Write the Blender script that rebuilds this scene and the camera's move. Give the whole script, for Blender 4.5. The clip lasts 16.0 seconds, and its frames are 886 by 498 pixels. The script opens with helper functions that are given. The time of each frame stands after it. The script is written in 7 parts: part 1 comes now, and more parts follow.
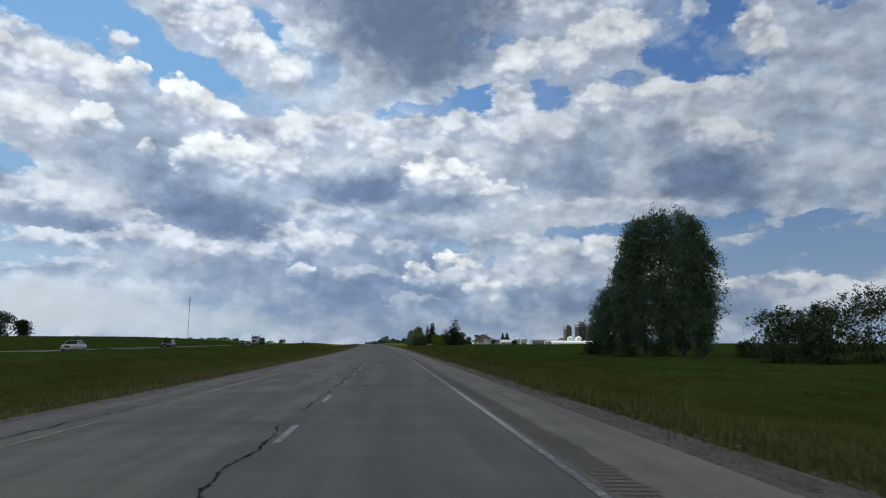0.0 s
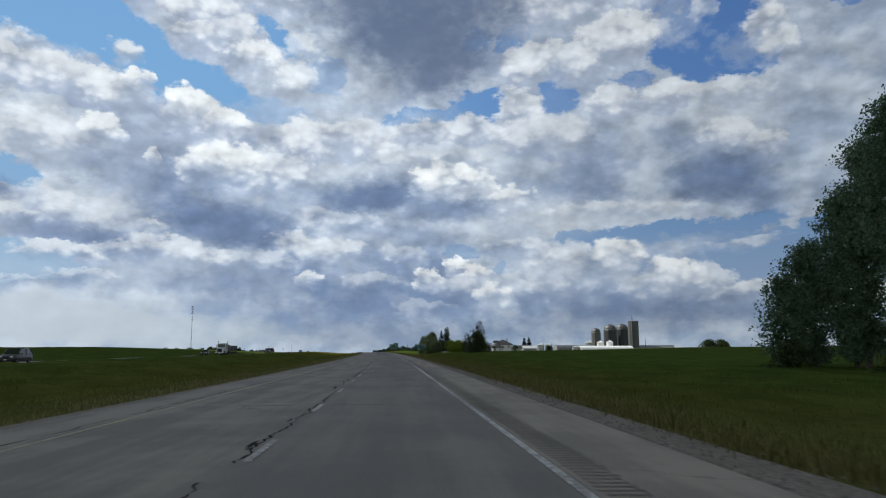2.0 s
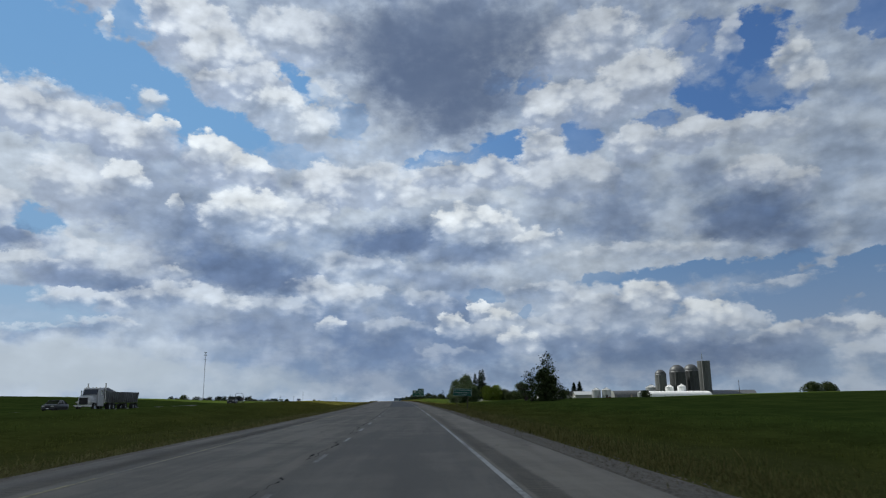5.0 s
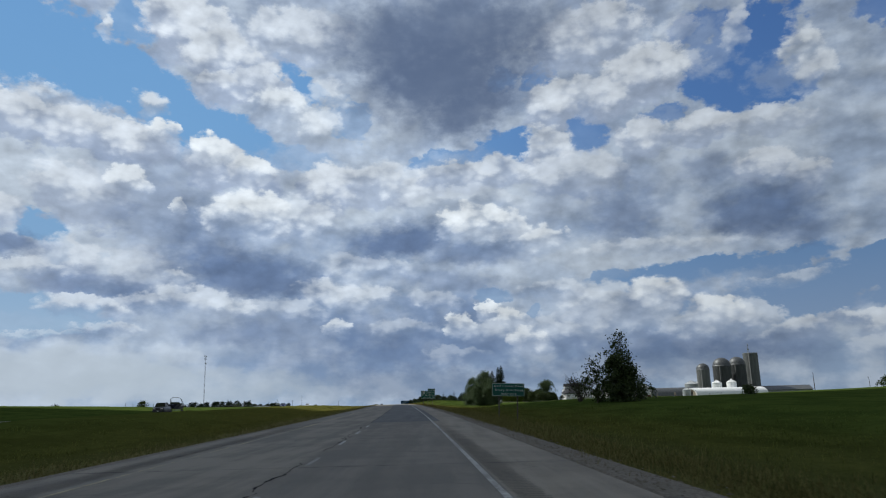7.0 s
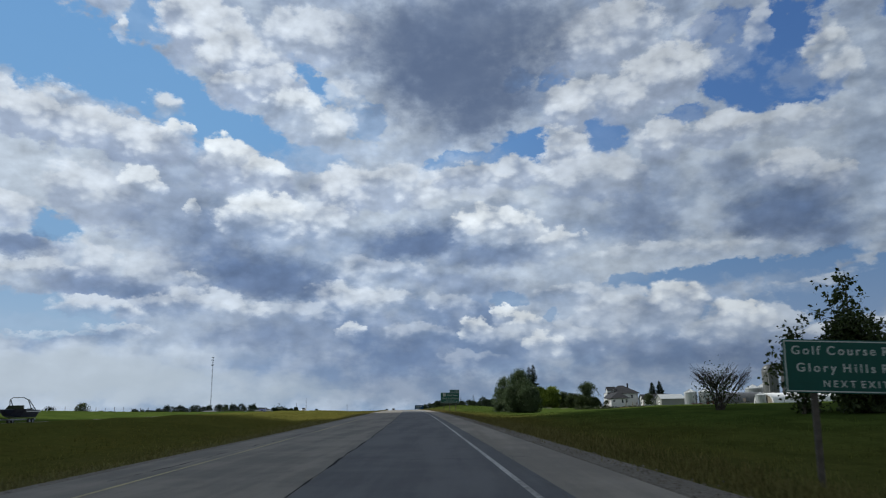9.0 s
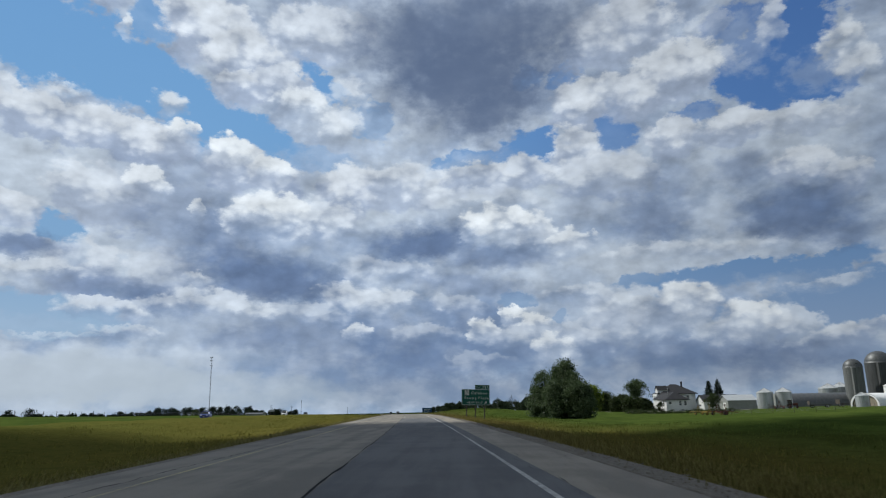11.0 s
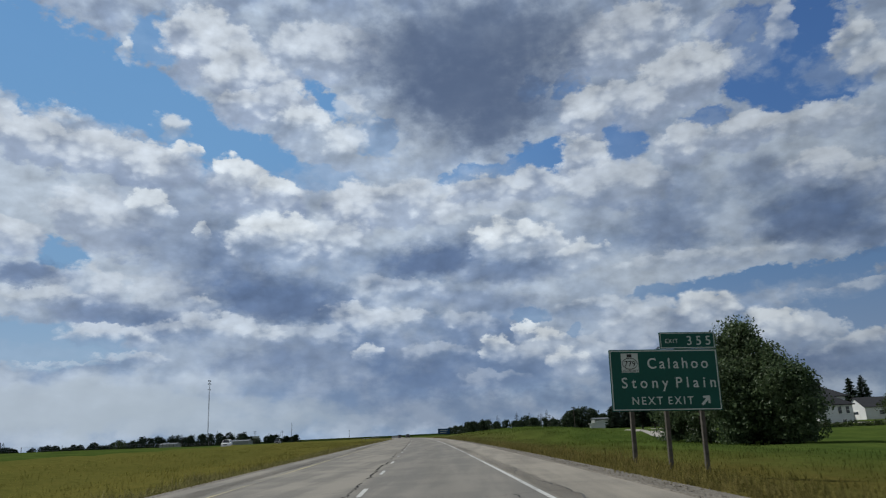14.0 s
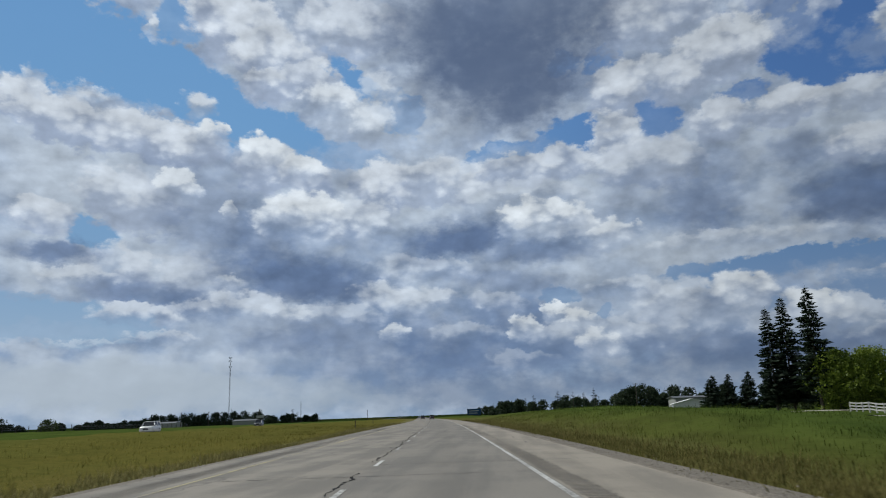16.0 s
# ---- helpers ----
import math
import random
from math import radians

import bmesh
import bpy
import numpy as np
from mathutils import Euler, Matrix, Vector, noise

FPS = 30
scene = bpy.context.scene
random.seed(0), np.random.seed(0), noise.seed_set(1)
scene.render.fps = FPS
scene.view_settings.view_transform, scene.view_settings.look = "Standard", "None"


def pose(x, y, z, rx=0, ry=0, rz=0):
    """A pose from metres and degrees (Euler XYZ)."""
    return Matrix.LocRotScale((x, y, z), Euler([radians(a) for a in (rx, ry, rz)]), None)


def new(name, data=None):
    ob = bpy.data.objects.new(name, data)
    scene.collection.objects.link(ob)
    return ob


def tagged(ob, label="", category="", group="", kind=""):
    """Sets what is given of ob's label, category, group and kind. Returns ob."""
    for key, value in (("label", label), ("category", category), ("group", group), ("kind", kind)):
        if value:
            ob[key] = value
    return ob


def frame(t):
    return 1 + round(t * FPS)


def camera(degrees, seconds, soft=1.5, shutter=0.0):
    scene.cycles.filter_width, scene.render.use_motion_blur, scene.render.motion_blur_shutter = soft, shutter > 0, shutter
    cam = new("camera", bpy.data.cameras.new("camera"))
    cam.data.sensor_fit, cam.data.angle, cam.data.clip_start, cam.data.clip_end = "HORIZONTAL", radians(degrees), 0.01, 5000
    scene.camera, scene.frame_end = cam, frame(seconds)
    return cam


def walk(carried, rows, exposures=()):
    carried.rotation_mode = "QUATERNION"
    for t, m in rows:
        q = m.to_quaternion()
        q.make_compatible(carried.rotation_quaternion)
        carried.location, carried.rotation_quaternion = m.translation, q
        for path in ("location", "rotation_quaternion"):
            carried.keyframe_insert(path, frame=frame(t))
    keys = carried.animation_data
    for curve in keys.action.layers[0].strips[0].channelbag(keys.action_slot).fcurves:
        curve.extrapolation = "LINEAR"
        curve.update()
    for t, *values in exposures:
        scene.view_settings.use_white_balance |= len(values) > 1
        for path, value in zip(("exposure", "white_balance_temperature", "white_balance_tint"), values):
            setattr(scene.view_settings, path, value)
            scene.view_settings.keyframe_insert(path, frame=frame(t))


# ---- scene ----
LENS = 64.15
cam = camera(LENS, 16.0, soft=1.15, shutter=0.1)
# t, x, y, z, pitch from straight down, lean, heading
ROWS = [
    (0.0, -0.191, -0.012, 1.420, 97.91, -0.38, -4.11),
    (0.5, -0.129, 14.909, 1.492, 97.70, -0.33, -4.65),
    (1.0, -0.132, 29.830, 1.539, 98.01, -0.44, -4.43),
    (1.5, -0.168, 44.752, 1.592, 98.44, -0.45, -2.97),
    (2.0, -0.236, 59.673, 1.653, 98.49, 0.32, -3.30),
    (2.5, -0.379, 74.594, 1.748, 98.55, 0.57, -3.91),
    (3.0, -0.554, 89.514, 1.849, 98.66, 0.81, -4.09),
    (3.5, -0.762, 104.433, 1.959, 98.74, 0.56, -0.84),
    (4.0, -1.001, 119.352, 2.075, 99.48, 0.63, -1.08),
    (4.5, -1.183, 133.858, 2.194, 102.11, 0.54, -1.41),
    (7.0, -2.546, 206.383, 2.786, 102.37, 1.54, -0.69),
    (7.5, -3.079, 220.881, 2.905, 102.20, 1.54, -0.78),
    (8.0, -3.642, 235.377, 3.023, 102.54, 1.34, -0.30),
    (8.5, -4.307, 251.007, 3.137, 102.69, 1.26, -0.31),
    (9.0, -5.007, 266.635, 3.252, 102.76, 1.08, 0.44),
    (11.5, -8.789, 344.760, 3.817, 102.98, 1.00, 1.03),
    (12.0, -9.652, 360.379, 3.918, 102.97, 0.86, 1.02),
    (12.5, -10.467, 375.204, 4.007, 102.91, 1.14, 2.19),
    (13.0, -11.313, 390.026, 4.087, 102.95, 1.64, 2.71),
    (13.5, -12.192, 404.847, 4.158, 103.23, 1.84, 2.31),
    (14.0, -13.103, 419.666, 4.220, 104.58, 2.54, 2.14),
    (14.5, -13.915, 434.491, 4.272, 104.83, 2.53, 2.04),
    (15.0, -14.758, 449.315, 4.317, 104.53, 2.06, 2.09),
    (15.5, -15.633, 464.137, 4.351, 103.47, 1.50, 3.41),
    (16.0, -16.535, 478.957, 4.386, 103.17, 1.99, 4.31),
]
walk(cam, [(t, pose(x, y, z, rx, ry, rz)) for t, x, y, z, rx, ry, rz in ROWS], ((0.0, 0.22, 6560, 6), (1.0, 0.19, 6560, 6), (2.5, 0.11, 6500, 6), (4.0, 0.0, 6420, 6), (7.0, -0.03, 6270, 6), (11.5, -0.02, 6270, 6), (12.5, -0.03, 6270, 6), (14.0, -0.18, 6220, 6), (16.0, -0.18, 6220, 6)))

# ---- light ----
SUN_AZ, SUN_EL = -64.0, 50.0        # degrees, left of the road's direction
SUN_DIR = Vector((math.sin(radians(SUN_AZ)) * math.cos(radians(SUN_EL)),
                  math.cos(radians(SUN_AZ)) * math.cos(radians(SUN_EL)), math.sin(radians(SUN_EL))))
scene.view_settings.exposure = 0.0
sun = new("sun", bpy.data.lights.new("sun", "SUN"))
sun.data.energy, sun.data.angle, sun.data.color = 3.85, radians(0.6), (1.0, 0.95, 0.87)
sun.matrix_world = Matrix.Translation((0, 0, 50)) @ SUN_DIR.to_track_quat("Z", "Y").to_matrix().to_4x4()


class Nodes:
    """Short hand for node trees."""

    def __init__(self, tree):
        self.t = tree
        self.t.nodes.clear()

    def add(self, kind, ins=(), **props):
        n = self.t.nodes.new(kind)
        for k, v in props.items():
            if k == "operation":
                n.operation = v
            elif k == "use_clamp":
                n.use_clamp = v
            elif k == "interpolation_type":
                n.interpolation_type = v
            elif k == "vector_type":
                n.vector_type = v
            elif k == "gradient_type":
                n.gradient_type = v
            elif k == "feature":
                n.feature = v
        for key, v in (ins.items() if isinstance(ins, dict) else enumerate(ins)):
            if v is None:
                continue
            if isinstance(v, bpy.types.NodeSocket):
                self.t.links.new(v, n.inputs[key])
            else:
                n.inputs[key].default_value = v
        return n

    def math(self, op, a, b=None, c=None, clamp=False):
        return self.add("ShaderNodeMath", (a, b, c), operation=op, use_clamp=clamp).outputs[0]

    def vmath(self, op, a, b=None):
        return self.add("ShaderNodeVectorMath", (a, b), operation=op).outputs[0]

    def noise(self, vec, scale, detail=4.0, rough=0.55, dist=0.0):
        return self.add("ShaderNodeTexNoise", {"Vector": vec, "Scale": scale, "Detail": detail, "Roughness": rough, "Distortion": dist})

    def step(self, v, a, b, lo=0.0, hi=1.0):
        n = self.add("ShaderNodeMapRange", (v, a, b, lo, hi), interpolation_type="SMOOTHSTEP")
        n.clamp = False
        return n.outputs[0]

    def mix(self, f, a, b, blend="MIX"):
        n = self.t.nodes.new("ShaderNodeMix")
        n.data_type, n.blend_type = "RGBA", blend
        for sock, v in ((n.inputs[0], f), (n.inputs[6], a), (n.inputs[7], b)):
            if isinstance(v, bpy.types.NodeSocket):
                self.t.links.new(v, sock)
            elif isinstance(v, tuple) and len(v) == 3:
                sock.default_value = (*v, 1)
            else:
                sock.default_value = v
        return n.outputs[2]

    def ramp(self, f, stops):
        n = self.add("ShaderNodeValToRGB", (f,))
        el = n.color_ramp.elements
        while len(el) < len(stops):
            el.new(0.5)
        for e, (p, c) in zip(el, stops):
            e.position, e.color = p, (*c, 1)
        return n.outputs[0]


def lin(r, g, b):
    """Linear colour from 0-255 values."""
    return tuple(((v / 255 + 0.055) / 1.055) ** 2.4 if v > 10 else v / 255 / 12.92 for v in (r, g, b))


# sky all round: a blue sky with drifting cumulus
world = bpy.data.worlds.new("sky")
scene.world = world
world.use_nodes = True
N = Nodes(world.node_tree)
skytex = N.add("ShaderNodeTexSky")
skytex.sky_type, skytex.sun_disc = "NISHITA", False
skytex.sun_elevation, skytex.sun_rotation = radians(SUN_EL), radians(SUN_AZ)
gen = N.add("ShaderNodeTexCoord").outputs["Generated"]
wn = N.noise(gen, 2.6, 6.0, 0.6).outputs[0]
wm = N.step(wn, 0.40, 0.56)
wc = N.mix(N.noise(gen, 7.0, 4.0).outputs[0], (3.2, 3.5, 4.0), (6.2, 6.3, 6.5))
bg = N.add("ShaderNodeBackground", (N.mix(wm, skytex.outputs[0], wc), 0.086))
N.add("ShaderNodeOutputWorld", (bg.outputs[0],))

# the clouds ahead, each a patch of sky: heading, height, half width, half height, tilt (degrees), strength
PALE = [
    (-27.9, 2.9, 11.6, 2.5, 0, 1.0),
    (-31.8, 11.5, 5.1, 3.1, 0, 0.85),
    (-29.1, 17.3, 9.5, 4.7, -10, 0.9),
    (-25.0, 12.8, 7.7, 3.7, -20, 0.6),
    (-5.7, 17.1, 12.0, 3.3, 0, 0.9),
    (10.3, 16.8, 9.7, 2.6, 0, 0.75),
    (7.7, 10.5, 14.4, 2.0, 0, 0.5),
    (-5.7, 22.7, 7.6, 2.6, 0, 0.8),
    (18.3, 11.4, 9.1, 1.9, 0, 0.6),
    (25.0, 19.1, 8.1, 3.1, 5, 0.7),
    (-9.5, 28.9, 7.2, 3.6, 0, 0.6),
    (25.1, 5.1, 6.9, 2.3, 0, 0.5),
    (-16.6, 6.0, 9.1, 2.5, 0, 0.6),
    (7.9, 28.5, 7.1, 2.8, 10, 0.6),
    (12.6, 6.7, 7.1, 3.0, 0, 0.6),
]
BLUE = [
    (-33.3, 26.1, 6.7, 3.9, -8, 1),
    (-27.1, 25.1, 6.7, 3.3, -22, 1),
    (-21.2, 22.7, 5.5, 2.5, -35, 1),
    (-16.1, 21.1, 4.4, 1.8, -25, 1),
    (-12.0, 19.9, 4.8, 1.1, -5, 0.8),
    (-11.1, 25.6, 3.3, 1.1, -35, 1),
    (-6.7, 22.9, 2.1, 1.8, -40, 0.8),
    (1.1, 19.6, 4.0, 1.0, 14, 0.85),
    (6.7, 20.4, 3.0, 1.6, 10, 1),
    (13.4, 21.5, 2.0, 2.5, 30, 0.85),
    (9.8, 25.7, 2.3, 1.0, 15, 0.9),
    (6.5, 25.7, 1.6, 0.9, 0, 0.6),
    (19.6, 21.7, 2.2, 0.8, 5, 0.9),
    (24.4, 23.4, 3.6, 2.3, -20, 1),
    (27.4, 25.8, 4.0, 2.7, 10, 1),
    (22.9, 27.4, 2.8, 1.5, 0, 0.8),
]
BLUEB = [
    (28.5, 22.5, 3.9, 1.8, 0, 1),
    (25.3, 24.2, 4.5, 2.3, 0, 1),
    (20.5, 9.5, 7.6, 1.0, 5, 1),
    (27.1, 9.8, 4.4, 0.9, 8, 1),
    (28.1, 6.8, 4.0, 1.7, 0, 1),
    (14.9, 9.6, 2.5, 0.7, 0, 0.8),
    (5.1, 8.5, 1.9, 0.9, 0, 0.8),
    (8.3, 7.2, 0.8, 0.6, 20, 0.7),
    (-29.7, 13.4, 2.2, 1.2, -10, 1),
    (-31.4, 7.2, 7.1, 1.7, -4, 1),
    (-28.5, 11.8, 1.1, 1.1, 0, 0.6),
    (-33.1, 8.7, 2.3, 0.6, 0, 0.6),
    (-24.1, 28.7, 2.5, 2.3, 0, 0.8),
    (19.0, 26.4, 1.3, 0.8, 0, 0.5),
    (24.3, 6.8, 2.1, 1.2, 0, 0.8),
    (20.2, 6.5, 1.1, 0.6, 0, 0.7),
]
WHITE = [
    (-34.6, 21.6, 2.1, 1.8, -15, 1),
    (-31.7, 20.6, 4.3, 1.8, -14, 1),
    (-26.9, 20.2, 4.3, 1.8, -14, 1),
    (-23.5, 19.8, 2.8, 1.7, -10, 1),
    (-17.5, 18.6, 2.7, 2.2, 0, 1),
    (-14.4, 18.0, 2.8, 1.7, -30, 1),
    (-19.7, 28.5, 4.9, 2.9, -20, 1),
    (-16.5, 26.4, 5.0, 2.7, -20, 1),
    (-17.3, 24.5, 2.6, 1.5, 0, 0.9),
    (-11.0, 28.9, 5.2, 2.4, 0, 0.8),
    (-8.5, 17.3, 2.7, 2.5, 0, 1),
    (-3.9, 17.5, 5.1, 2.1, 0, 0.8),
    (4.0, 18.4, 5.5, 1.6, 6, 0.9),
    (10.8, 23.4, 2.8, 2.2, 20, 1),
    (10.3, 20.1, 2.3, 2.0, 0, 0.9),
    (13.9, 28.2, 5.8, 2.6, 10, 0.9),
]
WHITEB = [
    (18.0, 24.6, 4.6, 2.4, 15, 1),
    (20.2, 25.0, 2.1, 1.6, 0, 0.6),
    (12.6, 17.9, 4.8, 2.1, 0, 0.7),
    (18.2, 20.2, 2.5, 1.6, 10, 0.9),
    (22.4, 20.2, 2.7, 1.3, 8, 0.9),
    (27.0, 20.0, 4.3, 1.0, -4, 0.6),
    (26.6, 16.8, 2.6, 1.4, 8, 0.9),
    (29.8, 15.7, 1.7, 1.3, 0, 0.8),
    (-32.8, 14.3, 2.5, 1.4, -5, 0.9),
    (-27.1, 15.7, 4.2, 2.4, -20, 0.8),
    (-27.8, 10.6, 2.9, 2.3, 0, 0.7),
    (-22.1, 10.1, 3.6, 1.9, -25, 0.5),
    (-14.2, 25.0, 2.8, 1.7, 0, 0.6),
    (14.4, 23.6, 3.1, 2.0, 0, 0.8),
    (21.3, 27.7, 2.0, 1.1, 0, 0.4),
]
GREY = [
    (-21.3, 14.8, 4.9, 4.2, -20, 0.55),
    (-14.6, 10.4, 8.2, 2.5, -6, 0.9),
    (-17.7, 12.9, 3.4, 2.6, -25, 0.5),
    (-2.6, 13.3, 5.5, 1.8, 6, 0.95),
    (3.5, 12.0, 5.4, 1.3, 0, 0.7),
    (15.7, 14.5, 3.9, 3.0, 0, 0.7),
    (25.8, 13.4, 4.6, 2.4, -4, 0.85),
    (22.9, 17.2, 2.3, 1.7, -10, 0.6),
    (28.1, 14.4, 3.1, 2.3, -10, 0.6),
    (-31.9, 11.9, 3.7, 1.2, 0, 0.85),
    (-25.7, 9.0, 5.3, 1.7, -8, 0.65),
    (-9.3, 6.0, 11.3, 2.2, 0, 0.6),
    (1.0, 9.8, 6.7, 1.2, -5, 0.55),
    (1.8, 7.2, 5.3, 1.8, -5, 0.6),
    (0.8, 4.4, 10.5, 1.9, 0, 0.65),
    (17.6, 4.2, 10.1, 1.4, 0, 0.65),
]
GREYB = [
    (10.7, 16.2, 2.6, 1.7, 0, 0.4),
    (-8.4, 3.4, 11.2, 1.7, 0, 0.45),
    (24.9, 3.4, 5.5, 1.2, 0, 0.6),
    (11.2, 5.5, 3.8, 1.7, 0, 0.35),
    (-22.8, 8.8, 2.3, 1.2, 0, 0.4),
    (-15.7, 5.6, 5.0, 1.2, 0, 0.4),
    (29.1, 11.7, 2.6, 1.3, 0, 0.6),
    (-25.0, 17.8, 3.2, 1.6, -15, 0.25),
    (17.3, 17.4, 2.5, 1.7, 0, 0.35),
    (7.9, 14.0, 4.0, 1.3, 0, 0.3),
    (-12.2, 17.8, 1.8, 1.7, 0, 0.3),
    (-5.8, 11.7, 2.7, 0.7, 0, 0.4),
]
BANKB = [
    (12.5, 6.1, 2.5, 2.5, 0, 0.6),
    (15.6, 5.9, 2.4, 2.1, 0, 0.7),
    (5.6, 5.3, 3.5, 1.6, -10, 0.6),
    (9.9, 5.1, 2.5, 1.7, 0, 0.5),
    (20.0, 5.1, 2.3, 1.4, 0, 0.5),
    (0.0, 8.1, 2.7, 1.1, -10, 0.4),
    (-21.5, 7.8, 2.8, 1.1, -10, 0.6),
    (-11.9, 7.4, 3.9, 1.2, -5, 0.5),
    (-8.5, 9.1, 3.1, 1.0, 0, 0.5),
    (26.0, 3.9, 2.0, 0.9, 0, 0.5),
    (-24.9, 5.9, 3.0, 0.6, 0, 0.5),
    (-2.3, 6.0, 3.1, 0.9, 0, 0.4),
    (2.1, 3.7, 3.5, 0.8, 0, 0.3),
    (19.9, 11.3, 4.7, 0.9, 6, 0.5),
]
BANK = [
    (-14.3, 14.5, 4.4, 2.4, -8, 0.95),
    (-10.3, 14.6, 3.1, 2.6, 0, 0.8),
    (-17.9, 7.9, 4.5, 1.6, -12, 0.75),
    (-26.5, 7.5, 3.3, 1.1, -6, 0.8),
    (-5.8, 8.4, 5.3, 1.5, -10, 0.75),
    (13.9, 7.5, 3.7, 1.9, -5, 0.75),
    (17.7, 7.3, 3.1, 2.0, -5, 0.95),
    (22.3, 5.8, 2.8, 1.8, -5, 0.95),
    (25.2, 5.5, 2.1, 1.6, -15, 0.7),
    (27.9, 4.4, 2.2, 1.3, -5, 0.85),
    (9.3, 8.6, 3.4, 1.1, 5, 0.6),
    (-30.0, 10.1, 3.9, 0.9, -4, 0.7),
    (2.5, 15.8, 5.5, 1.8, 0, 0.5),
    (8.3, 12.8, 3.5, 1.5, -5, 0.6),
    (-4.9, 10.8, 4.5, 1.3, -8, 0.45),
]
SHADE = [
    (2.2, 29.7, 13.6, 4.4, 0, 0.8),
    (1.5, 26.0, 10.0, 4.6, 8, 0.9),
    (3.8, 23.4, 5.6, 2.6, 15, 0.75),
    (-2.8, 27.8, 7.8, 3.3, -15, 0.5),
    (8.2, 29.7, 4.3, 2.0, 0, 0.3),
    (17.1, 2.6, 14.0, 1.6, 0, 0.45),
    (-1.5, 1.6, 15.6, 1.7, 0, 0.5),
    (-12.9, 9.7, 5.2, 1.2, 0, 0.25),
    (25.4, 12.8, 3.2, 1.4, 0, 0.2),
    (-1.9, 13.0, 3.6, 0.9, 6, 0.3),
]
HAZE = [
    (-27.9, 2.9, 9.8, 1.8, 0, 0.6),
    (-18.4, 1.9, 10.4, 1.5, 0, 0.5),
    (-14.3, 1.1, 9.9, 0.8, 0, 0.25),
]
PUFF = [
    (-21.7, 20.4, 1.5, 1.4, -20, 1),
    (-17.9, 19.7, 1.9, 1.5, 0, 1),
    (-14.6, 18.6, 1.8, 1.2, -20, 0.9),
    (-24.1, 17.0, 1.9, 1.2, -20, 0.85),
    (-20.2, 15.5, 0.7, 0.8, 30, 0.7),
    (-14.8, 15.3, 3.5, 1.7, 5, 0.9),
    (3.6, 14.4, 3.6, 1.8, 0, 1),
    (6.8, 14.0, 1.8, 1.5, 0, 0.8),
    (4.3, 7.4, 1.1, 1.0, 0, 1),
    (2.6, 6.1, 1.6, 1.1, 0, 0.9),
    (6.4, 6.5, 2.4, 1.0, -30, 1),
    (7.6, 4.7, 2.0, 1.1, -25, 0.8),
    (18.0, 7.9, 2.2, 1.3, -10, 0.8),
    (22.4, 6.3, 1.8, 1.3, 10, 0.9),
    (-7.8, 6.0, 1.4, 0.8, 0, 0.7),
    (9.6, 13.2, 1.8, 1.0, 0, 0.7),
]
TUFT = [
    (-22.8, 22.7, 1.7, 1.2, -15, 0.9),
    (-26.3, 27.9, 0.6, 1.1, 0, 0.85),
    (-30.0, 22.5, 2.1, 1.0, -10, 0.8),
    (-12.3, 23.2, 3.2, 2.2, -5, 1),
    (-9.2, 22.0, 2.1, 2.4, -30, 0.8),
    (25.8, 26.7, 1.0, 1.8, -20, 0.7),
    (30.5, 24.4, 1.7, 2.1, 10, 0.95),
    (31.3, 22.3, 2.0, 1.8, 0, 0.8),
    (-19.9, 10.2, 1.2, 0.6, -15, 0.7),
    (-34.0, 23.0, 1.0, 1.5, 0, 0.8),
    (22.2, 25.0, 2.4, 1.1, -15, 0.5),
    (15.5, 11.7, 6.6, 0.8, 6, 0.5),
    (27.3, 8.4, 4.4, 0.6, 8, 0.5),
    (-29.2, 5.7, 4.2, 0.3, 2, 0.35),
    (-8.1, 24.0, 2.8, 1.7, -40, 0.6),
]
WISP = [
    (29.3, 23.2, 3.1, 1.8, 10, 0.4),
    (-9.4, 20.1, 6.5, 1.7, 8, 0.5),
    (1.8, 19.3, 4.2, 1.3, 10, 0.4),
    (23.6, 26.1, 3.5, 2.3, -30, 0.4),
    (10.5, 25.8, 2.7, 1.6, 20, 0.4),
    (-27.6, 21.9, 3.5, 0.8, -10, 0.4),
    (-6.2, 22.5, 2.8, 2.2, -30, 0.5),
    (19.3, 21.5, 3.7, 1.0, 0, 0.35),
    (-31.4, 6.5, 5.4, 0.8, 0, 0.2),
    (23.0, 8.5, 5.5, 1.0, 6, 0.4),
]
BLUEC = [
    (31.5, 8.1, 5.4, 1.6, 4, 1),
    (33.9, 9.7, 3.1, 0.8, 5, 1),
    (26.7, 8.5, 3.5, 0.9, 6, 0.8),
    (35.6, 6.9, 3.9, 1.9, 0, 1),
    (38.9, 8.1, 4.3, 2.2, 0, 0.8),
    (36.8, 25.9, 2.4, 1.5, 0, 0.8),
]
BANKC = [
    (30.8, 5.1, 3.2, 0.8, 2, 0.9),
    (33.9, 4.5, 3.0, 1.0, 0, 0.9),
    (37.1, 4.1, 2.8, 1.1, 0, 0.8),
    (28.2, 4.6, 2.2, 0.9, 0, 0.5),
    (33.8, 3.1, 3.4, 0.9, 0, 0.4),
]


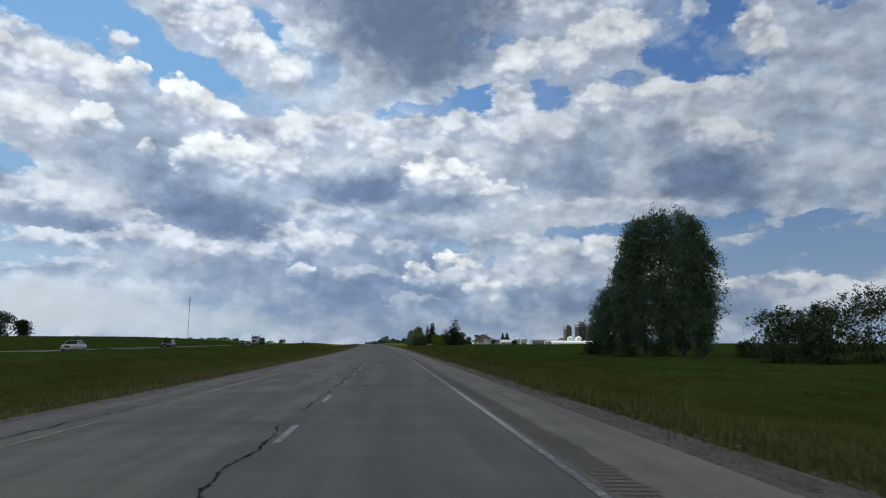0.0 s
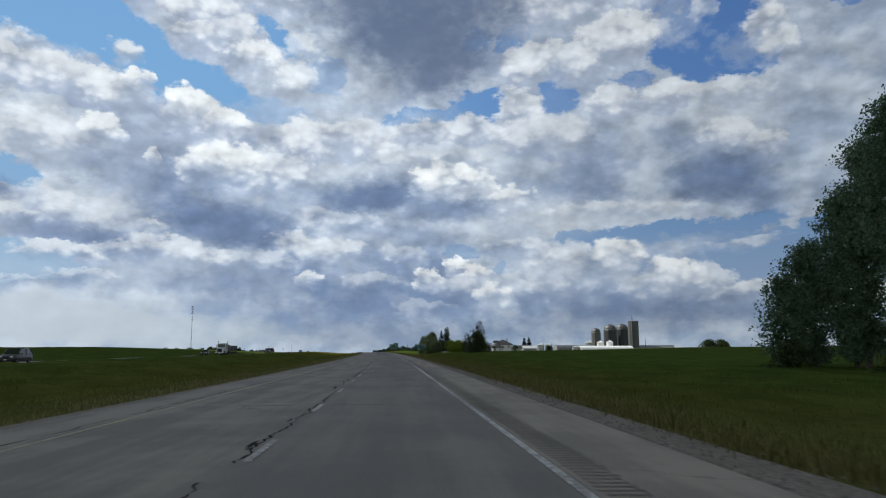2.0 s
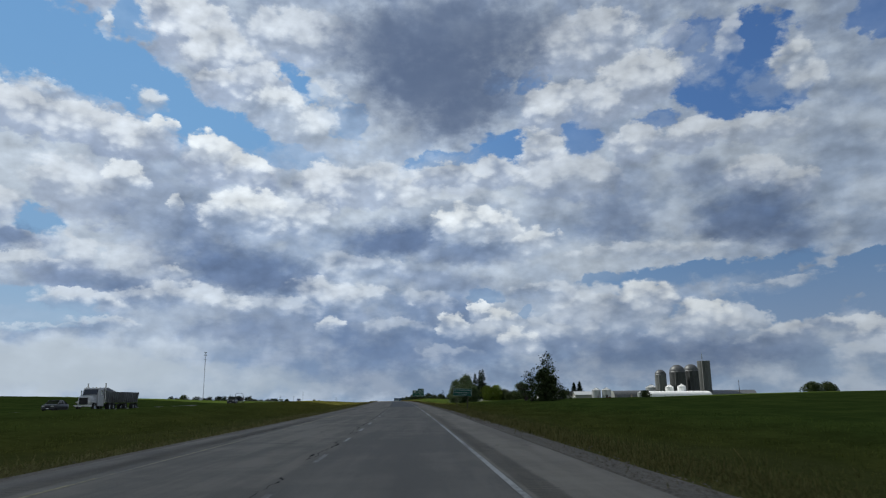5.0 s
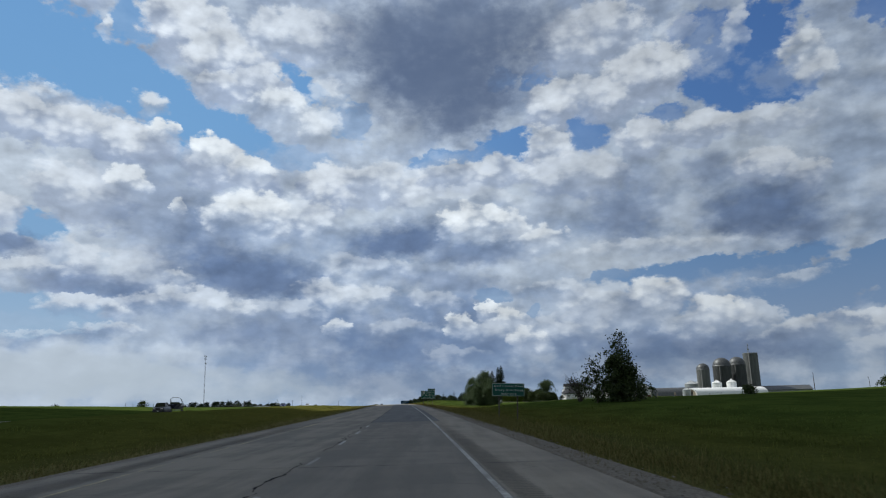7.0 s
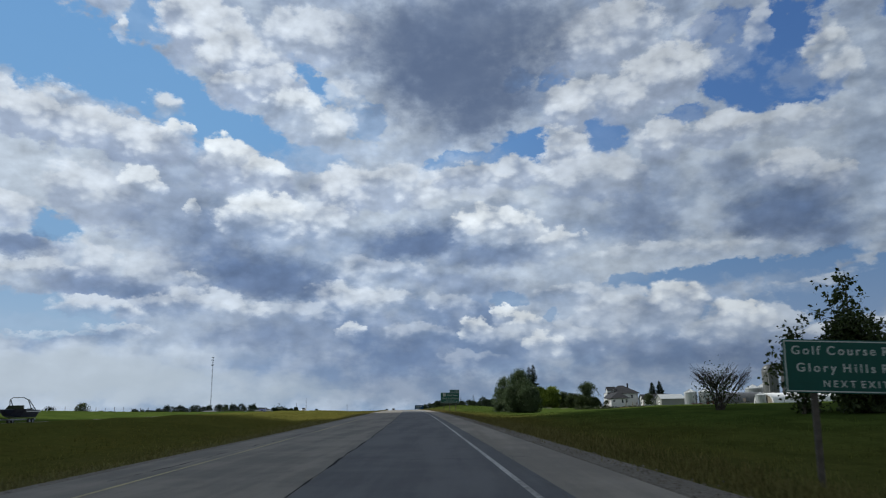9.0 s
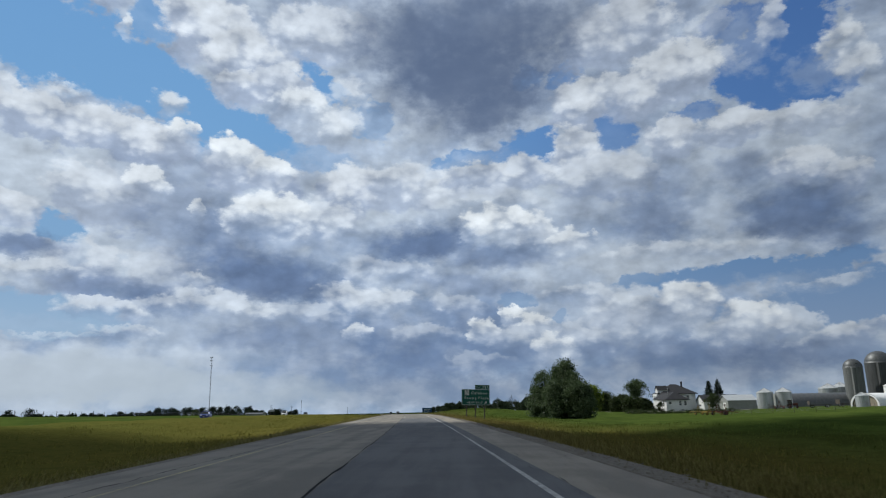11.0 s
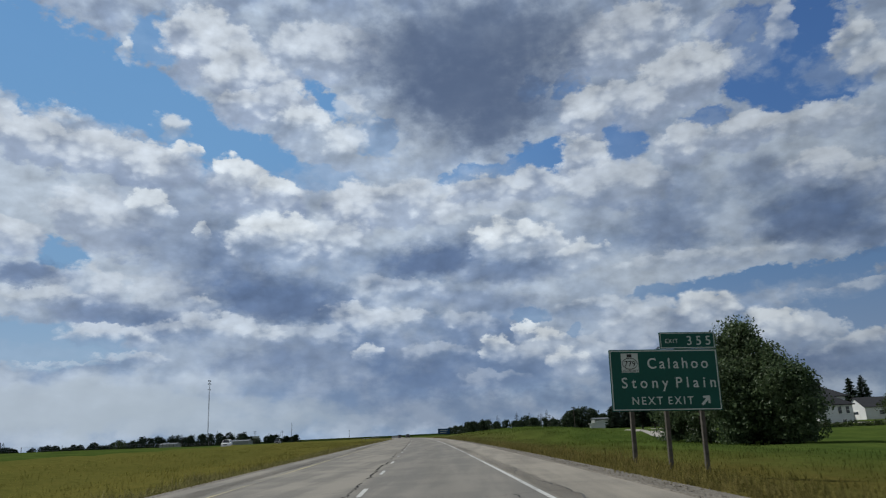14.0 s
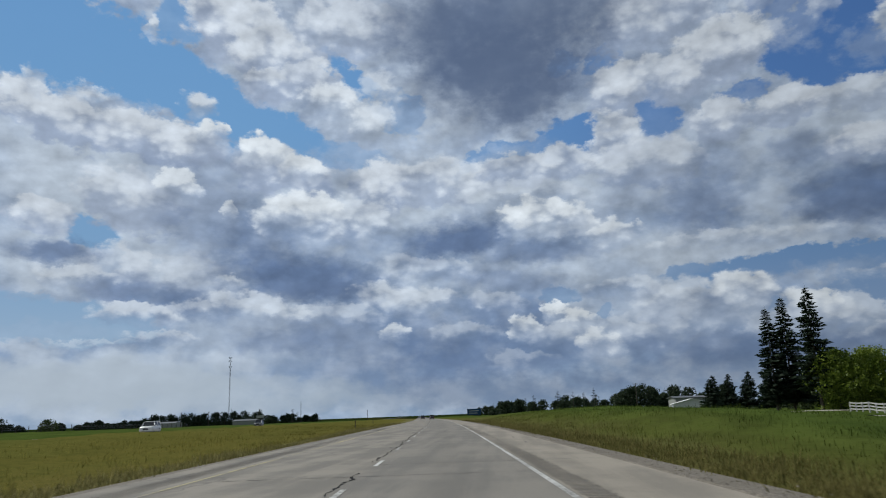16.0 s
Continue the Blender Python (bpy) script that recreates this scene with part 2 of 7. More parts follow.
def sky_material():
    m = bpy.data.materials.new("cloudy_sky")
    m.use_nodes = True
    n = Nodes(m.node_tree)
    p = n.add("ShaderNodeTexCoord").outputs["Object"]
    s = n.add("ShaderNodeSeparateXYZ", (p,)).outputs
    az = n.math("DEGREES", n.math("ARCTAN2", s[0], s[1]))
    flat = n.math("SQRT", n.math("ADD", n.math("MULTIPLY", s[0], s[0]), n.math("MULTIPLY", s[1], s[1])))
    el = n.math("DEGREES", n.math("ARCTAN2", s[2], flat))
    q = n.add("ShaderNodeCombineXYZ", (az, el, 0.0)).outputs[0]
    # billowing edges: the patches are bent by noise at three sizes, flatter towards the horizon
    qs = n.vmath("MULTIPLY", q, (1.0, 1.5, 1.0))
    w1 = n.vmath("SUBTRACT", n.noise(qs, 0.16, 2.0, 0.5).outputs[1], (0.5, 0.5, 0.5))
    w2 = n.vmath("SUBTRACT", n.noise(qs, 0.55, 5.0, 0.62).outputs[1], (0.5, 0.5, 0.5))
    w = n.vmath("ADD", n.vmath("MULTIPLY", w1, (1.6, 1.0, 0.0)), n.vmath("MULTIPLY", w2, (2.6, 1.9, 0.0)))
    q1 = n.vmath("ADD", q, w)
    el1 = n.add("ShaderNodeSeparateXYZ", (q1,)).outputs[1]
    fine = n.noise(qs, 0.8, 7.0, 0.56).outputs[0]
    mid = n.noise(qs, 0.26, 5.0, 0.52).outputs[0]
    up = n.vmath("ADD", qs, (-0.25, 0.5, 0.0))
    up2 = n.vmath("ADD", qs, (-0.75, 1.1, 0.0))
    relief = n.math("SUBTRACT", fine, n.noise(up, 0.8, 7.0, 0.56).outputs[0])
    relief2 = n.math("SUBTRACT", mid, n.noise(up2, 0.26, 5.0, 0.52).outputs[0])
    lump = n.add("ShaderNodeTexVoronoi", {"Vector": n.vmath("ADD", qs, n.vmath("MULTIPLY", w2, (1.5, 1.5, 0.0))), "Scale": 0.5, "Smoothness": 0.5}, feature="SMOOTH_F1").outputs[0]
    small = n.add("ShaderNodeTexVoronoi", {"Vector": n.vmath("ADD", qs, n.vmath("MULTIPLY", w2, (1.2, 1.2, 0.0))), "Scale": 1.25, "Smoothness": 0.4}, feature="SMOOTH_F1").outputs[0]
    lump = n.math("MULTIPLY_ADD", small, 0.35, n.math("MULTIPLY", lump, 0.65))
    heads = n.math("SUBTRACT", 0.46, lump)      # round cauliflower heads
    # paler on the sun's side, deeper away from it
    blue = n.mix(n.step(az, -22.0, 26.0), n.ramp(n.math("DIVIDE", el, 36.0), ((0.0, lin(178, 194, 210)), (0.3, lin(134, 168, 204)), (0.6, lin(120, 164, 210)), (1.0, lin(108, 154, 206)))), n.ramp(n.math("DIVIDE", el, 36.0), ((0.0, lin(160, 176, 200)), (0.3, lin(112, 146, 190)), (0.6, lin(90, 130, 190)), (1.0, lin(72, 110, 176)))))

    def masks(rows, lo, hi, rag, fade=False):
        """For each patch: how much it covers, and how near a point lies to its top."""
        for a, e, ra, re, tilt, k in rows:
            mp = n.add("ShaderNodeMapping", {"Vector": q1, "Location": (a, e, 0), "Rotation": (0, 0, radians(tilt)), "Scale": (ra * 1.18, re * 1.18, 1)}, vector_type="TEXTURE")
            g = n.add("ShaderNodeTexGradient", (mp.outputs[0],), gradient_type="SPHERICAL").outputs[1]
            near = n.math("MINIMUM", n.math("MULTIPLY", g, 5.0), 1.0)
            v = n.math("MULTIPLY_ADD", n.math("MULTIPLY", edge if fade else ragged, rag), near, g)
            top = n.math("MULTIPLY_ADD", el1, 0.8 / re, -e * 0.8 / re)
            cover = n.step(v, lo, hi, 0.0, k)
            if fade:    # cumulus: crisp above, melting into its base below
                cover = n.math("MULTIPLY", cover, n.step(n.math("ADD", top, n.math("MULTIPLY", shade_wobble, 0.5)), -1.0, 0.35))
            yield cover, top

    ragged = n.math("SUBTRACT", fine, 0.5)
    edge = n.math("MULTIPLY_ADD", heads, 0.55, n.math("MULTIPLY", ragged, 0.7))
    shade_wobble = n.math("MULTIPLY_ADD", heads, 1.3, n.math("MULTIPLY", n.math("SUBTRACT", mid, 0.5), 1.7))

    def billow(top, low, high):
        return n.mix(n.step(n.math("ADD", top, shade_wobble), -0.45, 0.35), low, high)

    # each billow is brighter towards the sun and darker below; the low clouds are flatter
    relief_all = n.math("MULTIPLY_ADD", relief, 0.22, n.math("MULTIPLY_ADD", relief2, 0.70, n.math("MULTIPLY", n.math("SUBTRACT", 0.46, lump), 0.46)))
    light = n.math("MULTIPLY_ADD", relief_all, n.step(el, 1.0, 9.0, 0.35, 1.0), 1.0)

    light3 = n.add("ShaderNodeCombineColor", (light, light, light)).outputs[0]

    def lit(c):
        return n.mix(1.0, c, light3, "MULTIPLY")

    base = n.ramp(n.math("DIVIDE", el, 36.0), ((0.0, lin(152, 171, 197)), (0.16, lin(142, 162, 193)), (0.4, lin(164, 179, 203)), (1.0, lin(152, 166, 192))))
    col = n.mix(n.step(mid, 0.40, 0.64), base, lin(186, 197, 214))
    for mk, _ in masks(PALE, 0.0, 0.7, 0.3):
        col = n.mix(mk, col, lin(198, 207, 220))
    col = lit(col)
    for mk, _ in masks(BLUE + BLUEB + BLUEC, 0.10, 0.40, 1.0):
        col = n.mix(mk, col, blue)
    for mk, _ in masks(WISP, 0.05, 0.7, 1.6):
        col = n.mix(mk, col, lit(lin(176, 190, 212)))
    for mk, top in masks(WHITE + WHITEB, 0.10, 0.36, 0.9):
        col = n.mix(mk, col, lit(billow(top, lin(168, 180, 203), lin(216, 221, 230))))
    grey = lit(lin(102, 122, 158))
    for mk, _ in masks(GREY + GREYB, -0.02, 0.75, 0.6):
        col = n.mix(mk, col, grey)
    for mk, top in masks(BANKB + BANK + BANKC, 0.06, 0.34, 1.0, True):
        col = n.mix(mk, col, lit(billow(top, lin(140, 157, 187), lin(212, 218, 228))))
    for mk, _ in masks(SHADE, 0.0, 0.8, 0.6):
        col = n.mix(mk, col, lin(94, 109, 138))
    for mk, _ in masks(HAZE, 0.02, 0.45, 0.35):
        col = n.mix(mk, col, lin(178, 188, 200))
    for mk, top in masks(PUFF, 0.10, 0.36, 1.2, True):
        col = n.mix(mk, col, lit(billow(top, lin(172, 184, 205), lin(226, 230, 236))))
    for mk, top in masks(TUFT, 0.08, 0.5, 1.2, True):
        col = n.mix(mk, col, lit(billow(top, lin(170, 182, 202), lin(222, 227, 235))))
    dim = n.step(az, -6.0, 32.0, 1.0, 0.72)
    out = n.mix(1.0, col, n.add("ShaderNodeCombineColor", (dim, dim, dim)).outputs[0], "MULTIPLY")
    em = n.add("ShaderNodeEmission", (out, 1.0))
    n.add("ShaderNodeOutputMaterial", (em.outputs[0],))
    m.cycles.emission_sampling = "NONE"
    return m

# ---- materials ----
def surface(name, build, rough=0.8, metal=0.0, spec=0.3):
    """A material: build(n, p) gives colour and, if wanted, a bump height with its depth in metres."""
    m = bpy.data.materials.new(name)
    m.use_nodes = True
    n = Nodes(m.node_tree)
    p = n.add("ShaderNodeTexCoord").outputs["Object"]
    got = build(n, p)
    col, bump, depth = got if isinstance(got, tuple) and len(got) == 3 and not isinstance(got[0], float) else (got, None, 0)
    b = n.add("ShaderNodeBsdfPrincipled", {"Roughness": rough, "Metallic": metal, "Specular IOR Level": spec})
    if isinstance(col, bpy.types.NodeSocket):
        n.t.links.new(col, b.inputs["Base Color"])
    else:
        b.inputs["Base Color"].default_value = (*col, 1)
    if bump is not None:
        bp = n.add("ShaderNodeBump", {"Height": bump, "Distance": depth, "Strength": 1.0})
        n.t.links.new(bp.outputs[0], b.inputs["Normal"])
    n.add("ShaderNodeOutputMaterial", (b.outputs[0],))
    return m


def plain(name, colour, rough=0.6, metal=0.0, vary=0.15, scale=1.5, spec=0.3):
    """Paint, metal or wood with stains at two scales."""
    def build(n, p):
        a = n.noise(p, scale, 5.0, 0.6).outputs[0]
        b = n.noise(p, scale * 9, 3.0, 0.6).outputs[0]
        f = n.math("ADD", n.math("MULTIPLY", a, 0.7), n.math("MULTIPLY", b, 0.3))
        dark, bright = tuple(c * (1 - vary) for c in colour), tuple(min(c * (1 + vary), 0.95) for c in colour)
        return n.mix(n.step(f, 0.3, 0.7), dark, bright), b, 0.004
    return surface(name, build, rough, metal, spec)


def asphalt(name, dark, pale, tar=0.5, wear_sheen=0.0):
    def build(n, p):
        pl = n.vmath("MULTIPLY", p, (1.0, 0.06, 1.0))
        streak = n.noise(pl, 1.3, 5.0, 0.6).outputs[0]
        blot = n.noise(p, 0.35, 5.0, 0.65).outputs[0]
        grain = n.noise(p, 60.0, 2.0, 0.7).outputs[0]
        f = n.math("ADD", n.math("MULTIPLY", streak, 0.55), n.math("MULTIPLY", blot, 0.45))
        c = n.mix(n.step(f, 0.41, 0.60), dark, pale)
        # traffic polishes the lanes darker; the strip beside the median stays pale and dusty
        s = n.add("ShaderNodeSeparateXYZ", (p,)).outputs
        u = n.math("ADD", s[0], n.math("MULTIPLY", n.math("MULTIPLY", s[1], s[1]), BEND / 2))
        u = n.math("ADD", u, n.math("MULTIPLY", n.math("SUBTRACT", streak, 0.5), 0.5))
        lane = n.step(n.math("ABSOLUTE", u), 1.75, 2.1, wear_sheen, 0.0)
        # the lane's bluer tint is reflected sky put into the colour
        c = n.mix(lane, c, tuple(v * k for v, k in zip(dark, (0.72, 0.78, 0.88))))
        c = n.mix(n.step(n.math("ABSOLUTE", n.math("ADD", u, 0.05)), 0.1, 0.75, wear_sheen * 0.6, 0.0), c, tuple(v * 0.6 for v in dark))
        # worn cracks
        wv = n.vmath("ADD", p, n.vmath("MULTIPLY", n.noise(p, 1.1, 4.0).outputs[1], (1.5, 1.5, 0.0)))
        cell = n.add("ShaderNodeTexVoronoi", {"Vector": wv, "Scale": 0.22}, feature="DISTANCE_TO_EDGE").outputs[0]
        crack = n.math("MULTIPLY", n.step(cell, 0.002, 0.008, 1.0, 0.0), n.step(n.noise(p, 0.12, 2.0).outputs[0], 0.5, 0.6))
        c = n.mix(n.math("MULTIPLY", crack, tar), c, (0.02, 0.02, 0.022))
        c = n.mix(n.step(grain, 0.25, 0.8, 0.0, 0.35), c, tuple(v * 1.5 for v in pale))
        return c, grain, 0.004
    return surface(name, build, 0.85, 0.0, 0.25)


def meadow_colour(n, p):
    """Seeding straw beside the asphalt, then olive and rust-brown grass, then a greener field."""
    s = n.add("ShaderNodeSeparateXYZ", (p,)).outputs
    u = n.math("ADD", s[0], n.math("MULTIPLY", n.math("MULTIPLY", s[1], s[1]), BEND / 2))
    off = n.math("ABSOLUTE", n.math("ADD", u, 1.15))        # from the middle of the carriageway
    pl = n.vmath("MULTIPLY", p, (1.0, 0.35, 1.0))
    a = n.noise(pl, 0.06, 5.0, 0.6).outputs[0]
    b = n.noise(pl, 0.30, 5.0, 0.65).outputs[0]
    d = n.noise(p, 1.3, 4.0, 0.65).outputs[0]
    w = n.math("ADD", off, n.math("ADD", n.math("MULTIPLY", n.math("SUBTRACT", a, 0.5), 22.0), n.math("MULTIPLY", n.math("SUBTRACT", b, 0.5), 12.0)))
    lush = n.math("MULTIPLY", n.step(s[1], 450.0, 510.0, 0.0, 0.75), n.step(u, 0.0, 2.0))        # green again on the mound by the farm
    sun_tone = n.math("MULTIPLY", n.step(s[1], 220.0, 400.0), n.math("SUBTRACT", 1.0, lush))        # yellower tone painted in for the sunlit stretch past the cloud's shade
    c = n.mix(n.step(b, 0.36, 0.64), (0.050, 0.062, 0.015), (0.090, 0.098, 0.027))
    c = n.mix(n.math("MULTIPLY", n.step(a, 0.46, 0.64, 0.1, 0.65), n.math("MULTIPLY_ADD", sun_tone, 0.75, 0.25)), c, (0.120, 0.084, 0.026))
    c = n.mix(n.step(w, 6.0, 20.0, 0.8, 0.0), c, n.mix(sun_tone, (0.112, 0.110, 0.046), (0.152, 0.122, 0.042)))
    field = n.mix(n.step(b, 0.34, 0.66), (0.044, 0.070, 0.017), (0.074, 0.104, 0.024))
    c = n.mix(n.step(n.math("MULTIPLY_ADD", lush, 9.0, w), 17.0, 32.0), c, field)
    # the median is drier all over, and painted yellower on the sunlit stretch
    dry = n.math("MULTIPLY", n.step(u, -37.0, -36.0), n.step(u, -8.0, -7.0, 1.0, 0.0))
    c = n.mix(n.math("MULTIPLY", dry, n.math("MULTIPLY", n.step(a, 0.3, 0.7, 0.5, 0.95), n.math("MULTIPLY_ADD", sun_tone, 0.9, 0.1))), c, (0.128, 0.114, 0.030))
    # a pale strip of seeding grass along the median's edge
    strip_k = n.math("MULTIPLY", n.step(n.math("ADD", u, n.math("MULTIPLY", n.math("SUBTRACT", b, 0.5), 3.0)), -12.0, -10.0), n.step(u, -7.0, -6.5, 0.8, 0.0))
    c = n.mix(strip_k, c, (0.158, 0.150, 0.074))
    return n.mix(n.step(d, 0.42, 0.74, 0.0, 0.45), c, (0.034, 0.046, 0.009))


def turf(name):
    def build(n, p):
        g = n.noise(p, 7.0, 4.0, 0.7).outputs[0]
        c = n.mix(n.step(g, 0.35, 0.8, 0.0, 0.4), meadow_colour(n, p), (0.028, 0.038, 0.008))
        return c, g, 0.05
    return surface(name, build, 0.95, 0.0, 0.0)


def leafage(name, dark, pale, rough=0.6, thin=0.3, meadow=0.0):
    """Leaves and blades, each with its own shade; meadow: how far blades take the colour of the ground they grow from."""
    def build(n, p):
        r = n.add("ShaderNodeNewGeometry").outputs["Random Per Island"]
        a = n.noise(p, 0.5, 3.0).outputs[0]
        f = n.math("ADD", n.math("MULTIPLY", r, 0.6), n.math("MULTIPLY", a, 0.4))
        c = n.mix(n.step(f, 0.2, 0.8), dark, pale)
        if meadow:
            k = n.step(r, 0.0, 1.0, 0.75, 2.0)
            c = n.mix(meadow, c, n.mix(1.0, meadow_colour(n, p), n.add("ShaderNodeCombineColor", (k, k, k)).outputs[0], "MULTIPLY"))
        return c
    m = surface(name, build, rough, 0.0, 0.25 if thin < 0.4 else 0.0)
    n = m.node_tree
    b = [x for x in n.nodes if x.type == "BSDF_PRINCIPLED"][0]
    o = [x for x in n.nodes if x.type == "OUTPUT_MATERIAL"][0]
    t = n.nodes.new("ShaderNodeBsdfTranslucent")
    mx = n.nodes.new("ShaderNodeMixShader")
    mx.inputs[0].default_value = thin
    n.links.new(b.inputs["Base Color"].links[0].from_socket, t.inputs[0])
    n.links.new(b.outputs[0], mx.inputs[1])
    n.links.new(t.outputs[0], mx.inputs[2])
    n.links.new(mx.outputs[0], o.inputs[0])
    return m


BEND = 1.4440e-04          # one over the radius of the road's slow left-hand curve
M_ROAD = asphalt("worn_asphalt", (0.127, 0.119, 0.107), (0.222, 0.203, 0.175), 0.5, 0.34)
M_PATCH = asphalt("newer_asphalt", (0.075, 0.078, 0.085), (0.12, 0.122, 0.128), 0.2)
M_SHOULDER = asphalt("shoulder_asphalt", (0.162, 0.147, 0.126), (0.252, 0.226, 0.189), 0.4)
M_TAR = plain("tar", (0.026, 0.026, 0.027), 1.0, vary=0.4, scale=6, spec=0.05)
M_STAIN = plain("dark_stain", (0.108, 0.106, 0.103), 0.95, vary=0.3, spec=0.1)
M_GROOVE_SHADE = plain("groove_shade_asphalt", (0.145, 0.135, 0.12), 0.9, vary=0.2)


def road_paint(name, colour):
    def build(n, p):
        w = n.noise(p, 7.0, 5.0, 0.7).outputs[0]
        w2 = n.noise(n.vmath("MULTIPLY", p, (1.0, 0.15, 1.0)), 0.6, 3.0).outputs[0]
        f = n.math("ADD", n.math("MULTIPLY", w, 0.6), n.math("MULTIPLY", w2, 0.5))
        return n.mix(n.step(f, 0.45, 0.66), colour, (0.17, 0.165, 0.155))
    return surface(name, build, 0.7)


M_WHITE = road_paint("white_road_paint", (0.50, 0.50, 0.485))
M_YELLOW = road_paint("yellow_road_paint", (0.45, 0.39, 0.20))


def gravel_build(n, p):
    v = n.add("ShaderNodeTexVoronoi", {"Vector": p, "Scale": 16.0}, feature="F1")
    a = n.noise(p, 0.8, 4.0).outputs[0]
    c = n.mix(v.outputs["Color"], (0.085, 0.076, 0.064), (0.25, 0.222, 0.185))
    return n.mix(n.step(a, 0.4, 0.62, 0.0, 0.6), c, (0.14, 0.125, 0.1)), v.outputs[0], 0.03


M_GRAVEL = surface("loose_gravel", gravel_build, 0.95)
M_DRIVE = plain("gravel_drive", (0.30, 0.28, 0.25), 0.95, vary=0.25)
M_TURF = turf("meadow")
M_STRAW = leafage("dry_grass", (0.085, 0.080, 0.022), (0.215, 0.178, 0.072), 0.8, 0.5, 0.45)
M_GREEN = leafage("green_grass", (0.058, 0.080, 0.012), (0.130, 0.145, 0.024), 0.8, 0.55, 0.85)
M_LEAF_DARK = leafage("poplar_leaves", (0.088, 0.142, 0.092), (0.195, 0.275, 0.175), 0.4, 0.48)
M_LEAF_MID = leafage("aspen_leaves", (0.042, 0.070, 0.032), (0.118, 0.160, 0.078), 0.5, 0.38)
M_LEAF_LIME = leafage("maple_leaves", (0.10, 0.150, 0.018), (0.225, 0.285, 0.042), 0.5)
M_LEAF_SHRUB = leafage("shrub_leaves", (0.024, 0.040, 0.013), (0.065, 0.09, 0.027), 0.5)
M_NEEDLE = leafage("spruce_needles", (0.018, 0.034, 0.021), (0.046, 0.068, 0.042), 0.7)
M_FARLEAF = leafage("distant_leaves", (0.022, 0.036, 0.022), (0.045, 0.066, 0.034), 0.8)
M_BARK = plain("bark", (0.10, 0.085, 0.07), 0.9, vary=0.4, scale=4)
M_TWIG = plain("bare_twigs", (0.06, 0.05, 0.045), 0.9, vary=0.3, scale=4)


# ---- helpers for meshes ----
def mesh_object(name, verts, faces, mat, parent=None, label="", smooth=False):
    me = bpy.data.meshes.new(name)
    me.from_pydata([tuple(v) for v in verts], [], faces)
    me.materials.append(mat)
    if smooth:
        me.polygons.foreach_set("use_smooth", [True] * len(me.polygons))
    me.update()
    ob = new(name, me)
    if parent is not None:
        ob.parent = parent
    if label:
        ob["label"] = label
    return ob


def array_object(name, co, mat, size=4, parent=None, label=""):
    """A mesh of loose faces from an array of corners (faces, size, 3)."""
    nf = len(co)
    me = bpy.data.meshes.new(name)
    me.vertices.add(nf * size)
    me.loops.add(nf * size)
    me.polygons.add(nf)
    me.vertices.foreach_set("co", np.ascontiguousarray(co, dtype=np.float32).ravel())
    me.loops.foreach_set("vertex_index", np.arange(nf * size, dtype=np.int32))
    me.polygons.foreach_set("loop_start", np.arange(0, nf * size, size, dtype=np.int32))
    me.materials.append(mat)
    me.update(calc_edges=True)
    ob = new(name, me)
    if parent is not None:
        ob.parent = parent
    if label:
        ob["label"] = label
    return ob


def empty(name, at, rz=0.0):
    ob = new(name)
    ob.matrix_basis = pose(*at, 0, 0, rz)
    return ob


def part(name, bm, material, parent, label="", smooth=False):
    """Links a bmesh as one mesh object under a thing or a part."""
    me = bpy.data.meshes.new(name)
    if smooth:
        for f in bm.faces:
            f.smooth = True
    bm.to_mesh(me)
    bm.free()
    me.materials.append(material)
    ob = new(name, me)
    ob.parent = parent
    if label:
        ob["label"] = label
    return ob


def box(bm, x0, x1, y0, y1, z0, z1, bevel=0.0):
    r = bmesh.ops.create_cube(bm, size=1.0, matrix=Matrix.LocRotScale(((x0 + x1) / 2, (y0 + y1) / 2, (z0 + z1) / 2), None, (x1 - x0, y1 - y0, z1 - z0)))
    if bevel:
        es = list({e for v in r["verts"] for e in v.link_edges})
        bmesh.ops.bevel(bm, geom=es, offset=bevel, segments=1, affect="EDGES")
    return bm


def boxes(*dims, bevel=0.0):
    bm = bmesh.new()
    for d in dims:
        box(bm, *d, bevel=bevel)
    return bm


def rod(bm, a, b, r0, r1=None, seg=8):
    """A tapered bar from a to b."""
    a, b = Vector(a), Vector(b)
    r1 = r0 if r1 is None else r1
    m = Matrix.Translation((a + b) / 2) @ (b - a).to_track_quat("Z", "Y").to_matrix().to_4x4()
    bmesh.ops.create_cone(bm, cap_ends=True, segments=seg, radius1=r0, radius2=max(r1, 1e-4), depth=(b - a).length, matrix=m)
    return bm


def rods(*bars, seg=8):
    bm = bmesh.new()
    for bar in bars:
        rod(bm, *bar, seg=seg)
    return bm


def lathe(bm, profile, seg=32, at=(0, 0)):
    """A body of revolution from (radius, height) pairs."""
    rings = [[bm.verts.new((at[0] + r * math.cos(2 * math.pi * i / seg), at[1] + r * math.sin(2 * math.pi * i / seg), z)) for i in range(seg)] for r, z in profile]
    for a, b in zip(rings, rings[1:]):
        for i in range(seg):
            bm.faces.new((a[i], a[(i + 1) % seg], b[(i + 1) % seg], b[i]))
    bm.faces.new(rings[0][::-1])
    bm.faces.new(rings[-1])
    return bm


# ---- the lie of the land ----
_gy = np.arange(0.0, 1205.0, 5.0)
_gz = np.concatenate([[0.0], np.cumsum(np.interp(_gy[:-1], [0, 120, 330, 600, 1200], [.004, .008, .008, -.003, -.003]) * 5)])


def road_z(y):
    y = np.asarray(y, dtype=float)
    return np.where(y < 0, y * 0.004, np.interp(y, _gy, _gz))


def road_x(y):
    """The line that the camera's lane follows."""
    y = np.asarray(y, dtype=float)
    y1 = np.clip(y, 0, 750)
    return -BEND * y1 ** 2 / 2 - BEND * 750 * np.maximum(y - 750, 0)


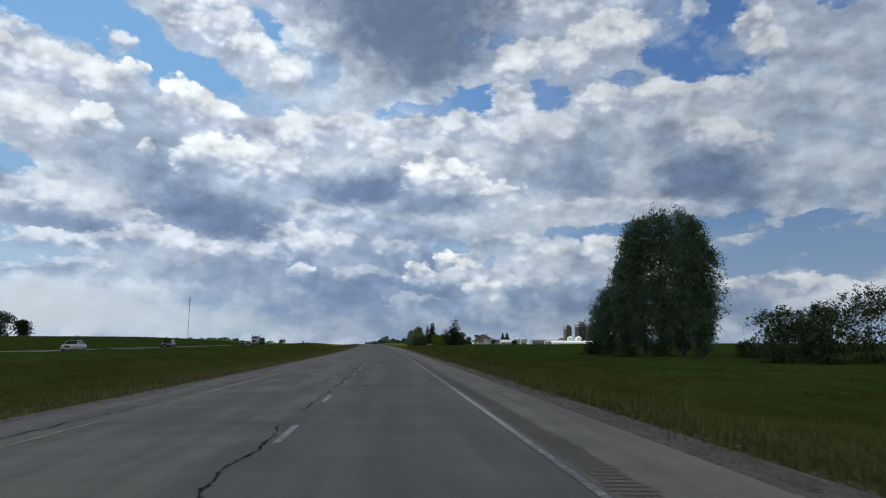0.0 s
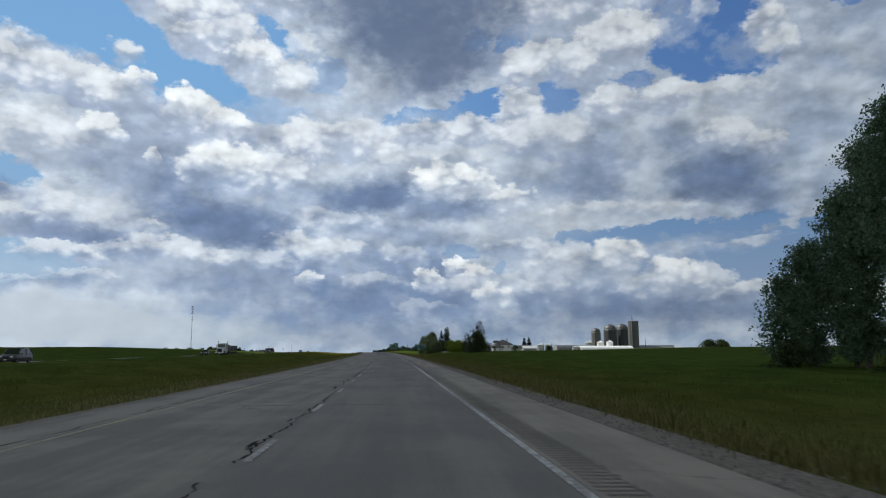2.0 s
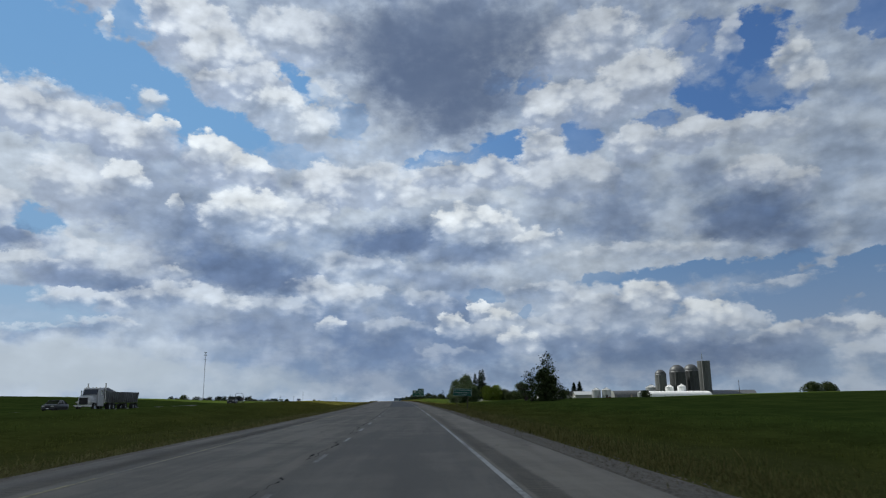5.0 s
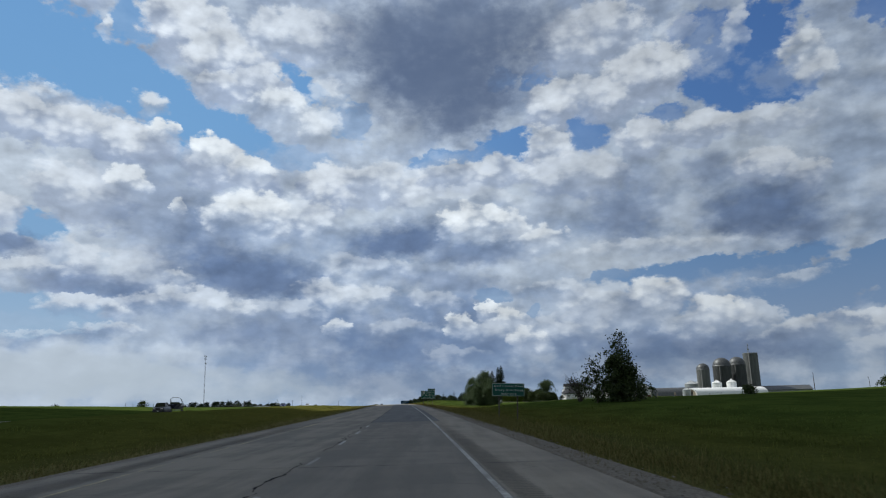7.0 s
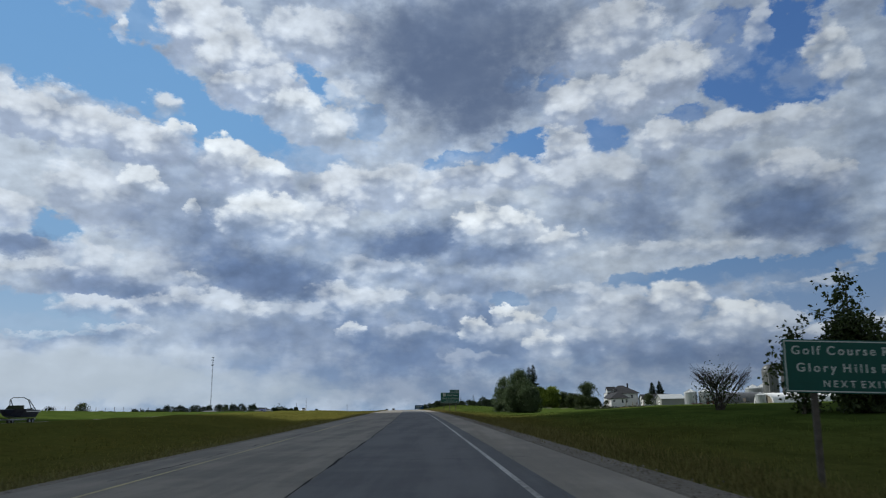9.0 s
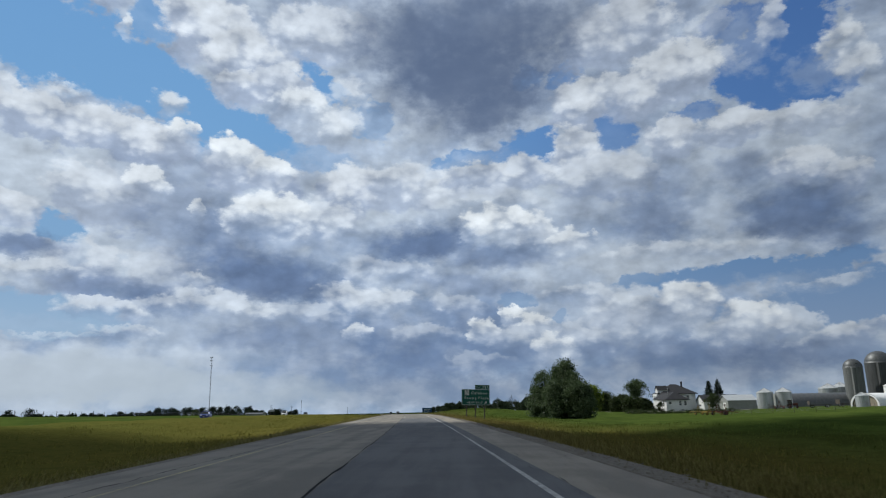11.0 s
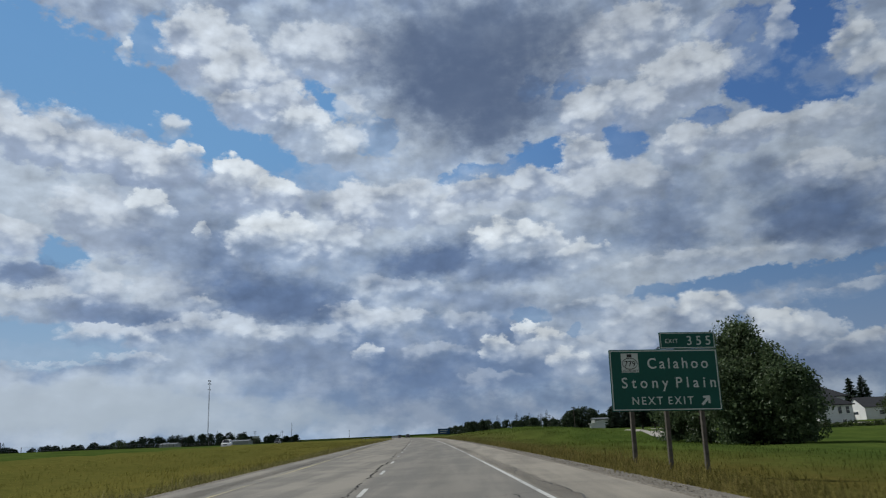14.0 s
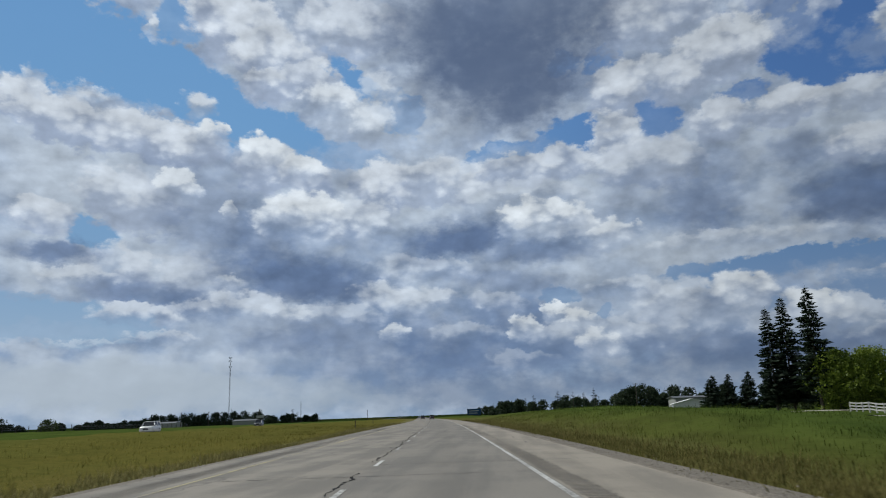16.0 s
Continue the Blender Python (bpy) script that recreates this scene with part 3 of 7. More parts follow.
ZONES = [60, 150, 300, 400, 435, 500, 545, 600, 660, 760]
RIGHT_U = [4.9, 8.5, 13, 18, 25, 33, 45, 65, 95, 140, 300, 4500]
RIGHT = [
    [-.15, -.8, -1.5, -1.5, -1.0, -.6, -.4, .1, .5, 1.2, 2.2, 2.2],
    [-.15, -.8, -1.4, -1.5, -1.0, -.5, -.3, .1, .6, 1.4, 2.4, 2.2],
    [-.15, -.7, -1.2, -1.1, -.6, .0, .4, .6, .9, 1.5, 2.6, 2.2],
    [-.15, -.7, -1.2, -1.3, -.9, -.3, .3, .3, .5, 1.5, 2.4, 2.2],
    [-.15, -.6, -1.2, -1.5, -1.6, -1.6, -1.4, -1.1, -.8, 1.0, 2.2, 2.2],
] + [
    [-.15, -.5, -.8, -.8, -1.0, -1.6, -1.8, -1.8, -1.7, .4, 1.6, 2.2],
    [-.15, -.5, -.2, .9, .9, .0, -.7, -1.3, -1.9, -.2, 1.6, 2.2],
    [-.15, -.4, .3, 1.2, 1.6, 1.4, .1, -.3, -.5, -.3, 1.4, 2.2],
    [-.15, -.3, .3, 1.0, 1.5, 1.5, .9, .4, .2, .2, 1.4, 2.2],
    [-.15, -.3, .0, .3, .5, .6, .6, .6, .8, 1.0, 1.4, 2.2],
]
LEFT_U = [-4500, -300, -120, -80, -60, -51, -49.5, -37.5, -34, -28, -20, -12, -9, -7.2]
LEFT = [
    [2.0, 2.2, 2.2, 1.2, 0.1, -0.15, -0.15, -0.15, 0.48, 0.1, -1.0, -0.8, -0.4, -0.1],
    [1.5, 1.8, 1.8, 1.0, 0.1, -0.15, -0.15, -0.15, 0.48, 0.1, -1.0, -0.8, -0.4, -0.1],
    [1.5, 2.4, 2.6, 1.5, 0.3, -0.15, -0.15, -0.15, 0.48, 0.1, -1.0, -0.8, -0.4, -0.1],
    [1.0, 2.8, 3.0, 1.7, 0.3, -0.15, -0.15, -0.15, 0.48, 0.1, -1.0, -0.8, -0.4, -0.1],
    [0.7, 2.2, 2.4, 1.4, 0.3, -0.05, -0.15, -0.15, 0.48, 0.1, -0.9, -0.7, -0.4, -0.1],
] + [
    [0.3, 0.8, 1.0, 0.9, 0.5, 0.0, -0.15, -0.15, 0.48, 0.1, -0.6, -0.6, -0.3, -0.1],
    [0.1, 0.2, 0.5, 0.7, 0.6, 0.0, -0.15, -0.15, 0.48, 0.1, -0.4, -0.5, -0.3, -0.1],
    [0.4, 0.8, 1.0, 0.8, 0.5, 0.0, -0.15, -0.15, 0.48, 0.1, -0.3, -0.4, -0.3, -0.1],
    [0.2, 0.4, 0.6, 0.5, 0.4, 0.0, -0.15, -0.15, 0.48, 0.2, -0.2, -0.3, -0.3, -0.1],
    [0.0, 0.0, 0.2, 0.3, 0.3, 0.0, -0.15, -0.15, 0.48, 0.2, -0.2, -0.3, -0.3, -0.1],
]


def lie(u, y):
    """Height of the ground over the road, by the distance from the camera's lane."""
    u, y = np.broadcast_arrays(np.asarray(u, float), np.asarray(y, float))
    right = np.stack([np.interp(u, RIGHT_U, r) for r in RIGHT])
    left = np.stack([np.interp(u, LEFT_U, r) for r in LEFT])
    both = np.where(u > -1, right, left)
    both = np.where((u > -7.2) & (u < 4.9), -.15, both)
    k = np.clip(np.interp(y, ZONES, np.arange(len(ZONES))), 0, len(ZONES) - 1.001)
    i = k.astype(int)
    f = k - i
    f = f * f * (3 - 2 * f)
    a = np.take_along_axis(both, i[None], 0)[0]
    b = np.take_along_axis(both, i[None] + 1, 0)[0]
    return a + (b - a) * f


def bumps(x, y):
    return 0.10 * np.sin(x * 0.31 + np.sin(y * 0.17) * 1.3) * np.sin(y * 0.23 + 0.7) + 0.06 * np.sin(x * 0.9 + 1.1) * np.sin(y * 0.71 + x * 0.3)


def ground_z(x, y):
    x, y = np.asarray(x, float), np.asarray(y, float)
    u = x - road_x(y)
    off = np.clip(np.minimum(np.abs(u - 4.9), np.abs(u + 7.2)) / 6, 0, 1) * ((u > 4.9) | (u < -7.2)) * ((u < -51) | (u > -36))
    return road_z(y) + lie(u, y) + bumps(x, y) * off


def gz(x, y):
    return float(ground_z(x, y))


# ---- ground ----
def grid_object(name, us, ys, mat, zfun, smooth=True):
    U, Y = np.meshgrid(us, ys)
    X = road_x(Y) + U
    Z = zfun(X, Y, U)
    nx, ny = len(us), len(ys)
    co = np.stack([X, Y, Z], -1).reshape(-1, 3)
    idx = np.arange(nx * ny).reshape(ny, nx)
    q = np.stack([idx[:-1, :-1], idx[:-1, 1:], idx[1:, 1:], idx[1:, :-1]], -1).reshape(-1, 4)
    me = bpy.data.meshes.new(name)
    me.vertices.add(len(co))
    me.loops.add(q.size)
    me.polygons.add(len(q))
    me.vertices.foreach_set("co", co.astype(np.float32).ravel())
    me.loops.foreach_set("vertex_index", q.astype(np.int32).ravel())
    me.polygons.foreach_set("loop_start", np.arange(0, q.size, 4, dtype=np.int32))
    if smooth:
        me.polygons.foreach_set("use_smooth", [True] * len(q))
    me.materials.append(mat)
    me.update(calc_edges=True)
    return new(name, me)


us = np.unique(np.concatenate([-np.geomspace(60, 4600, 26), np.arange(-60, -36, 1.5), np.arange(-36, -7.2, 1.2), [-7.2, -7.0], np.linspace(4.7, 4.9, 2), np.arange(5.5, 50, 1.2), np.geomspace(50, 4600, 30)]))
ys = np.unique(np.concatenate([-np.geomspace(40, 4300, 14), np.arange(-40, 700, 4.0), np.geomspace(700, 4600, 40)]))
ground = grid_object("ground", us, ys, M_TURF, lambda X, Y, U: ground_z(X, Y))
tagged(ground, "rolling green and straw-coloured meadow beside the highway", "ground", kind="structure")

ry = np.concatenate([np.arange(-60, 700, 4.0), np.geomspace(700, 2600, 30)])


def strip(name, u0, u1, y0, y1, mat, lift, label="", step=4.0, parent=None):
    yy = np.arange(y0, y1 + 0.01, step) if y1 - y0 > step else np.array([y0, y1])
    verts, faces = [], []
    for y in yy:
        x, z = float(road_x(y)), float(road_z(y)) + lift
        verts += [(x + u0, y, z), (x + u1, y, z)]
    k = len(yy)
    faces = [(2 * i, 2 * i + 1, 2 * i + 3, 2 * i + 2) for i in range(k - 1)]
    return mesh_object(name, verts, faces, mat, parent, label)


def widen(y):
    """The shoulder and its gravel grow wider along the way."""
    return float(np.interp(y, [0, 150, 280, 400, 480], [-.32, -.2, -.15, -.08, .12]))


def slab(name, prof, yy, mat, label):
    """A road with a cross-section of (across, height) pairs."""
    verts, faces, k = [], [], len(prof)
    for y in yy:
        x, z = float(road_x(y)), float(road_z(y))
        verts += [(x + u + (widen(y) if u > 4 else 0.0), y, z + h) for u, h in prof]
    for i in range(len(yy) - 1):
        for j in range(k - 1):
            a = i * k + j
            faces.append((a, a + 1, a + k + 1, a + k))
    ob = mesh_object(name, verts, faces, mat)
    return tagged(ob, label, "road", kind="structure")


slab("road", [(-7.0, -0.12), (-6.9, 0.0), (1.95, 0.0), (1.951, 0.0)], ry, M_ROAD, "worn grey two-lane asphalt carriageway with cracks")
slab("road_shoulder", [(1.951, 0.0), (4.15, -0.03), (4.2, -0.1)], ry, M_SHOULDER, "pale worn asphalt shoulder beside the lane")
slab("gravel_verge", [(4.2, -0.10), (4.3, -0.045), (5.2, -0.11), (5.45, -0.30)], ry, M_GRAVEL, "loose gravel edge between shoulder and grass")
slab("gravel_verge_median", [(-8.0, -0.26), (-7.6, -0.07), (-6.95, -0.03)], ry, M_GRAVEL, "narrow gravel edge beside the median grass")
slab("road_opposite", [(-49.6, -0.4), (-49.5, 0.0), (-37.5, 0.0), (-37.4, -0.4)], ry, M_ROAD, "grey asphalt carriageway for oncoming traffic beyond the median")

# sky
bm = bmesh.new()
cols = [[bm.verts.new((4690 * math.sin(radians(a)) * math.cos(radians(e)), 4690 * math.cos(radians(a)) * math.cos(radians(e)), 4690 * math.sin(radians(e)))) for e in range(-2, 45, 2)] for a in range(-56, 57, 2)]
for a, b in zip(cols, cols[1:]):
    for i in range(len(a) - 1):
        bm.faces.new((a[i], a[i + 1], b[i + 1], b[i]))
me = bpy.data.meshes.new("backdrop_sky")
bm.to_mesh(me)
bm.free()
me.materials.append(sky_material())
me.polygons.foreach_set("use_smooth", [True] * len(me.polygons))
sky_ob = new("backdrop_sky", me)
sky_ob.location = (-4, 236, 3)
tagged(sky_ob, "blue summer sky filled with white and grey cumulus clouds", "sky", kind="structure")

# unseen cumulus, added towards the sun to shade the first stretch of road
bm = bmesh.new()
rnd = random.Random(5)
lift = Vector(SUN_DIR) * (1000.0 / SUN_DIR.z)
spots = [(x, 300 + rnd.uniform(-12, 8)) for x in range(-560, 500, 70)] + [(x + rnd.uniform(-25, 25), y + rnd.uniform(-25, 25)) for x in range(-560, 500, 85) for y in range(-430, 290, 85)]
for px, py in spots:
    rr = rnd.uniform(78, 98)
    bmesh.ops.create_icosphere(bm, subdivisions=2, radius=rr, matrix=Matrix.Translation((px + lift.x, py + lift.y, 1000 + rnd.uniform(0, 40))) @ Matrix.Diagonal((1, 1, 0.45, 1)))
me = bpy.data.meshes.new("backdrop_shade_cloud")
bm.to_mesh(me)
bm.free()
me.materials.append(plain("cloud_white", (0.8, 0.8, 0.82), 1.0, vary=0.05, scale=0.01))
tagged(new("backdrop_shade_cloud", me), "flat-bottomed cumulus cloud out of view, added to shade the road", "cloud", kind="structure")

# ---- road marks ----
def tex(y):
    return float(road_x(y)), float(road_z(y))


def marking(name, mat, label, u0, u1, y0, y1, lift=0.006):
    ob = strip(name, u0, u1, y0, y1, mat, lift, step=4.0)
    return tagged(ob, label, "road marking", kind="structure")


marking("edge_line", M_WHITE, "worn white painted line along the shoulder", 1.795, 1.905, -40, 1200)
marking("median_line", M_YELLOW, "faded yellow painted line along the median side", -5.45, -5.36, -40, 1200)
opp = strip("edge_line_opposite", -48.0, -47.86, -40, 1200, M_WHITE, 0.006)
tagged(opp, "white painted line on the opposite carriageway", "road marking", kind="structure")
opp = strip("median_line_opposite", -39.1, -38.96, -40, 1200, M_YELLOW, 0.006)
tagged(opp, "yellow painted line on the opposite carriageway", "road marking", kind="structure")
lane = empty("lane_line", (0, 0, 0))
tagged(lane, "broken white lane line, worn and cracked", "road marking", kind="structure")
for first, last, gap in [(-18.6, 150, 7.29), (157, 250, 7.3), (427.1, 760, 7.8)]:
    for y in np.arange(first, last, gap):
        strip("dash", -1.87, -1.76, y, y + 2.2, M_WHITE, 0.006, parent=lane)

overlay = strip("road_patch", -1.93, 2.36, 252, 421, M_PATCH, 0.003, step=3.38)
tagged(overlay, "long strip of newer dark asphalt laid over one lane", "road patch", kind="structure")


def ribbon(name, pts, width, mat, lift, label, wob=0.0, seed=0, step=0.35):
    """A crack sealed with tar: a thin uneven band along points (u, y)."""
    r = random.Random(seed)
    fine = []
    for (u0, y0), (u1, y1) in zip(pts, pts[1:]):
        k = max(2, int(math.hypot(u1 - u0, y1 - y0) / step))
        fine += [(u0 + (u1 - u0) * i / k, y0 + (y1 - y0) * i / k) for i in range(k)]
    fine.append(pts[-1])
    verts, faces = [], []
    ou = oy = 0.0
    for i, (u, y) in enumerate(fine):
        ou = ou * 0.7 + r.uniform(-wob, wob)
        oy = oy * 0.7 + r.uniform(-wob, wob) * 0.6
        j = min(i, len(fine) - 2)
        du, dy = fine[j + 1][0] - fine[j][0], fine[j + 1][1] - fine[j][1]
        ln = math.hypot(du, dy) or 1
        w = width * r.choice((0.15, 0.35, 0.6, 0.8, 1.2, 1.6)) * r.uniform(0.6, 1.1)
        for s in (-1, 1):
            uu, yy = u + ou - s * w * dy / ln / 2, y + oy + s * w * du / ln / 2
            x, z = tex(yy)
            verts.append((x + uu, yy, z + lift))
    faces = [(2 * i, 2 * i + 1, 2 * i + 3, 2 * i + 2) for i in range(len(fine) - 1)]
    ob = mesh_object(name, verts, faces, mat)
    return tagged(ob, label, "crack", kind="structure")


crack_rnd = random.Random(11)
# the cracked joint between the lanes, with crumbled pits beside it
k = 0
for a, b in [(3, 250), (422, 660)]:
    y = a
    while y < b:
        ln = min(crack_rnd.uniform(5, 16), b - y)
        u = -2.04 + crack_rnd.uniform(-0.08, 0.08)
        ribbon("crack_lengthwise", [(u, y), (u + crack_rnd.uniform(-.08, .08), y + ln * .5), (u + crack_rnd.uniform(-.08, .08), y + ln)], crack_rnd.uniform(0.03, 0.075), M_TAR, 0.005, "dark open crack along the joint between the lanes", 0.05, k, 0.14)
        y += ln + crack_rnd.uniform(0.2, 4)
        k += 1
ribbon("crack_lengthwise", [(-1.96, 252), (-1.93, 330), (-1.98, 421)], 0.06, M_TAR, 0.005, "open seam along the edge of the newer asphalt", 0.03, 5, 0.8)
for y in (252.1, 421.0):
    ribbon("crack_across", [(-2.0, y - .25), (-.8, y + .1), (.6, y), (2.4, y + .2)], 0.16, M_TAR, 0.005, "ragged dark seam at the end of the newer asphalt", 0.05, int(y), 0.25)
for y, a, b, w in [(23.8, -3.4, 1.8, .05), (23.6, 2.7, 4.0, .10), (136.0, -5.8, 3.75, .07), (128.1, -2.0, 3.2, .07), (241.8, -1.6, 1.2, .05), (241.9, 2.3, 3.8, .06)]:
    ribbon("crack_across", [(a, y), ((a + b) / 2, y + .08), (b, y)], w, M_TAR, 0.0055, "dark transverse crack across the asphalt", 0.03, int(y * 3 + b), 0.25)
ribbon("crack_sealed", [(3.7, 136.3), (3.12, 135.1), (3.3, 130.5), (3.0, 128.2)], 0.16, M_STAIN, 0.0055, "broad tar band wandering over the shoulder", 0.05, 77, 0.3)
for u, y, ln in [(-1.05, 24.0, 1.3), (1.35, 26.8, 1.2), (1.42, 31.6, 1.3), (-1.75, 47, 4), (1.3, 432, 2), (-.4, 470, 3)]:
    ribbon("crack_lengthwise", [(u, y), (u + .12, y + ln * .5), (u + .02, y + ln)], 0.05, M_TAR, 0.0055, "short crack in the lane", 0.07, int(y * 5), 0.2)
# cracks across the lanes
for y in [13.3, 41, 52.5, 63, 78, 92, 105.5, 116.2, 121.5, 143, 158, 171, 186, 199, 216, 222.5, 233, 247, 258, 285, 312, 338, 365, 398, 421, 447, 470, 494.5, 498, 511, 530, 556, 580]:
    a, b = crack_rnd.choice([(-6.8, 4.1), (-5.2, 1.7), (-1.9, 4.1), (-4.2, 1.2), (-6.5, -1.5), (-1.5, 2.8)])
    ribbon("crack_across", [(a, y + crack_rnd.uniform(-.4, .4)), (b, y + crack_rnd.uniform(-.4, .4))], crack_rnd.uniform(0.05, 0.13), crack_rnd.choice([M_TAR, M_STAIN, M_STAIN]), 0.0045, "dark transverse crack across the asphalt", 0.05, int(y * 7), 0.3)
# crack along the yellow line and in the shoulder
for y in range(6, 480, 55):
    ribbon("crack_lengthwise", [(-5.9, y), (-5.6, y + 30)], 0.04, M_TAR, 0.0045, "fine crack near the median line", 0.06, y)
for y, u, ln in [(19, 3.0, 9), (112, 3.2, 7), (260, 2.15, 90), (352, 2.1, 70), (508, 3.2, 8), (430, 2.2, 14)]:
    ribbon("crack_sealed", [(u, y), (u + 0.25, y + ln * .4), (u - 0.1, y + ln * .7), (u + 0.2, y + ln)], 0.035, M_STAIN, 0.0045, "wandering tar-sealed crack in the shoulder", 0.09, int(y))


def blot(u, y, ru, ry, seed, mat=None, name="stain", label="dull dark repair stain on the asphalt"):
    r = random.Random(seed)
    verts = []
    for i in range(26):
        a = 2 * math.pi * i / 26
        k = r.uniform(0.6, 1.1) if mat is None else r.uniform(0.25, 1.15)
        yy = y + ry * k * math.sin(a)
        x, z = tex(yy)
        verts.append((x + u + ru * k * math.cos(a), yy, z + (0.0038 if mat is None else 0.0052)))
    ob = mesh_object(name, verts, [tuple(range(26))], mat or M_STAIN)
    tagged(ob, label, "stain" if mat is None else "pothole", kind="structure")


pits = [(-1.82, 28.3, .09, .3), (-2.0, 29.4, .07, .35), (-1.86, 31.0, .06, .3), (-1.81, 35.1, .07, .5), (-2.05, 38.8, .12, .6), (-1.98, 39.8, .10, .4), (-5.15, 392.7, .16, .35)]
pits += [(-2.05 + crack_rnd.uniform(-.12, .2), crack_rnd.choice([crack_rnd.uniform(42, 250), crack_rnd.uniform(422, 640)]), crack_rnd.uniform(.03, .10), crack_rnd.uniform(.15, .6)) for i in range(70)]
for i, (u, y, ru, rr) in enumerate(pits):
    blot(u, y, ru, rr, 300 + i, M_TAR, "pothole", "small crumbled dark pit beside the lane joint")

# rumble strip: flat bars on the shoulder, the milled grooves' shade put into their colour
ribs = []
jag = random.Random(4)
for y in np.arange(2.0, 560.0, 0.21):
    if 252 < y < 421.2:
        continue
    x, z = tex(y)
    a, b = 1.99 + jag.uniform(-.03, .03), 2.47 + jag.uniform(-.05, .05)
    ribs.append([(x + a, y, z + .006), (x + b, y, z + .001), (x + b, y + .06, z + .001), (x + a, y + .06, z + .006)])
for y in np.concatenate([np.arange(104.0, 246.0, 0.21), np.arange(424.0, 560.0, 0.21)]):
    x, z = tex(y)
    a, b = -6.35 + jag.uniform(-.05, .05), -5.72 + jag.uniform(-.03, .03)
    ribs.append([(x + a, y, z + .004), (x + b, y, z + .006), (x + b, y + .06, z + .006), (x + a, y + .06, z + .004)])
ob = array_object("rumble_strip", np.array(ribs), M_GROOVE_SHADE)
tagged(ob, "rows of flat darker bars painting the shade of grooves milled across the shoulders", "rumble strip", kind="stuff")

# ---- loose stones and grass ----
rng = np.random.default_rng(3)


def scatter_stones(k=14000):
    y = 2 + 640 * rng.random(k) ** 1.2
    side = rng.random(k) < 0.8
    u = np.where(side, 4.25 + rng.gamma(2.2, 0.26, k), -7.05 - rng.gamma(1.5, 0.12, k))
    u = np.clip(u, -8.2, 6.2) + np.where(side, np.interp(y, [0, 150, 280, 400, 480], [-.32, -.2, -.15, -.08, .12]), 0)
    x = road_x(y) + u
    r = rng.uniform(0.012, 0.045, k)
    z = road_z(y) + np.where(side, np.interp(u, [4.2, 4.3, 5.2, 5.45], [-.04, -.045, -.11, -.24]), -.06)
    base = np.array([(1, 0, 0), (0, 1, 0), (-1, 0, 0), (0, -1, 0)], float)
    rot = rng.random(k) * 6.28
    c, s = np.cos(rot), np.sin(rot)
    ring = np.stack([np.stack([c * b[0] - s * b[1], s * b[0] + c * b[1], np.zeros(k)], -1) for b in base], 1) * (r[:, None, None] * rng.uniform(0.7, 1.3, (k, 4, 1)))
    ctr = np.stack([x, y, z], -1)
    topv = ctr + np.stack([np.zeros(k), np.zeros(k), r * 0.8], -1)
    tris = [np.stack([ctr + ring[:, i], ctr + ring[:, (i + 1) % 4], topv], 1) for i in range(4)]
    return np.concatenate(tris)


tagged(array_object("loose_stones", scatter_stones(), M_GRAVEL, 3), "loose grey stones along the edge of the shoulder", "stones", kind="stuff")


def grass(k, ufun, y0, y1, height, spread, blades, lean=0.35, width=0.012):
    """Tufts of blades: each blade is a narrow bent leaf of two faces."""
    y = rng.uniform(y0, y1, k)
    u = ufun(k, y)
    x = road_x(y) + u
    z = ground_z(x, y)
    n = k * blades
    bx = np.repeat(x, blades) + rng.normal(0, spread, n)
    by = np.repeat(y, blades) + rng.normal(0, spread, n)
    bz = np.repeat(z, blades) - 0.03
    clump = 0.75 + 0.45 * np.sin(y * 0.9 + np.sin(u * 2.1) * 2) * np.sin(y * 0.37 + u * 0.8) + 0.3 * np.sin(y * 0.11 + u)
    h = np.repeat(height * np.clip(clump, 0.35, 1.6) * rng.uniform(0.55, 1.25, k), blades) * rng.uniform(0.6, 1.15, n)
    ang = rng.random(n) * 6.283
    tilt = rng.normal(0, lean, n)
    dx, dy = np.cos(ang), np.sin(ang)
    w = width * rng.uniform(0.7, 1.6, n) * (1 + h)
    root = np.stack([bx, by, bz], -1)
    side = np.stack([-dy * w, dx * w, np.zeros(n)], -1)
    mid_ = root + np.stack([dx * tilt * h * 0.3, dy * tilt * h * 0.3, h * 0.6], -1)
    tip = root + np.stack([dx * tilt * h, dy * tilt * h, h], -1)
    quad = np.stack([root - side, root + side, mid_ + side * .8, mid_ - side * .8], 1)
    last = np.stack([mid_ - side * .8, mid_ + side * .8, tip + side * .15, tip - side * .15], 1)
    return np.concatenate([quad, last])


verge = grass(22000, lambda k, y: 5.02 + np.interp(y, [0, 150, 280, 400, 480], [-.32, -.2, -.15, -.08, .12]) + rng.gamma(1.9, 1.15, k), 1, 640, 0.36, 0.34, 7, 0.5, 0.008)
tagged(array_object("verge_grass", verge, M_STRAW), "tall dry seeding grass along the shoulder", "grass", kind="stuff")
verge = grass(12000, lambda k, y: -7.55 - rng.gamma(1.9, 0.9, k), 1, 640, 0.32, 0.36, 7, 0.5, 0.008)
tagged(array_object("median_grass", verge, M_STRAW), "tall dry grass along the edge of the median", "grass", kind="stuff")
field = grass(20000, lambda k, y: 6.0 + 24 * rng.random(k) ** 1.6, 5, 640, 0.30, 0.6, 7, 0.6, 0.010)
tagged(array_object("ditch_grass", field, M_GREEN), "green meadow grass in the ditch beside the road", "grass", kind="stuff")
field = grass(14000, lambda k, y: -8.6 - 20 * rng.random(k) ** 1.6, 5, 640, 0.26, 0.6, 7, 0.6, 0.010)
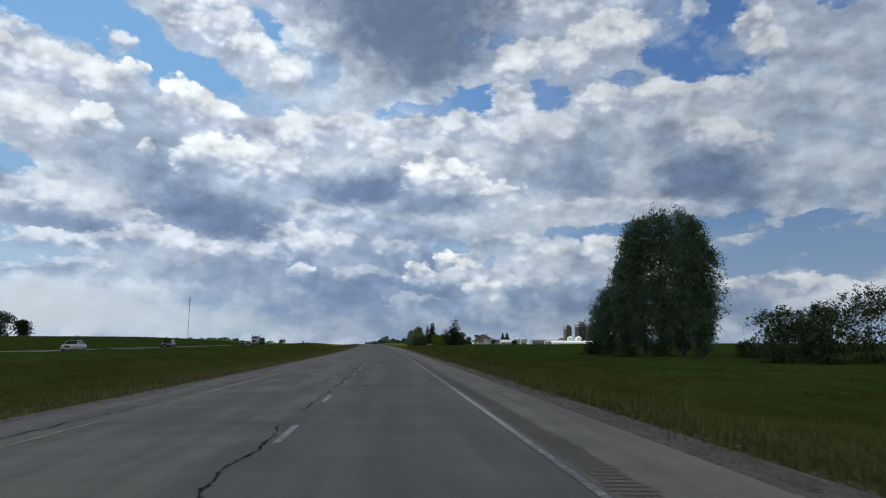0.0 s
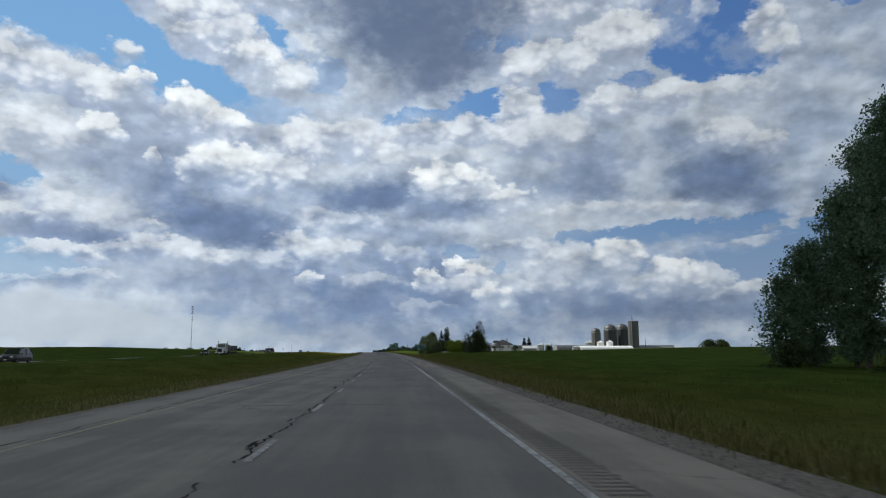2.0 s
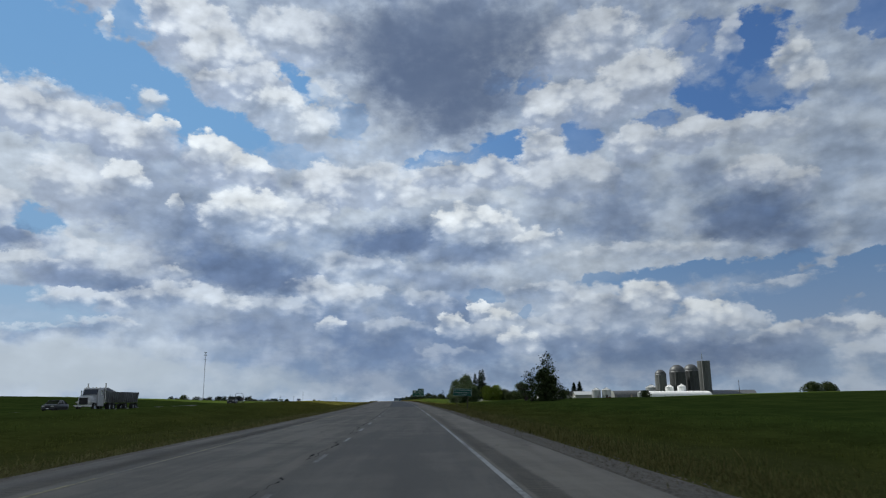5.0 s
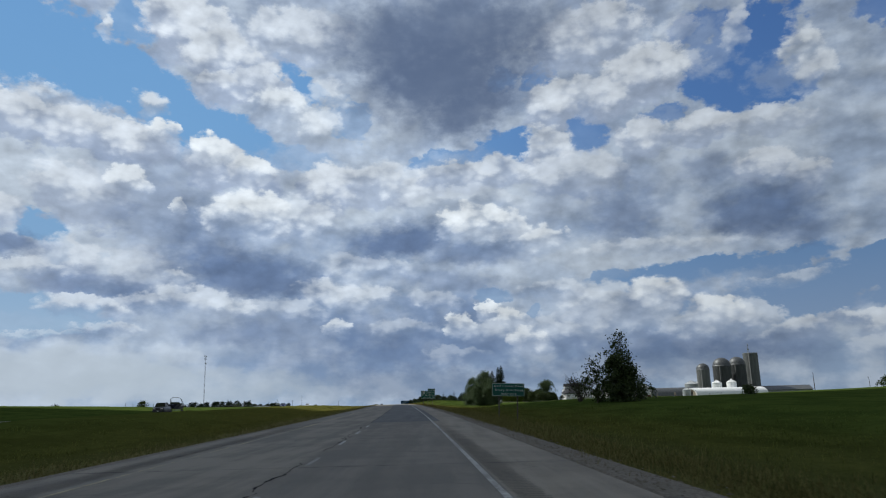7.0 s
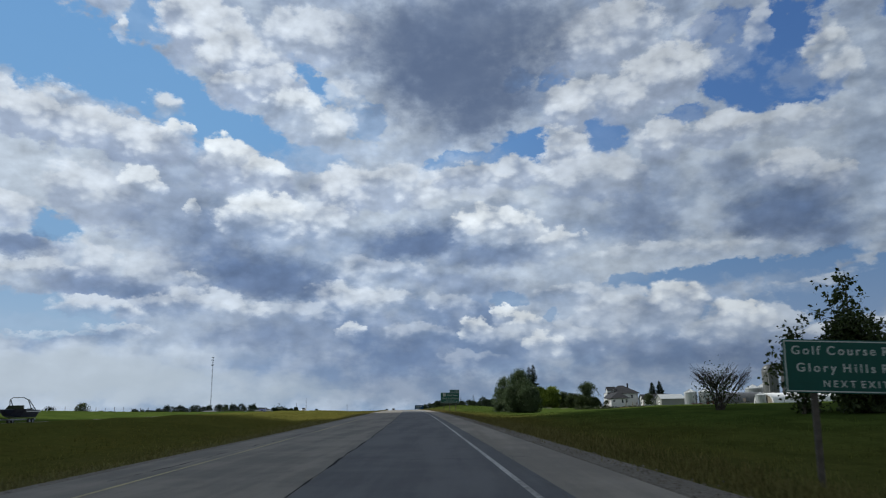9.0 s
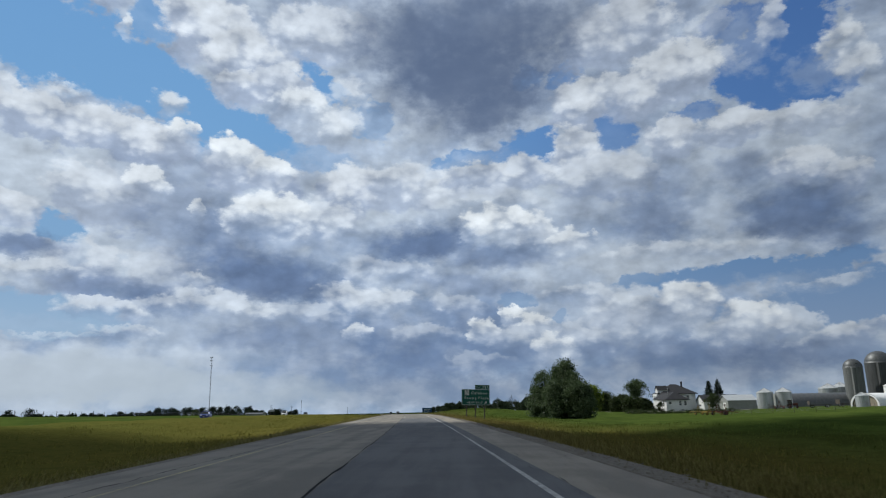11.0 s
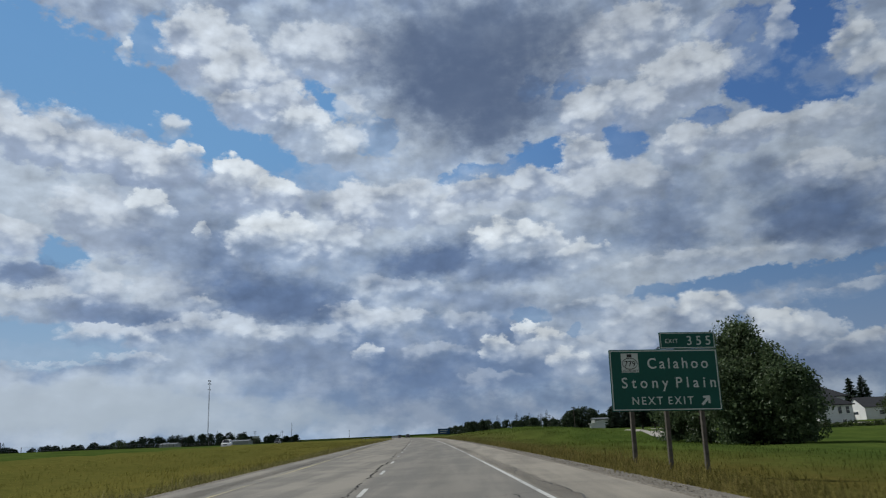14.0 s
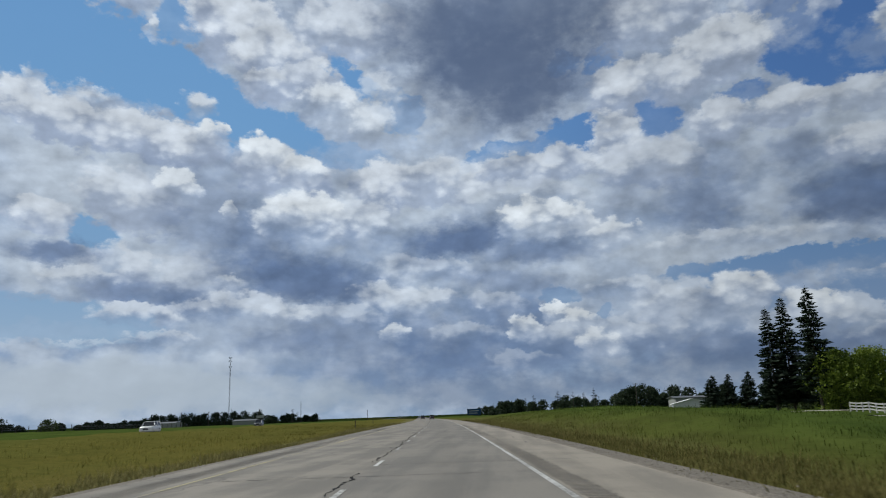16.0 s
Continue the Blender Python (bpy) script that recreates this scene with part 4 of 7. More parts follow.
tagged(array_object("median_meadow", field, M_GREEN), "green meadow grass in the median", "grass", kind="stuff")

# ---- trees ----
def leaf_quads(centres, size, r):
    """Small leaves, one face each, turned at random."""
    n = len(centres)
    a = r.normal(size=(n, 3))
    a /= np.linalg.norm(a, axis=1)[:, None]
    b = np.cross(a, r.normal(size=(n, 3)))
    b /= np.linalg.norm(b, axis=1)[:, None] + 1e-9
    s = size * r.uniform(0.6, 1.4, (n, 1))
    a, b = a * s, b * s * 0.62
    return np.stack([centres - a, centres - b * 1.0, centres + a, centres + b], 1)


def broadleaf(name, x, y, h, rad, mat, leaves, leaf, seed, label, clear=0.15, limbs=16, lobe=0.34, stems=1, top_sparse=0.0, group="", widest=0.4, category="tree"):
    """A tapered trunk with limbs and a crown of leaves in uneven clumps."""
    r = np.random.default_rng(seed)
    z = gz(x, y) - 0.05
    root = empty(name, (x, y, z))
    tagged(root, label, category, group)
    bm = bmesh.new()
    tips = []
    for s in range(stems):
        a0 = r.uniform(0, 6.28)
        sp = 0.0 if stems == 1 else rad * 0.45 * r.uniform(0.3, 1)
        p = Vector((sp * math.cos(a0) * 0.4, sp * math.sin(a0) * 0.4, 0))
        hh = h * (0.9 if s == 0 else r.uniform(0.6, 0.9))
        q = p.copy()
        w0 = max(0.05, h * 0.014) * (1 if stems == 1 else 0.75)
        steps = 5
        path = [p]
        for i in range(steps):
            q = q + Vector((sp * math.cos(a0) / steps * 0.8 + r.normal(0, .012 * h), sp * math.sin(a0) / steps * 0.8 + r.normal(0, .012 * h), hh / steps))
            path.append(q)
        for i in range(steps):
            rod(bm, path[i], path[i + 1], w0 * (1 - i / (steps + .6)), w0 * (1 - (i + 1) / (steps + .6)), 7)
        for i in range(max(3, limbs // stems)):
            t = clear + (0.98 - clear) * (i + r.random()) / max(3, limbs // stems)
            k = min(int(t * steps), steps - 1)
            st = path[k].lerp(path[k + 1], t * steps - k)
            tt = (t - clear) / (1 - clear)
            env = (tt / widest) ** 0.6 if tt < widest else (1 - ((tt - widest) / (1 - widest)) ** 1.8) ** 0.62
            rr = rad * (0.25 + 0.75 * env) * r.uniform(0.45, 0.95)
            a = r.uniform(0, 6.28) + i * 2.4
            end = Vector((st.x + rr * math.cos(a) * 0.8, st.y + rr * math.sin(a) * 0.8, min(st.z + rr * r.uniform(0.05, 0.5), h * 0.97)))
            rod(bm, st, end, w0 * 0.32 * (1.1 - t), w0 * 0.08, 5)
            tips.append((end, st, env, tt))
        tips.append((path[-1], path[-2], 0.5, 1.0))
    part("trunk", bm, M_BARK, root)
    cs = []
    per = leaves // len(tips)
    for end, st, env, tt in tips:
        n = int(per * r.uniform(0.6, 1.4) * (1 - top_sparse * tt))
        big = lobe * rad * r.uniform(0.7, 1.25) * (0.45 + 0.55 * env)
        # twigs: leaves gather in small bunches round the limb's outer half
        m = max(4, n // 14)
        f = r.uniform(0.25, 1.1, (m, 1))
        c = np.array(st)[None] * (1 - f) + np.array(end)[None] * f + r.normal(0, 1, (m, 3)) * big * np.array([1, 1, 0.8])
        bunch = c[r.integers(0, m, n)] + r.normal(0, leaf * 1.7, (n, 3))
        cs.append(bunch)
    cs = np.concatenate(cs)
    if rad > 0.5 * h:       # low spreading crowns are domed
        rho = np.hypot(cs[:, 0], cs[:, 1]) / (rad * 1.3)
        cap = h * np.sqrt(np.clip(1 - rho ** 2, 0.02, 1)) * r.uniform(0.8, 1.08, len(cs))
        cs[:, 2] = np.where(cs[:, 2] > cap, cap * r.random(len(cs)) ** 0.35, cs[:, 2])
    else:
        rho = np.hypot(cs[:, 0], cs[:, 1]) / (rad * 1.25)
        cap = h * (0.5 + 0.5 * np.sqrt(np.clip(1 - rho ** 2, 0.0, 1))) * r.uniform(0.86, 1.04, len(cs))
        cs[:, 2] = np.where(cs[:, 2] > cap, cap * (1 - r.exponential(0.1, len(cs))), cs[:, 2])
    low = h * clear * (0.35 if clear < 0.3 else 0.8) + 0.15
    cs[:, 2] = np.where(cs[:, 2] > h, h - (cs[:, 2] - h) * 1.3 - r.exponential(0.06 * h, len(cs)), cs[:, 2])
    cs[:, 2] = np.where(cs[:, 2] < low, low + (low - cs[:, 2]) * 0.7, cs[:, 2])
    array_object("crown", leaf_quads(cs, leaf, r), mat, 4, root)
    return root


def spruce(name, x, y, h, rad, seed, label, bare=0.06, group="", step=0.32):
    """A straight trunk with whorls of drooping needle branches."""
    r = np.random.default_rng(seed)
    z = gz(x, y) - 0.05
    root = empty(name, (x, y, z))
    tagged(root, label, "tree", group)
    part("trunk", rods(((0, 0, 0), (0, 0, h * 0.97), h * 0.013, 0.02), seg=7), M_BARK, root)
    faces = []
    zz = h * bare
    while zz < h * 0.985:
        t = zz / h
        R = rad * (1 - t) ** 0.66 * r.uniform(0.7, 1.15) + 0.12
        k = int(6 + 5 * (1 - t))
        for i in range(k):
            if r.random() < 0.12:
                continue
            a = r.uniform(0, 6.28)
            L = R * r.uniform(0.65, 1.15)
            d = np.array([math.cos(a), math.sin(a), 0.0])
            s = np.array([-d[1], d[0], 0.0])
            droop = -0.22 * L
            for f in (0.3, 0.55, 0.8, 1.0):
                c = d * L * f + np.array([0, 0, zz + droop * f * f + 0.12 * L * f * (f > .8)])
                w = (0.10 + 0.17 * (1 - f)) * L + 0.10
                ln = L * 0.2 + 0.1
                tip = c + d * ln + np.array([0, 0, -0.10 * L])
                tw = r.normal(0, .12, 3) * w
                faces.append([c - d * ln * .6 - s * w * .3, c - s * w + tw + [0, 0, -w * .35], tip, c + s * w - tw + [0, 0, -w * .35]])
                faces.append([c - d * ln * .4 + [0, 0, .03], c + [0, 0, -w * .9] - s * w * .3, tip, c + [0, 0, w * .18] + s * w * .2])
        zz += step * (0.7 + 0.6 * (1 - t))
    faces.append([[-.08, 0, h * .95], [0, .08, h * .95], [0, 0, h * 1.02], [.08, 0, h * .95]])
    array_object("crown", np.array(faces, dtype=float), M_NEEDLE, 4, root)
    return root


def bare_shrub(name, x, y, h, rad, seed, label):
    """Leafless stems that fork twice."""
    r = random.Random(seed)
    root = empty(name, (x, y, gz(x, y) - 0.05))
    tagged(root, label, "shrub")
    bm = bmesh.new()
    for i in range(26):
        a = r.uniform(0, 6.28)
        lean = r.uniform(0.0, 1.25)
        p0 = Vector((r.uniform(-.4, .4), r.uniform(-.4, .4), 0))
        p1 = p0 + Vector((math.cos(a) * lean * rad * .55, math.sin(a) * lean * rad * .55, h * r.uniform(.4, .6)))
        rod(bm, p0, p1, .06, .035, 5)
        for j in range(5):
            b = a + r.uniform(-.9, .9)
            p2 = p1 + Vector((math.cos(b) * rad * .35, math.sin(b) * rad * .35, h * r.uniform(.12, .4)))
            rod(bm, p1, p2, .03, .015, 4)
            for q in range(4):
                c = b + r.uniform(-1.2, 1.2)
                rod(bm, p1.lerp(p2, r.uniform(.4, 1)), p2 + Vector((math.cos(c) * rad * .2, math.sin(c) * rad * .2, h * r.uniform(.0, .16))), .013, .006, 3)
    part("branchwork", bm, M_TWIG, root)
    rr = np.random.default_rng(seed)
    c = rr.normal(0, 0.42, (1600, 3)) * np.array([rad, rad, h * 0.55]) + np.array([0, 0, h * 0.5])
    c = c[(c[:, 2] > 0.3) & (np.hypot(c[:, 0], c[:, 1]) / rad + np.abs(c[:, 2] / h - .5) < 1.05)]
    array_object("withered_leaves", leaf_quads(c, 0.11, rr), M_LEAF_SHRUB, 4, root)
    return root


GROVE = "poplars beside the highway"
for i, (x, y, h, rad, k) in enumerate([(37.6, 128, 8.6, 2.4, 3000), (38.8, 125, 11.6, 2.8, 4800), (39.8, 119, 20.5, 3.4, 8000), (41.2, 113.5, 22.5, 3.6, 9000), (42.2, 108.5, 23, 3.6, 9000), (43.8, 105, 22.5, 3.5, 8500), (44.6, 101, 20.5, 3.2, 7500), (46.0, 103, 18, 3.0, 6000), (40.5, 121.5, 16, 3.3, 6000)]):
    broadleaf("poplar_tree", x, y, h * 1.1, rad * 1.15, M_LEAF_DARK, int(k * 3.3), 0.135, 100 + i, "tall dark green poplar with dense leaves in a roadside grove", 0.03 if i < 2 else 0.05, 50, 0.27, group=GROVE, widest=0.45)
for i, (x, y, h) in enumerate([(35.0, 122, 2.6), (39.5, 104, 2.2), (49, 96, 2.6), (50.5, 94, 1.8), (37.5, 111, 1.8)]):
    broadleaf("undergrowth_bush", x, y, h, 1.6, M_LEAF_SHRUB, 1500, 0.12, 130 + i, "low green bush at the foot of the grove", 0.0, 8, 0.5, 3, category="bush")
for i, (x, y, h, rad) in enumerate([(42.5, 76, 7.2, 3.0), (46.5, 73, 7.5, 3.2), (51, 72, 9.5, 4.0), (56, 70, 10.5, 4.2), (48, 80, 6, 3), (61, 74, 10, 4)]):
    broadleaf("willow_tree", x, y, h * 0.92, rad, M_LEAF_MID, 5200, 0.13, 150 + i, "bushy green willow in a thicket beside the field", 0.02, 22, 0.34, 3, group="willow thicket", widest=0.45)

# by the road-name sign
broadleaf("cottonwood_tree", 28.3, 327, 13.2, 3.6, M_LEAF_SHRUB, 2600, 0.20, 201, "dark dense young cottonwood with a ragged thin top", 0.10, 30, 0.20, 5, 0.6, widest=0.3)
broadleaf("cottonwood_tree", 28.1, 323, 8.4, 2.7, M_LEAF_SHRUB, 20000, 0.15, 202, "dark dense low cottonwood beside the taller one", 0.0, 24, 0.4, 3, widest=0.4)
broadleaf("cottonwood_tree", 24.9, 328, 8.2, 2.2, M_LEAF_SHRUB, 1300, 0.20, 203, "dark leafy cottonwood shrub on the field edge", 0.0, 18, 0.4, 3)
bare_shrub("bare_shrub", 27.1, 352.4, 5.2, 3.4, 7, "nearly leafless dark brown shrub on the field edge")
broadleaf("field_bush", 33, 329, 3.4, 2.2, M_LEAF_SHRUB, 1500, 0.16, 204, "thin leafy bush beside the cottonwoods", 0.0, 12, 0.5, 3, category="bush")

# the clump by the exit sign
CLUMP = "aspens beside the farm lane"
for i, (x, y, h, rad, k) in enumerate([(18.5, 503, 14.6, 4.2, 12000), (15.0, 508, 12.4, 3.8, 9000), (20.4, 500, 12.2, 3.2, 10000), (22.0, 499, 8.4, 2.4, 7000), (20.5, 497, 9.0, 3.2, 8000), (16.0, 500.5, 9.5, 3.2, 8000), (12.8, 512, 8.5, 2.6, 5000)]):
    broadleaf("aspen_tree", x, y, h, rad, M_LEAF_MID, int(k * 2.0), 0.15, 220 + i, "bushy grey-green aspen with leaves down to the grass", 0.02, 30, 0.33, 2 if i else 1, group=CLUMP, widest=0.4)

# behind the clump and round the farm
spruce("spruce_tree", 34.2, 596.4, 19.9, 3.5, 301, "tall dark green spruce with ragged branches by the lane", 0.2, "farm spruces")
spruce("spruce_tree", 33.2, 604.4, 19.6, 3.5, 302, "tall dark green spruce with ragged branches by the lane", 0.12, "farm spruces")
spruce("spruce_tree", 29.9, 603, 17.6, 3.0, 303, "tall narrow dark green spruce by the lane", 0.10, "farm spruces")
for i, (x, y, h) in enumerate([(29.8, 640, 6.6), (33.8, 641, 6.3), (37.4, 640, 6.8), (42.0, 640, 7.4), (46.5, 646, 8.0), (31.8, 644, 7.6), (35.6, 645, 7.9), (39.6, 644, 8.4)]):
    spruce("spruce_tree", x, y, h, 2.3, 310 + i, "young dark blue-green spruce behind the lane", 0.02, "farm spruces", 0.24)
for i, (x, y, h, rad) in enumerate([(36.3, 595, 9.8, 4.3), (42.5, 596, 10.0, 4.6), (48, 597, 7.4, 4.2), (54, 598, 6.6, 4.2)]):
    broadleaf("maple_tree", x, y, h, rad, M_LEAF_LIME if i < 2 else M_LEAF_SHRUB, 16000 if i < 2 else 8000, 0.17, 320 + i, "round yellow-green maple beside the white fence" if i < 2 else "low dark green maple beside the hedge", 0.06, 26, 0.36, group="maples behind the fence")
for i, (x, y, h, rad) in enumerate([(40, 622, 6.5, 3.6), (46, 618, 6.5, 4), (52, 616, 6.2, 4), (58, 612, 6.0, 3.6), (63, 608, 5.4, 3.2), (49.5, 590, 5.4, 3.0), (53.5, 589, 5.2, 3.0), (57, 590, 5.0, 3.0), (60.5, 592, 4.6, 2.6)]):
    broadleaf("hedge_tree", x, y, h, rad, M_LEAF_SHRUB, 3500, 0.26, 330 + i, "dark green hedge tree beside the farmhouse", 0.0, 18, 0.4, 2, group="farmhouse hedge")
broadleaf("elm_tree", 58.0, 594, 11.8, 4.3, M_LEAF_MID, 11000, 0.16, 340, "round-headed elm standing over the farmhouse hedge", 0.5, 22, 0.3, widest=0.5)
spruce("spruce_tree", 99.5, 636.6, 12.0, 3.3, 341, "dark spruce behind the farmhouse", 0.05, "farmhouse spruces", 0.22)
spruce("spruce_tree", 103.5, 637, 12.6, 3.3, 342, "dark spruce behind the farmhouse", 0.05, "farmhouse spruces", 0.22)
broadleaf("yard_tree", 84, 590, 6.2, 2.5, M_LEAF_SHRUB, 2600, 0.2, 343, "small dark round tree in the farmyard", 0.28, 16, 0.4, widest=0.5)
broadleaf("porch_bush", 65.5, 590, 3.4, 1.4, M_LEAF_SHRUB, 900, 0.16, 344, "small conical bush beside the porch", 0.0, 10, 0.4, category="bush")

# rough growth along the yard's edge below the farmhouse
edge_rnd = random.Random(33)
for i in range(26):
    t = i / 25
    x, y = 47 + 36 * t + edge_rnd.uniform(-.6, .6), 562 + 9 * t + edge_rnd.uniform(-1.2, 1.2)
    h = edge_rnd.uniform(0.9, 1.7)
    broadleaf("yard_bush", x, y, h, h * edge_rnd.uniform(0.8, 1.2), M_LEAF_SHRUB, 350, 0.14, 700 + i, "low dark green bush along the edge of the farmyard", 0.0, 8, 0.5, 3, group="bushes along the yard", category="bush")

# woods far ahead on the right
wood = random.Random(21)
for i in range(84):
    y = wood.uniform(800, 1150)
    u = 36 + (i % 28) * 3.8 + wood.uniform(-3, 3) + (y - 800) * 0.02
    x = float(road_x(y)) + u
    h = wood.uniform(6.0, 11.5) * (0.75 if u < 60 else 1.0)
    if wood.random() < 0.3:
        spruce("far_spruce", x, y, h * 1.1, 2.6, 1400 + i, "distant dark spruce in a wood", 0.02, "far wood", 0.9)
    else:
        broadleaf("far_tree", x, y, h, h * 0.38, M_FARLEAF, 900, 0.5, 400 + i, "distant dark green tree in a wood", 0.05, 12, 0.38, group="far wood")
for i, (x, y, h) in enumerate([(40, 790, 10.5), (45, 793, 11), (50, 797, 10), (37, 795, 8), (56, 800, 7), (61, 803, 6)]):
    broadleaf("far_tree", x, y, h, h * 0.4, M_FARLEAF, 1800, 0.4, 460 + i, "dark green tree in a clump behind the mound", 0.03, 14, 0.4, group="clump behind the mound")
# hedgerows far off on the left
for i in range(124):
    y = wood.uniform(1050, 1400)
    x = -640 + i * 3.5 + wood.uniform(-6, 6) + (y - 1200) * -0.15
    if 84 <= i <= 87 or 98 <= i <= 104 or i % 17 == 5:
        continue
    h = wood.uniform(5, 12) * (1.25 if i in (42, 43, 44, 75) else 0.8)
    broadleaf("far_tree", x, y, h, h * 0.62, M_FARLEAF, 1000, 0.6, 500 + i, "distant dark green tree in a hedgerow", 0.0, 12, 0.4, group="far hedgerow")
for i in range(74):      # a denser belt of trees behind the opposite carriageway
    y = 1240 - i * 1.1 + wood.uniform(-18, 18)
    x = -470 + i * 3.6 + wood.uniform(-1.5, 1.5)
    h = wood.uniform(8.5, 13) * (0.55 if i < 16 else 0.75 if i < 24 else 1.1 if i < 62 else 0.8)
    if 62 < i < 67:
        continue
    if wood.random() < 0.25:
        spruce("far_spruce", x, y, h * 1.15, 2.6, 1600 + i, "distant dark spruce in a belt of trees", 0.02, "far belt of trees", 1.0)
    else:
        broadleaf("far_tree", x, y, h, h * 0.36, M_FARLEAF, 600, 0.6, 620 + i, "distant dark green tree in a belt of trees", 0.0, 10, 0.42, group="far belt of trees")
for i, (x, y, h, rad) in enumerate([(-186, 352, 12, 6), (-196, 356, 11, 6), (-177, 356, 8, 4)]):
    broadleaf("hill_tree", x, y, h, rad, M_FARLEAF, 2500, 0.4, 560 + i, "dark green tree on the brow of the far field", 0.02, 16, 0.4, group="trees on the brow")
for i, (x, y, h, rad) in enumerate([(210, 538, 7.4, 5.5), (220, 541, 7.0, 5.0)]):
    broadleaf("field_tree", x, y, h, rad, M_LEAF_SHRUB, 4500, 0.3, 570 + i, "low round dark tree alone in the field", 0.0, 20, 0.36, 3, group="lone field trees")
for i, (x, y, h) in enumerate([(-108, 470, 2.6), (-120, 640, 3), (60, 349, 2.2)]):
    broadleaf("wild_bush", x, y, h, h * 0.7, M_LEAF_SHRUB, 900, 0.1 + h * .03, 580 + i, "small wild bush in the grass", 0.0, 10, 0.45, 3, category="bush")

# ---- signs ----
M_SIGN = plain("green_sign_sheeting", (0.004, 0.072, 0.056), 0.55, vary=0.12, scale=0.6)
M_SIGNWHITE = plain("white_sign_letters", (0.50, 0.54, 0.52), 0.4, vary=0.05)
M_SIGNBLACK = plain("black_sign_letters", (0.02, 0.02, 0.02), 0.4, vary=0.05)
M_GALV = plain("galvanised_steel", (0.32, 0.33, 0.34), 0.45, 0.6, vary=0.2, scale=3)
M_POST = plain("weathered_wood_post", (0.085, 0.075, 0.065), 0.9, vary=0.3, scale=5)


def word_mesh(word, size, spread):
    cu = bpy.data.curves.new("word", "FONT")
    cu.body, cu.size, cu.extrude, cu.space_character = word, size, 0.004, spread
    cu.offset = size * 0.008
    tmp = bpy.data.objects.new("word", cu)
    scene.collection.objects.link(tmp)
    me = bpy.data.meshes.new_from_object(tmp.evaluated_get(bpy.context.evaluated_depsgraph_get()))
    bpy.data.objects.remove(tmp)
    bpy.data.curves.remove(cu)
    return me, max(v.co.x for v in me.vertices)


def lettering(words, size, mat, parent, at, end, gap=0.5, squeeze=1.0):
    """Raised letters on a board that faces the traffic (towards -y); at is the left end of the base line, end its right end.
    The letters are spaced to fill the line."""
    parts = words.split(" ")
    gaps = (len(parts) - 1) * gap * size * squeeze
    wide = [sum(word_mesh(w, size, sp)[1] for w in parts) * squeeze + gaps for sp in (1.0, 1.5)]
    spread = 1.0 + 0.5 * (end - at[0] - wide[0]) / (wide[1] - wide[0])
    x = at[0]
    for word in parts:
        me, w = word_mesh(word, size, max(spread, 0.85))
        me.materials.clear()
        me.materials.append(mat)
        ob = new("word", me)
        ob.parent = parent
        ob.matrix_basis = Matrix.Translation((x, at[1], at[2])) @ pose(0, 0, 0, 90, 0, 0) @ Matrix.Diagonal((squeeze, 1, 1, 1))
        x += (w + gap * size) * squeeze


def outline(w, h, t, x0, z0, y, parent, mat):
    return part("border", boxes((x0, x0 + w, y - .004, y, z0, z0 + t), (x0, x0 + w, y - .004, y, z0 + h - t, z0 + h), (x0, x0 + t, y - .004, y, z0 + t, z0 + h - t), (x0 + w - t, x0 + w, y - .004, y, z0 + t, z0 + h - t)), mat, parent)


def name_sign():
    x, y = 3.895, 285.57
    z = gz(x + 1.7, y)
    root = empty("road_name_sign", (x, y, z))
    root.matrix_basis = pose(x - .18, y, z, 0, 2.4, -2.0)      # stands a little askew
    tagged(root, "green highway sign with two white road names and next exit", "road sign")
    b0 = 3.511 - z
    part("board", boxes((0, 3.55, -.02, .02, b0, b0 + 1.39), bevel=.006), M_SIGN, root)
    outline(3.49, 1.33, .03, .03, b0 + .03, -.022, root, M_SIGNWHITE)
    for px in (.77, 2.78):
        part("post", boxes((px - .07, px + .07, .03, .17, -.4, b0 + 1.2), bevel=.01), M_POST, root, "grey weathered wooden post")
    for zz in (.25, 1.05):
        part("rail", boxes((.1, 3.4, .02, .045, b0 + zz, b0 + zz + .06)), M_GALV, root)
    lettering("Golf Course Road", .32, M_SIGNWHITE, root, (.21, -.026, b0 + 1.0), 3.38)
    lettering("Glory Hills Road", .32, M_SIGNWHITE, root, (.31, -.026, b0 + .55), 3.36)
    lettering("NEXT EXIT", .25, M_SIGNWHITE, root, (.97, -.026, b0 + .16), 2.64)


